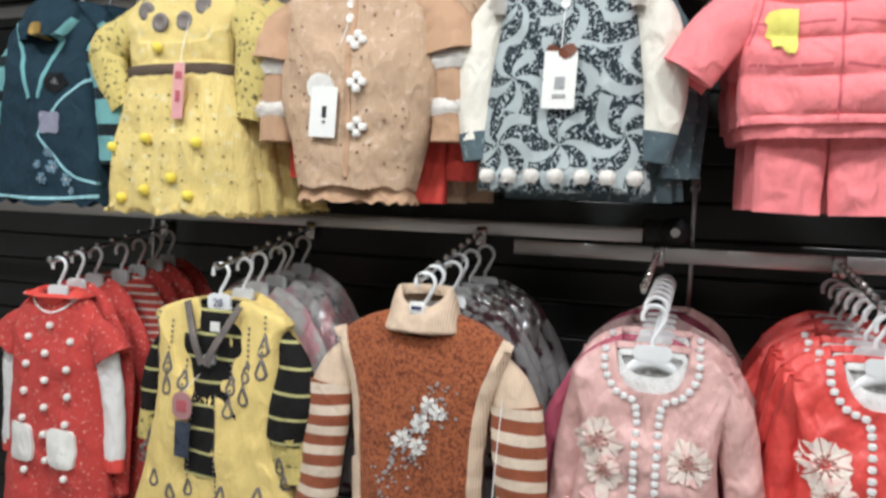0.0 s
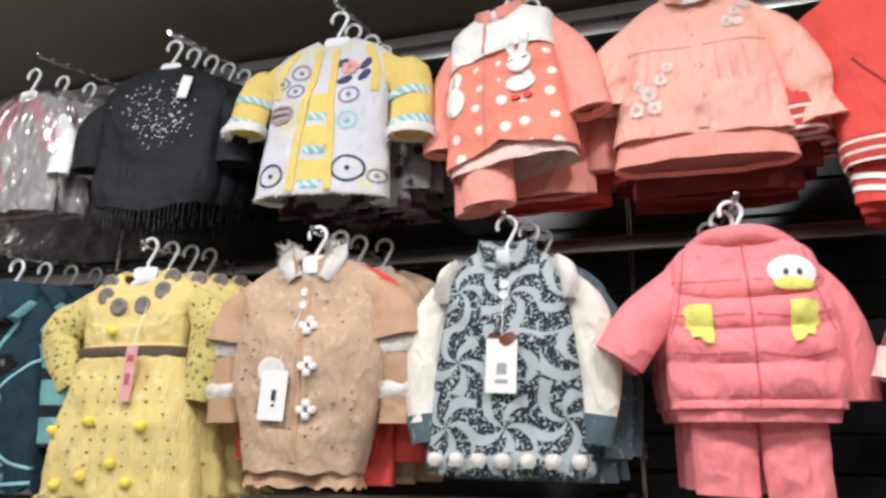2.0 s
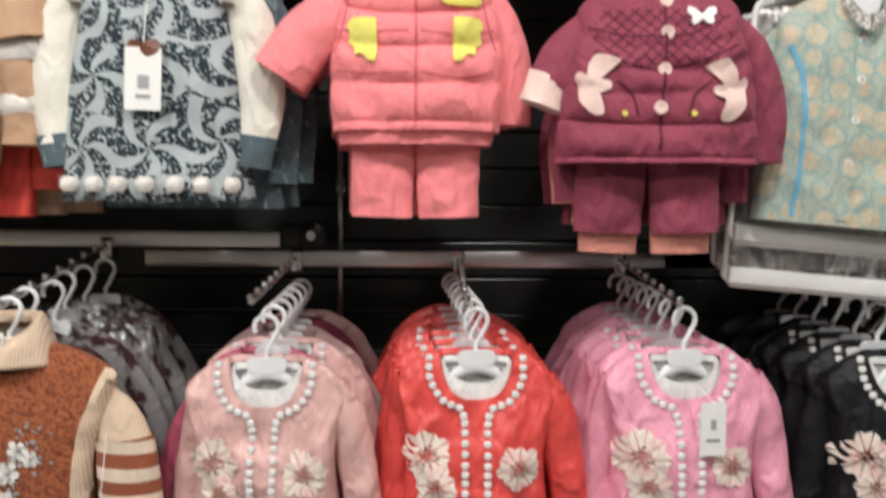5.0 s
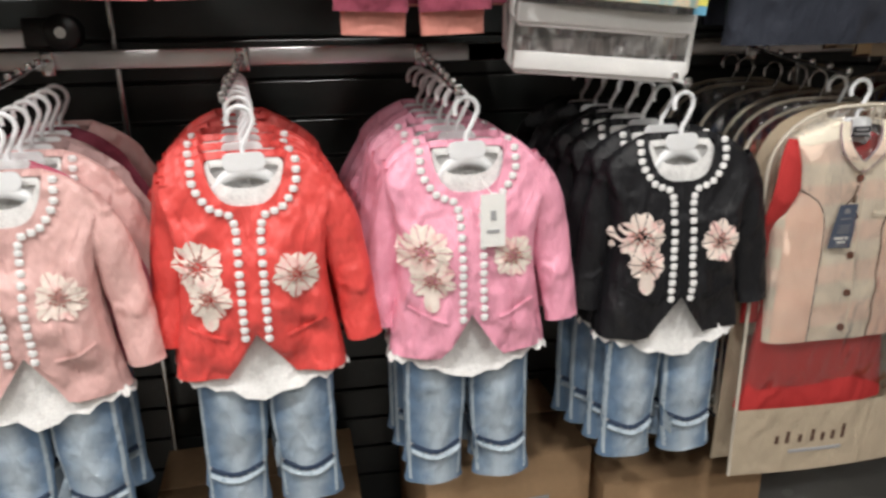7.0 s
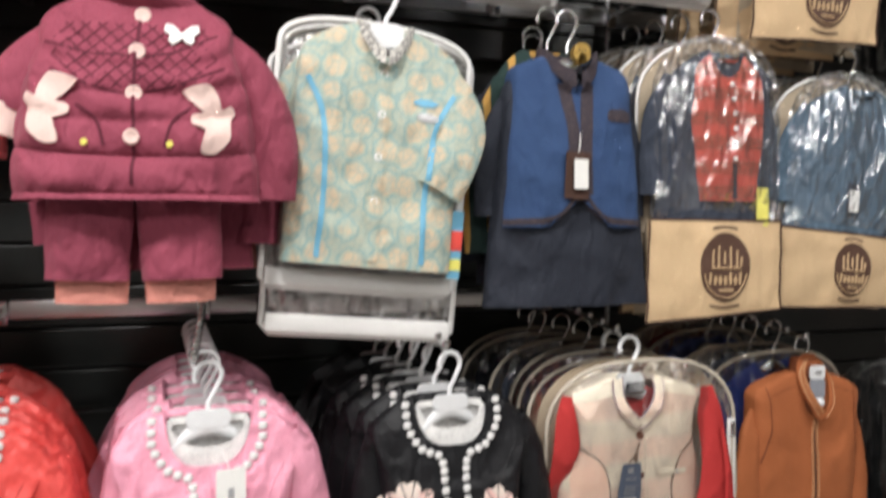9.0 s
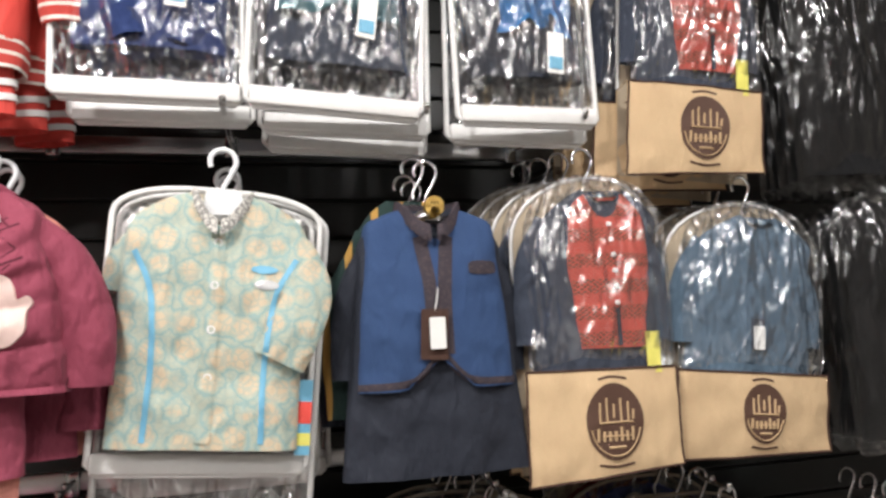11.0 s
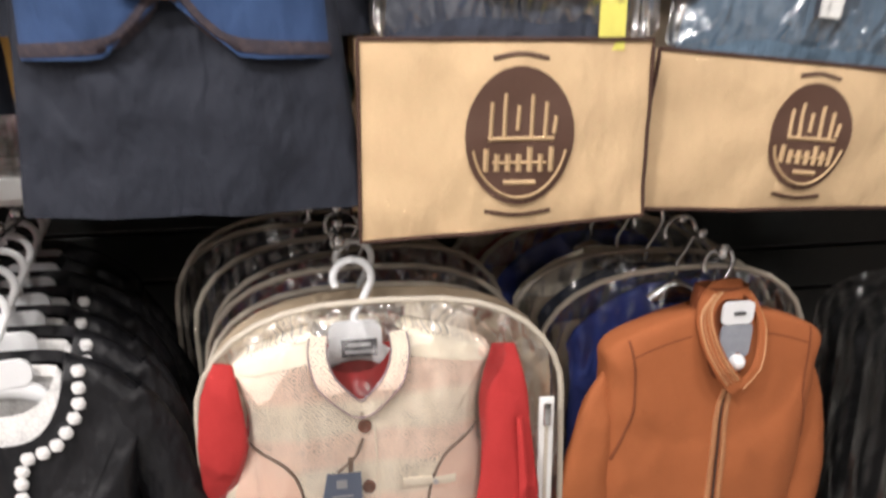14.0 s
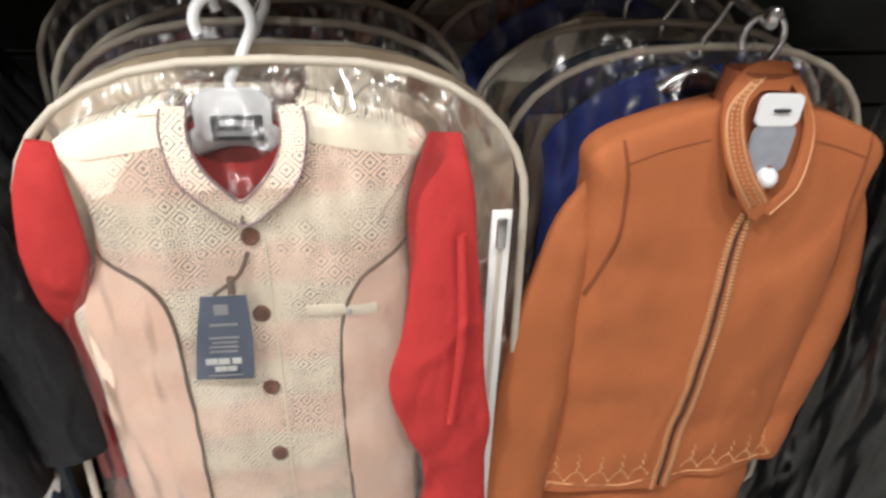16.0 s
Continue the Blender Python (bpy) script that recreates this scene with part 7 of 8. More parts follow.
    film_over(x + 0.05, z + 0.02, 1.44, 0.2, 0.5)


M["rosecard"] = plain("dusty_rose_card", (0.42, 0.22, 0.22), 0.5)


def film_over(x, z, y, w, length):
    """Loose clear bag over the shoulders of clothes further back on the arm."""
    g = Cloth("plastic_cover", x, y, z, "clear crinkled plastic cover over packed clothes", "plastic cover", "plastic covers")
    clear_cover(g, w, 0.02, -length, 0.09, "film", None, 0, 0, 0.08)
    g.add("hem_seal", tube(bmesh.new(), [(w * math.cos(q), 0.08 * math.sin(q), -length) for q in (2 * math.pi * k / 24 for k in range(25))], 0.0025, 6), M["film_soft"], "heat-sealed film edge")


def rust_jumper():
    x, z, y = -0.315, 1.275, 1.25
    arm_at("L", x, 1.428)
    hang("white", x, y, z + HOOK, 22)
    g = shirt("girls_jumper", "rust chenille jumper with peach roll neck and striped sleeves", x, z, M["rust_chenille"], 0.196, 0.55, 0.14, chest=0.168, waist=0.142, y=y, depth=0.05, cat="jumper", drop=0.05, neck=0.075, slope=0.06, seed=37, boxy=0.6)
    g.add("roll_neck", torso([(0.046, 0.05, 0.03), (0.054, 0.058, 0.038), (0.03, 0.07, 0.05), (-0.012, 0.08, 0.058), (-0.036, 0.085, 0.06), (-0.04, 0.076, 0.054)], drop=0.034, vee=1.2, seed=1, wrinkle=0.002, row_n=24, boxy=0.95), M["peach_rib"], "peach ribbed roll neck", skin=True)
    for s in (-1, 1):
        sleeve(g, M["peach_rib"], [(s * 0.165, 0, -0.055, 0.03), (s * 0.196, -0.004, -0.12, 0.046), (s * 0.212, -0.01, -0.19, 0.052)], 0.5, seed=s + 5, wrinkle=0.003)
        sleeve(g, M["rust_stripe"], [(s * 0.209, -0.012, -0.17, 0.054), (s * 0.222, -0.018, -0.28, 0.056), (s * 0.24, -0.02, -0.46, 0.05)], 0.5, name="striped_sleeve", label="fuzzy rust and cream striped lower sleeve", seed=s)
        g.band("side_panel", [(s * 0.19, -0.045), (s * 0.17, -0.1), (s * 0.145, -0.18), (s * 0.134, -0.3), (s * 0.132, -0.5)], 0.026, M["peach_rib"], 0.008, "peach ribbed armhole band")
    g.add("size_label", boxed(-0.016, 0.016, -0.046, -0.043, 0.0, 0.026, 0.002), M["card"], "white hanger label")
    g.add("label_print", boxed(-0.011, 0.011, -0.0475, -0.046, 0.009, 0.016), M["navyring"])
    bm = bmesh.new()
    for i in range(150):
        t = random.random()
        px = -0.06 + 0.13 * t + random.gauss(0, 0.018)
        pz = -0.37 + 0.22 * t + random.gauss(0, 0.02)
        ball(bm, (px, g.y(px, pz) - 0.003, pz), random.uniform(0.002, 0.005), 6, 0.6)
    g.add("beadwork", bm, M["silver"], "silver beaded flower spray")["kind"] = "stuff"
    for px, pz, r in ((0.035, -0.185, 0.02), (0.058, -0.2, 0.018), (-0.022, -0.262, 0.022), (0.012, -0.275, 0.022), (0.018, -0.225, 0.024)):
        flower(g, px, pz, r, 6, ("whitefleece", "pearl"))
    g.tag(0.185, -0.45, 0.058, 0.1, M["card"], (0.185, -0.16), 2, (), 0.1, "plain white swing tag", gap=0.045)
    for i in range(1, 6):
        simple_stack("A", x + 0.008 * i, z + 0.010 * i, y + 0.055 * i, ("mixed_print",), 0.16, 0.5, 0.16, "maroon and grey printed jumper in clear film", "clear", cat="jumper", name="printed_jumper", step=0.05)
    film_over(x + 0.04, z + 0.03, 1.43, 0.17, 0.5)


def lace_jacket(x, z, mat, label, y=1.25, stack_mats=(), sway=0.0, tag=False, seed=0, swing=0.0, n=6, hanger="clear", jeans=True):
    arm_at("A", x - 0.02)
    hang(hanger, x, y, z + HOOK - 0.005, 25 + seed)
    g = shirt("girls_jacket", label, x, z, M[mat], 0.148, 0.39, 0.15, chest=0.134, waist=0.126, y=y, depth=0.054, cat="jacket", drop=0.085, vee=1.3, cut=0.085, cutw=0.055, neck=0.07, boxy=0.62, seed=seed, wrinkle=0.006, folds=0.004, slope=0.052, swing=swing)
    g.add("lace_blouse", torso([(-0.012, 0.06, 0.014), (-0.05, 0.08, 0.018), (-0.2, 0.115, 0.026), (-0.36, 0.138, 0.034), (-0.40, 0.155, 0.046)], drop=0.045, vee=1.3, cut=-0.04, cutw=0.13, wave=0.006, waves=17, folds=0.005, fold_n=13, wrinkle=0.0015, seed=seed + 2), M["lace"], "white lace blouse under the jacket")
    for s in (-1, 1):
        k, yo = (1.0, 0.0) if s > 0 else (0.86, 0.03)
        sleeve(g, M[mat], [(s * 0.132, yo * 0.3, -0.036, 0.05), (s * 0.150 * k, yo, -0.10, 0.041), (s * 0.168 * k, 0.003 + yo, -0.22, 0.036), (s * 0.186 * k, -0.01 + yo, -0.345, 0.032)], 0.6, seed=seed + s, wrinkle=0.005)
    for s in (-1, 1):
        path = [(s * 0.085, -0.012), (s * 0.083, -0.05), (s * 0.058, -0.088), (s * 0.024, -0.108), (s * 0.02, -0.2), (s * 0.02, -0.31)]
        g.pearls("braid_knot", path, 0.0152, 0.0078, M["lacebraid"], squash=0.7)
        g.band("pocket_welt", [(s * 0.05, -0.315), (s * 0.085, -0.305), (s * 0.118, -0.29)], 0.007, M[mat], 0.004)
        g.band("princess_seam", [(s * 0.118, -0.085), (s * 0.09, -0.15), (s * 0.075, -0.25), (s * 0.08, -0.345)], 0.0025, M[mat], 0.0018)
    flower(g, -0.088, -0.182, 0.047, 10)
    flower(g, -0.074, -0.235, 0.04, 9, rot=0.4)
    g.patch("petal_tip", oval(-0.075, -0.275, 0.014, 0.02, 12), M["white_petal"], 0.005)
    flower(g, 0.075, -0.2, 0.042, 10, rot=0.2)
    if tag:
        g.tag(0.035, -0.13, 0.045, 0.095, M["card"], (0.02, -0.06), 0, ((0, 0.1, 0.2, 0.18), (0, -0.2, 0.5, 0.06)), 0.05, "cream swing tag", inks=M["greyink"], gap=0.014)
    if jeans:
        for s in (-1, 1):
            g.add("jeans_leg", limb([(s * 0.06, 0, -0.36, 0.063), (s * 0.063, 0, -0.5, 0.06), (s * 0.068, 0, -0.62, 0.055), (s * 0.07, 0, -0.68, 0.06)], 0.45, 22, 24, 0.005, seed + s), M["denim"], "washed blue jeans leg", skin=True)
            for d in (-0.055, 0.052):
                g.band("seam", [(s * 0.062 + d, -0.41), (s * 0.064 + d, -0.52), (s * 0.069 + d * 0.9, -0.67)], 0.006, M["denimseam"], 0.002)
            g.band("ruffle", [(s * 0.066 - 0.048, -0.592), (s * 0.066, -0.607), (s * 0.066 + 0.048, -0.592)], 0.009, M["denimdark"], 0.004)
            g.band("ruffle", [(s * 0.066 - 0.05, -0.606), (s * 0.066, -0.62), (s * 0.066 + 0.05, -0.606)], 0.010, M["denimseam"], 0.009)
            g.beads("studs", [(s * 0.066 - 0.048, -0.59), (s * 0.066, -0.613), (s * 0.066 + 0.048, -0.59)], 0.012, 0.003, M["silver"])
    mats = list(stack_mats) + [mat] * (n - len(stack_mats))
    for i, mm in enumerate(mats):
        yy = y + 0.058 + 0.055 * i
        if mm == mat and i < 3:
            copy_thing(g.ob, pose(x + sway * (i + 1) + random.uniform(-0.01, 0.01), yy, z + 0.006 * (i + 1), 0, swing, random.uniform(-6, 6)))
        else:
            simple_stack("A", x + sway * (i + 1), z + 0.006 * (i + 1), yy, (mm,), 0.145, 0.37, 0.16, "taffeta girls' jacket hung behind another", None, cat="jacket", name="jacket_plain")
        hang(hanger, x + sway * (i + 1), yy, z + HOOK + 0.004 * (i + 1), random.uniform(-8, 30))
    return g


def cream_suit():
    x, z, y = 1.70, 1.268, 1.275
    arm_at("S", x - 0.01, 1.395)
    hang("white", x + 0.003, y, 1.344, 3)
    g = Cloth("boys_suit", x, y, z, "cream brocade waistcoat over scarlet tunic in clear cover", "vest suit", "suit bags")
    # clear cover's beige back
    w, cx = 0.212, 0.035
    top, bt, pt = 0.034, -0.775, -0.61
    o = [(w * math.copysign(abs(math.cos(math.pi * k / 16)) ** 0.7, math.cos(math.pi * k / 16)), top - 0.13 + 0.13 * math.sin(math.pi * k / 16)) for k in range(17)]
    full = o + [(-w * 1.08, bt), (w * 1.08, bt)]
    o = [(px + cx, pz) for px, pz in o]
    full = [(px + cx, pz) for px, pz in full]
    g.add("back_sheet", rings(bmesh.new(), [[(px, 0.040, pz) for px, pz in full], [(px, 0.044, pz) for px, pz in full]], True, True), M["kraftback"], "beige non-woven back of the cover")
    # scarlet tunic
    g.add("tunic", torso([(-0.02, 0.045, 0.008), (-0.04, 0.09, 0.010), (-0.08, 0.12, 0.012), (-0.3, 0.142, 0.018), (-0.46, 0.155, 0.024), (-0.62, 0.18, 0.026)], drop=0.03, vee=2, seed=41, folds=0.003, fold_n=5, wrinkle=0.001), M["redshirt"], "scarlet cotton tunic", skin=True)
    g.add("sleeve", limb([(-0.141, -0.018, -0.024, 0.010), (-0.146, -0.026, -0.06, 0.021), (-0.147, -0.03, -0.115, 0.027), (-0.155, -0.02, -0.165, 0.021), (-0.160, 0.008, -0.25, 0.022), (-0.16, 0.014, -0.42, 0.024)], 0.3, seed=1, wrinkle=0.003), M["redshirt"])
    g.add("sleeve", limb([(0.171, -0.018, -0.022, 0.014), (0.169, -0.03, -0.07, 0.027), (0.172, -0.044, -0.15, 0.031), (0.171, -0.05, -0.21, 0.039), (0.168, -0.05, -0.265, 0.046), (0.182, -0.05, -0.325, 0.041), (0.188, -0.045, -0.37, 0.033), (0.19, -0.042, -0.46, 0.037)], 0.22, row_n=34, seg=28, seed=2, wrinkle=0.004), M["redshirt"])
    g.add("sleeve_fold", limb([(0.184, -0.05, -0.1, 0.004), (0.187, -0.063, -0.2, 0.005), (0.18, -0.064, -0.3, 0.004)], 0.6, 8, 14, 0.001, 3, False), M["redshirt"])
    # waistcoat
    prof = [(0.006, 0.052, 0.030, 0.006), (-0.004, 0.088, 0.032, 0.008), (-0.026, 0.144, 0.033, 0.011), (-0.05, 0.139, 0.034, 0.011), (-0.095, 0.130, 0.036, 0.010), (-0.14, 0.135, 0.036, 0.008), (-0.18, 0.153, 0.037, -0.001), (-0.26, 0.150, 0.038, 0.002), (-0.36, 0.150, 0.038, 0.003), (-0.455, 0.151, 0.037, 0.004)]
    g.add("waistcoat", torso(prof, drop=0.086, vee=4.0, seed=42, folds=0.002, wrinkle=0.003, seg=96, row_n=70, boxy=0.55), M["cream_brocade"], "cream patterned brocade waistcoat", skin=True)
    for s in (-1, 1):
        g.patch("shoulder_yoke", [(0.009 + s * px, pz) for px, pz in ((0.048, 0.001), (0.075, -0.004), (0.1, -0.010), (0.125, -0.017), (0.139, -0.023), (0.138, -0.039), (0.115, -0.037), (0.088, -0.032), (0.066, -0.028), (0.052, -0.024))], M["creamcloth"], 0.0012, "plain cream shoulder yoke", rows=6)
    lie = lambda zz: -0.0365 + 0.012 * max(0.0, (zz + 0.05) / 0.06)
    for s in (-1, 1):
        g.band("stand_collar", [(0.006 + s * 0.043, 0.006), (0.006 + s * 0.045, -0.018), (0.006 + s * 0.036, -0.048), (0.006 + s * 0.012, -0.075), (0.006, -0.081)], 0.021, M["cream_brocade"], 0.002, "cream patterned stand collar", 0.004, at=lie)
        g.band("collar_piping", [(0.006 + s * 0.033, 0.008), (0.006 + s * 0.035, -0.018), (0.006 + s * 0.027, -0.042), (0.006 + s * 0.006, -0.067), (0.006, -0.071)], 0.0013, M["roseink2"], 0.003, step=0.004, at=lie)
        g.band("collar_piping", [(0.006 + s * 0.053, 0.004), (0.006 + s * 0.055, -0.018), (0.006 + s * 0.046, -0.053), (0.006 + s * 0.016, -0.085), (0.006, -0.092)], 0.0018, M["roseink2"], 0.003, step=0.004, at=lie)
    for s in (-1, 1):
        # side panels in blush brocade, bounded by a brown piping
        edge = [(0.010 + s * 0.130, -0.122), (0.011 + s * 0.090, -0.15), (0.010 + s * 0.074, -0.185), (0.009 + s * 0.070, -0.24), (0.010 + s * 0.070, -0.325), (0.013 + s * 0.073, -0.454)]
        E = spline(edge, 18)
        rows = []
        for ex, ez in E:
            out = 0.006 + s * np.interp(-ez, [0.1, 0.14, 0.18, 0.3, 0.455], [0.128, 0.132, 0.146, 0.143, 0.143])
            row = []
            for t in np.linspace(0, 1, 9):
                px = ex + (out - ex) * t
                row.append((px, g.y(px, ez) - 0.0022, ez))
            rows.append(row)
        g.add("side_panel", rings(bmesh.new(), rows, False), M["cream_side"], "blush patterned side panel")
        g.band("piping", edge, 0.0032, M["brownpiping"], 0.0032, "brown corded piping", 0.006)
    g.band("front_edge", [(0.020, -0.1), (0.024, -0.27), (0.026, -0.452)], 0.002, M["creamcloth"], 0.0015)
    for k, pz in enumerate((-0.106, -0.185, -0.266, -0.346, -0.425)):
        g.button(0.009 + 0.0018 * k, pz, 0.0082, M["brownbutton"], "button", "brown polished button")
    g.band("welt_pocket", [(0.05, -0.182), (0.08, -0.182), (0.113, -0.183)], 0.011, M["creamcloth"], 0.004, "cream welt pocket")
    g.patch("pocket_pin", oval(0.088, -0.182, 0.003, 0.0025, 8), M["silver"], 0.007)
    # neck: label and lining
    g.add("neck_label", boxed(-0.013, 0.027, -0.017, -0.015, -0.027, -0.006, 0.001), M["ink"], "black label with grey print")
    g.add("label_print", boxed(-0.006, 0.020, -0.0185, -0.017, -0.014, -0.010), M["greyink"])
    g.add("label_print", boxed(-0.009, 0.023, -0.0185, -0.017, -0.0225, -0.0185), M["greyink"])
    yt = g.y(-0.022, -0.2) - 0.0125
    tz = [(-0.036, -0.155), (0.002, -0.155), (0.003, -0.2), (0.000, -0.246), (-0.051, -0.244), (-0.045, -0.2)]
    card = g.add("tag", rings(bmesh.new(), [[(px, yt + dy, pz) for px, pz in tz] for dy in (0.003, 0.0045)], True, True), M["bluetag"], "slate blue swing tag with white print", smooth=False)
    for u, v, bw, bh in ((-0.02, -0.168, 0.012, 0.010), (-0.02, -0.184, 0.024, 0.002), (-0.021, -0.198, 0.026, 0.0015), (-0.021, -0.203, 0.022, 0.0015), (-0.022, -0.208, 0.026, 0.0015), (-0.023, -0.213, 0.024, 0.0015), (-0.035, -0.224, 0.010, 0.006), (-0.024, -0.224, 0.010, 0.006), (-0.013, -0.224, 0.008, 0.006), (-0.028, -0.2325, 0.010, 0.005), (-0.018, -0.2325, 0.008, 0.005), (-0.024, -0.24, 0.03, 0.001)):
        b = boxed(u - bw / 2, u + bw / 2, yt + 0.0018, yt + 0.0034, v - bh / 2, v + bh / 2)
        part("print", b, M["card"] if -0.236 < v < -0.22 else M["greyink"], card, smooth=False)
    c = [(0.006 + 0.0, g.y(0.006, -0.12) - 0.003, -0.12), (-0.004, g.y(0, -0.14) - 0.008, -0.14), (-0.024, yt + 0.003, -0.153)]
    g.add("tag_cord", tube(bmesh.new(), spline(c, 10), 0.0018, 6), M["brownpiping"])
    g.add("tag_toggle", boxed(-0.012, -0.006, yt, yt + 0.006, -0.152, -0.136, 0.001), M["brownpiping"])
    # pocket at the bottom, printed
    rows = [[(cx + w * 1.06 * (2 * i / 12 - 1), -0.028 - 0.012 * math.sin(math.pi * i / 12), pt + (bt - pt) * j / 6) for i in range(13)] for j in range(7)]
    g.add("pocket", rings(bmesh.new(), rows, False), M["kraftback"], "beige printed pocket of the cover", skin=True)
    for px, a in ((-0.09, 0.02), (-0.065, 0.03), (-0.035, 0.02), (-0.005, 0.03), (0.02, 0.02), (0.045, 0.022), (0.07, 0.035)):
        g.band("print_stroke", [(px, -0.70), (px + 0.001, -0.70 + a)], 0.008, M["brownprint"], 0.002)
    g.band("print_line", [(-0.06, -0.722), (0.07, -0.722)], 0.008, M["greyink"], 0.002)
    clear_cover(g, w, top, pt, 0.05, "film_soft", None, cx, 0, 0.13, -0.002)
    g.add("piping", tube(bmesh.new(), [(px, -0.004, pz) for px, pz in o], 0.004, 7), M["creamtrim"])
    for s in (-1, 1):
        g.add("piping", tube(bmesh.new(), [(cx + s * w, -0.004, top - 0.13), (cx + s * w * 1.03, -0.01, -0.4), (cx + s * w * 1.06, -0.026, bt)], 0.004, 7), M["creamtrim"])
    g.add("zip_tape", boxed(cx + w - 0.034, cx + w - 0.016, -0.03, -0.026, -0.6, -0.09, 0.001), M["whitetrim"], "white zip tape")
    g.add("zip_teeth", boxed(cx + w - 0.027, cx + w - 0.023, -0.0318, -0.03, -0.6, -0.125), M["creamtrim"])
    g.add("zip_pull", boxed(cx + w - 0.03, cx + w - 0.021, -0.036, -0.03, -0.125, -0.095, 0.002), M["chrome"])
    for i, (mat, ny) in enumerate((("redshirt", 0), ("plaidblue", 0), ("darkred", 0), ("slate", 0), ("darkshirt", 0), ("slate", 0))):
        yy = y + 0.07 + 0.055 * i
        jx = -0.012 * i + random.uniform(-0.02, 0.02)
        b = shirt("packed_suit", "boys' suit in a beige bound clear cover", x + jx, z + 0.006 * (i + 1), M[mat], 0.155, 0.6, 0.17, y=yy, depth=0.02, cat="vest suit", seed=i, seg=40, row_n=24, turn=random.uniform(-7, 7), swing=random.uniform(-3.5, 3.5))
        clear_cover(b, 0.205, 0.022, -0.7, 0.03, "film", "creamtrim", 0.02, 0, 0.12)
        # sheets behind the first take the beige with shade painted in
        b.add("back_sheet", boxed(-0.17, 0.17, 0.022, 0.025, -0.69, -0.05), M["kraftback" if i == 0 else "kraftback_shaded"])
        hang("wire" if i else "white", x + jx, yy, z + 0.078 + 0.006 * i)


M["smokeplastic"] = plain("smoke_plastic", (0.30, 0.32, 0.36), 0.2, 0, 0.4, 0.2, 40)
M["plaidblue"] = F("blue_print_cotton", (0.03, 0.05, 0.16), p_flecks((0.5, 0.2, 0.1), 50, 0.6, 0.65))


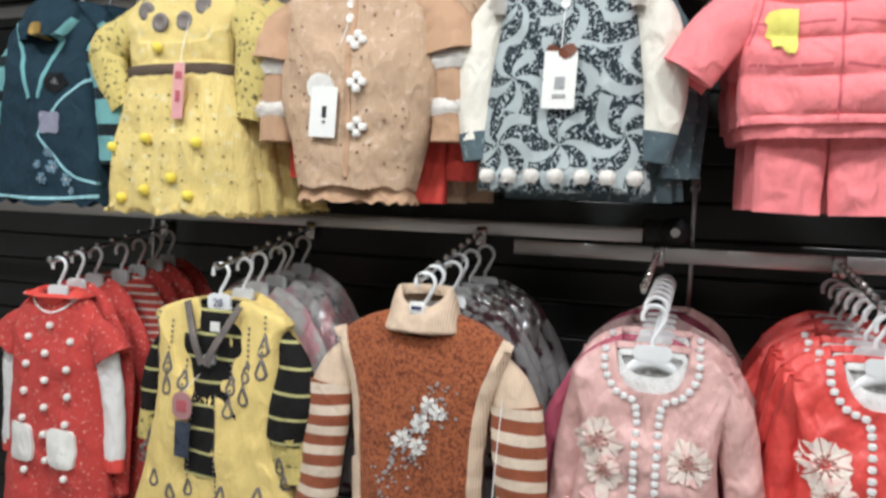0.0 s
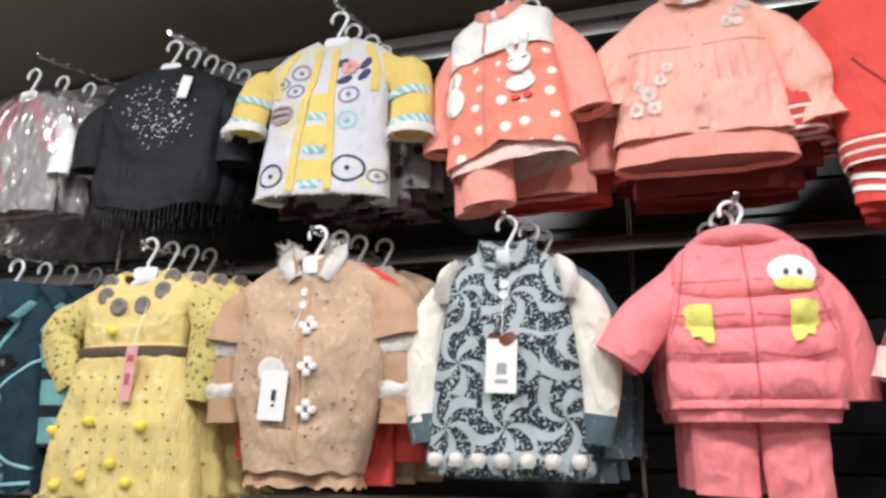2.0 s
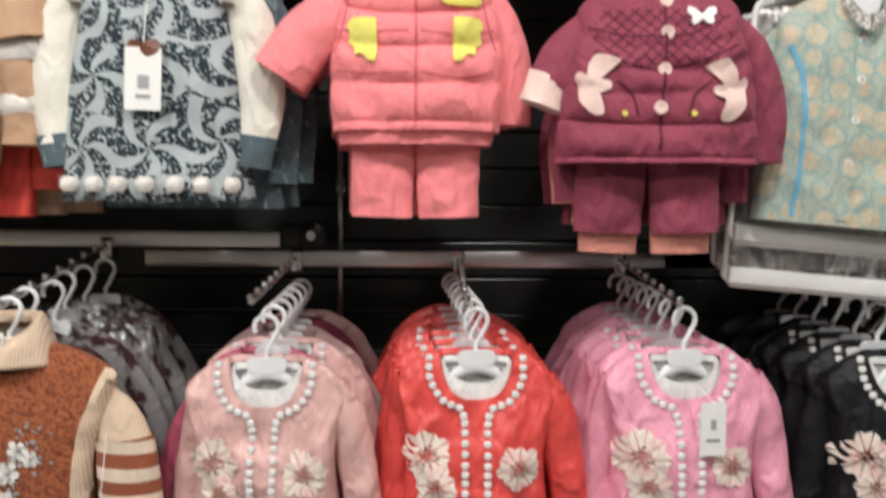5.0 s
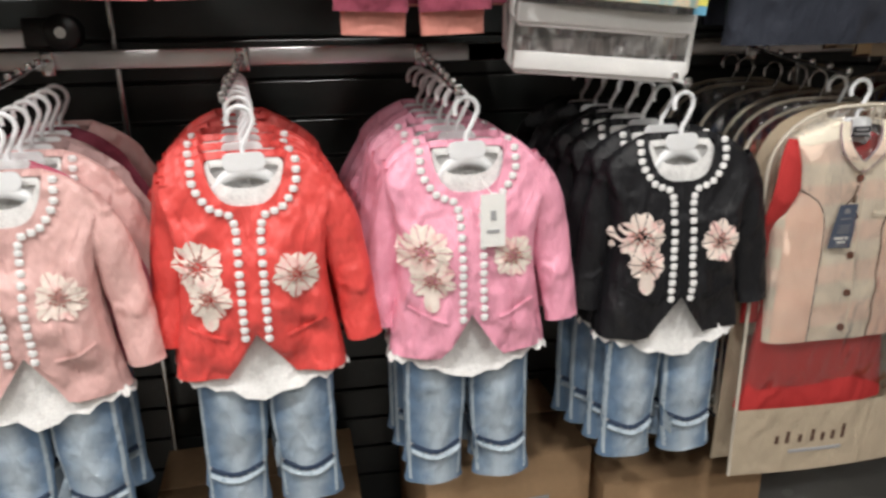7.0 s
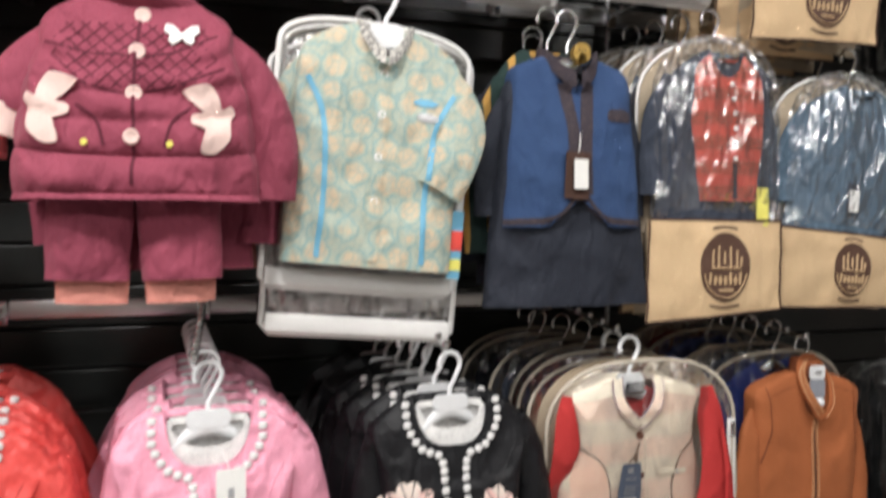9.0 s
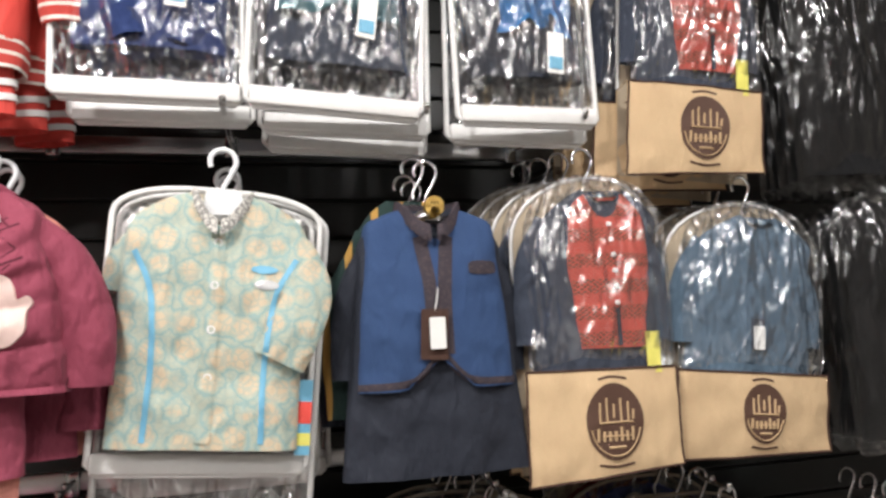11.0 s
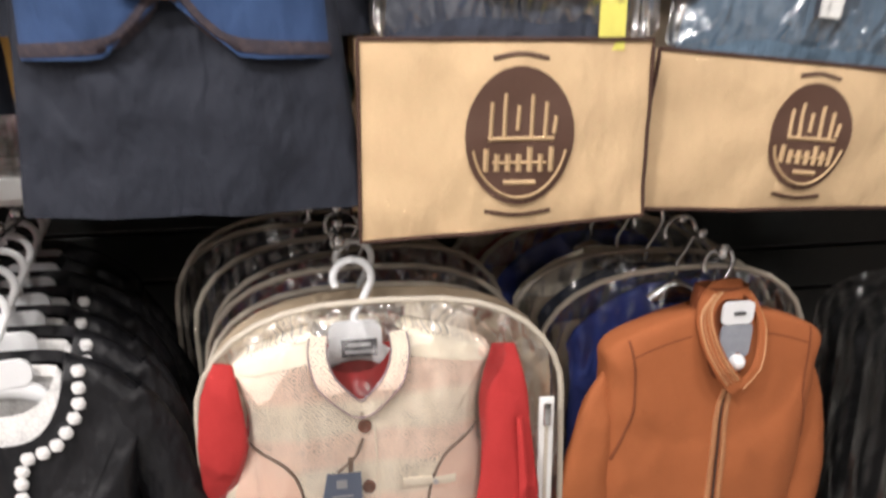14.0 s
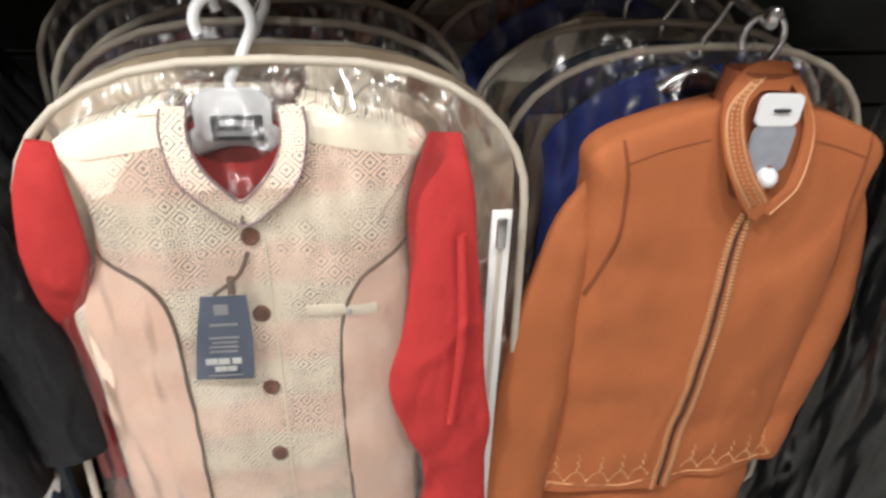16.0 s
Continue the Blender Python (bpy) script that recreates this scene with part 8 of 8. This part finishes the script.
def orange_suit():
    x, z, y = 2.168, 1.25, 1.315
    arm_at("S", x - 0.01, 1.36)
    hang("wire", x - 0.006, y, z + HOOK - 0.002, 24)
    g = shirt("boys_tunic", "rust orange cotton tunic jacket with embroidered hem", x, z, M["orange"], 0.163, 0.462, 0.158, chest=0.156, waist=0.153, y=y, depth=0.042, cat="tunic", drop=0.09, vee=4.0, neck=0.04, folds=0.003, seed=51, wrinkle=0.0022, seg=80, row_n=60, slope=0.042, cut=-0.012, cutw=0.03, boxy=0.56, turn=7, swing=3)
    g.add("under_tunic", torso([(-0.40, 0.145, 0.026), (-0.53, 0.165, 0.034), (-0.74, 0.18, 0.04)], drop=0, folds=0.008, fold_n=6, seed=52, row_n=24), M["orange"], "long rust orange under-tunic", skin=True)
    sleeve(g, M["orange"], [(-0.142, 0.0, -0.045, 0.02), (-0.162, -0.006, -0.12, 0.031), (-0.178, -0.018, -0.28, 0.039), (-0.192, -0.03, -0.53, 0.045)], 0.5, seed=49, wrinkle=0.003, row_n=34, seg=26)
    sleeve(g, M["orange"], [(0.142, 0.0, -0.045, 0.02), (0.162, 0.0, -0.12, 0.032), (0.172, -0.004, -0.24, 0.04), (0.16, -0.012, -0.36, 0.04), (0.15, -0.016, -0.46, 0.038)], 0.45, seed=51, wrinkle=0.004, row_n=34, seg=26)
    for s in (-1, 1):
        g.band("armhole_seam", [(s * 0.136, -0.03), (s * 0.128, -0.08), (s * 0.130, -0.13), (s * 0.146, -0.19)], 0.0035, M["orangeseam"], 0.0015)
        g.band("shoulder_seam", [(s * 0.05, -0.03), (s * 0.09, -0.038), (s * 0.13, -0.05)], 0.0016, M["orangeseam"], 0.0008)
        g.band("front_braid", [(s * 0.004 + 0.010, -0.104), (s * 0.007 + 0.004, -0.14), (s * 0.008 + 0.001, -0.26), (s * 0.009, -0.47)], 0.0062, M["orangebraid"], 0.004, step=0.006)
        g.band("hem_braid", [(s * 0.012, -0.455), (s * 0.08, -0.452), (s * 0.15, -0.448)], 0.0022, M["orangebraid"], 0.002)
        bm = bmesh.new()
        for k in range(5):
            px = s * (0.034 + 0.026 * k)
            for q in range(9):
                t = math.pi * (0.15 + 0.7 * q / 8)
                cx, cz = px + 0.011 * math.cos(t), -0.448 + 0.016 * math.sin(t)
                ball(bm, (cx, g.y(cx, cz) - 0.0006, cz), 0.0012, 6)
            for q in range(5):
                cz = -0.428 + 0.005 * q
                ball(bm, (px + 0.002 * (q % 2), g.y(px, cz) - 0.0008, cz), 0.0017 if q < 3 else 0.0011, 6)
            ball(bm, (px + 0.013, g.y(px + 0.013, -0.444) - 0.001, -0.444), 0.0022, 6)
        g.add("hem_embroidery", bm, M["goldthread"], "dull gold thread arch embroidery")
    for s in (-1, 1):
        lie = lambda zz: -0.044 + 0.034 * max(0.0, (zz + 0.07) / 0.1)
        if s < 0:
            path = [(0.022, 0.026), (-0.012, 0.025), (-0.033, 0.002), (-0.031, -0.03), (-0.017, -0.062), (0.002, -0.086), (0.012, -0.094)]
            g.band("collar", path, 0.024, M["orange"], 0.003, "orange stand collar", 0.004, at=lie)
            for dx in (-0.008, -0.003, 0.003, 0.008):
                g.band("collar_braid", [(px + dx * 0.94, pz + dx * 0.35) for px, pz in path[1:-1]], 0.0032, M["orangebraid" if abs(dx) < 0.005 else "goldthread"], 0.0042, "tan braid on the collar", 0.004, at=lie)
        else:
            path = [(-0.006, 0.030), (0.028, 0.022), (0.047, -0.012), (0.045, -0.045), (0.034, -0.072), (0.014, -0.096)]
            g.band("collar", path, 0.010, M["orange"], 0.004, "orange stand collar", 0.004, at=lie)
            g.band("collar_braid", [(px + 0.004, pz) for px, pz in path[1:]], 0.0022, M["goldthread"], 0.0046, "", 0.004, at=lie)
    g.band("front_gap", [(0.010, -0.102), (0.004, -0.13), (0.001, -0.26), (0.0, -0.468)], 0.003, M["brownedge"], 0.0025)
    g.add("hanger_label", plate_at(0.046, 0.03, 0.003, 0.009, -0.027, 0.0), M["whiteplastic"], "white hanger label")
    g.add("label_print", boxed(0.002, 0.018, -0.0315, -0.0285, -0.001, 0.0015), M["ink"])
    g.add("size_panel", plate_at(0.046, 0.05, 0.003, 0.012, -0.026, -0.038), M["smokeplastic"], "frosted plastic hanger middle")
    g.add("hanger_ball", ball(bmesh.new(), (0.016, -0.03, -0.066), 0.011, 12), M["whiteplastic"])
    g.add("neck_lining", torso([(0.03, 0.036, 0.016), (-0.05, 0.046, 0.022), (-0.1, 0.05, 0.025)], drop=0.0, row_n=8), M["orangeseam"])
    for i, mat in enumerate(("royal", "slate", "creamcloth", "royal", "darkred", "creamcloth")):
        yy = y + 0.06 + 0.05 * i
        jx = -0.03 - 0.022 * i
        b = shirt("packed_suit", "boys' suit in a beige bound clear cover", x + jx, z + 0.012 * (i + 1), M[mat], 0.155, 0.55, 0.165, y=yy, depth=0.02, cat="vest suit", seed=i + 9, seg=40, row_n=24, turn=random.uniform(-5, 5), swing=random.uniform(-3, 3))
        if i not in (2, 5):
            clear_cover(b, 0.195, 0.022, -0.62, 0.03, "film_soft", "creamtrim", 0, 0, 0.12)
            b.add("back_sheet", boxed(-0.165, 0.165, 0.022, 0.025, -0.6, -0.05), M["kraftback"])
        hang("wire", x + jx, yy, z + 0.1 + 0.006 * i)


def plate_at(w, h, th, x, y, z):
    bm = plate(w, h, th, 0.25)
    bm.transform(Matrix.Translation((x, y, z)))
    return bm


M["orangeseam"] = F("dark_orange_seam", (0.22, 0.055, 0.012), None)


def cardboard_box(x, y, z, sx, sy, sz, turn, bars=True):
    b = thing("cardboard_box", pose(x, y, z, 0, 0, turn), "brown cardboard carton on the floor under the clothes", "carton", "cartons")
    part("carton", boxed(-sx / 2, sx / 2, -sy / 2, sy / 2, 0, sz, 0.004), M["cardboard"], b)
    part("flap", boxed(-sx / 2 + 0.002, sx / 2 - 0.002, -sy / 2 + 0.002, -0.002, sz + 0.0005, sz + 0.004, 0.001), M["cardboard"], b)
    part("flap", boxed(-sx / 2 + 0.002, sx / 2 - 0.002, 0.002, sy / 2 - 0.002, sz + 0.0005, sz + 0.004, 0.001), M["cardboard"], b)
    if bars:
        lb = part("printed_mark", boxed(-0.1, 0.1, -sy / 2 - 0.002, -sy / 2 - 0.0003, sz * 0.55, sz * 0.75), M["greyink"], b, "grey printed bar", smooth=False)
        for k in range(6):
            part("print_stroke", boxed(-0.08 + 0.028 * k, -0.068 + 0.028 * k, -sy / 2 - 0.003, -sy / 2 - 0.0018, sz * 0.6, sz * 0.7), M["cardboard"], lb, smooth=False)


yellow_dress()
tan_coat()
gray_dress()
pink_set()
maroon_set()
teal_shirt()
navy_set()
bags_middle()
dark_plastic("B", 2.6, 1.9, 0.5, 3, 0.17)
dark_plastic("B", 3.0, 1.9, 0.5, 2, 0.17)
poncho()
yellow_coat()
bunny_set()
coral_shirt()
bee_jacket()
packed_top()
dark_plastic("C", 2.52, 2.5, 0.55, 3, 0.16)
dark_plastic("C", 2.9, 2.5, 0.55, 2, 0.16)
far_left()
yellow_vest()
rust_jumper()
lace_jacket(0.15, 1.25, "blush_taffeta", "blush pink taffeta jacket with lace flowers and jeans", 1.25, ("rose_taffeta", "blush_taffeta", "dusty_taffeta", "dusty_taffeta", "maroon_velour"), 0.0, False, 3)
lace_jacket(0.532, 1.265, "red_taffeta", "bright red taffeta jacket with pearl trim and jeans", 1.25, (), -0.006, False, 5)
lace_jacket(0.913, 1.268, "pink_taffeta", "candy pink taffeta jacket with pearl trim and jeans", 1.25, (), -0.006, True, 7)
lace_jacket(1.328, 1.262, "black_satin", "black satin jacket with pearl trim and jeans", 1.265, (), -0.012, False, 9)
cream_suit()
orange_suit()
dark_plastic("A", 2.56, 1.22, 0.85, 4, 0.17)
dark_plastic("A", 2.95, 1.22, 0.85, 3, 0.17)
cardboard_box(1.05, 1.62, 0, 0.42, 0.36, 0.46, 4)
cardboard_box(1.52, 1.6, 0, 0.42, 0.36, 0.36, -3)
cardboard_box(0.45, 1.66, 0, 0.5, 0.36, 0.34, 2, False)
cardboard_box(-0.2, 1.66, 0, 0.5, 0.36, 0.34, -2, False)

# the patterns from which the hangers and arms were copied hang at the far end of the rail
HANG["white"].matrix_world = pose(3.4, 1.3, 2.06)
HANG["clear"].matrix_world = pose(3.4, 1.36, 2.066)
HANG["wire"].matrix_world = pose(3.4, 1.42, 2.072)
ARM["B"].matrix_world = pose(3.4, 1.65, 2.10)
ARM["A"].matrix_world = pose(3.4, 1.65, 1.40)
ARM["C"].matrix_world = pose(3.4, 1.65, 2.74)
ARM["S"].matrix_world = pose(3.5, 1.65, 1.40)
ARM["L"].matrix_world = pose(3.58, 1.65, 1.40)
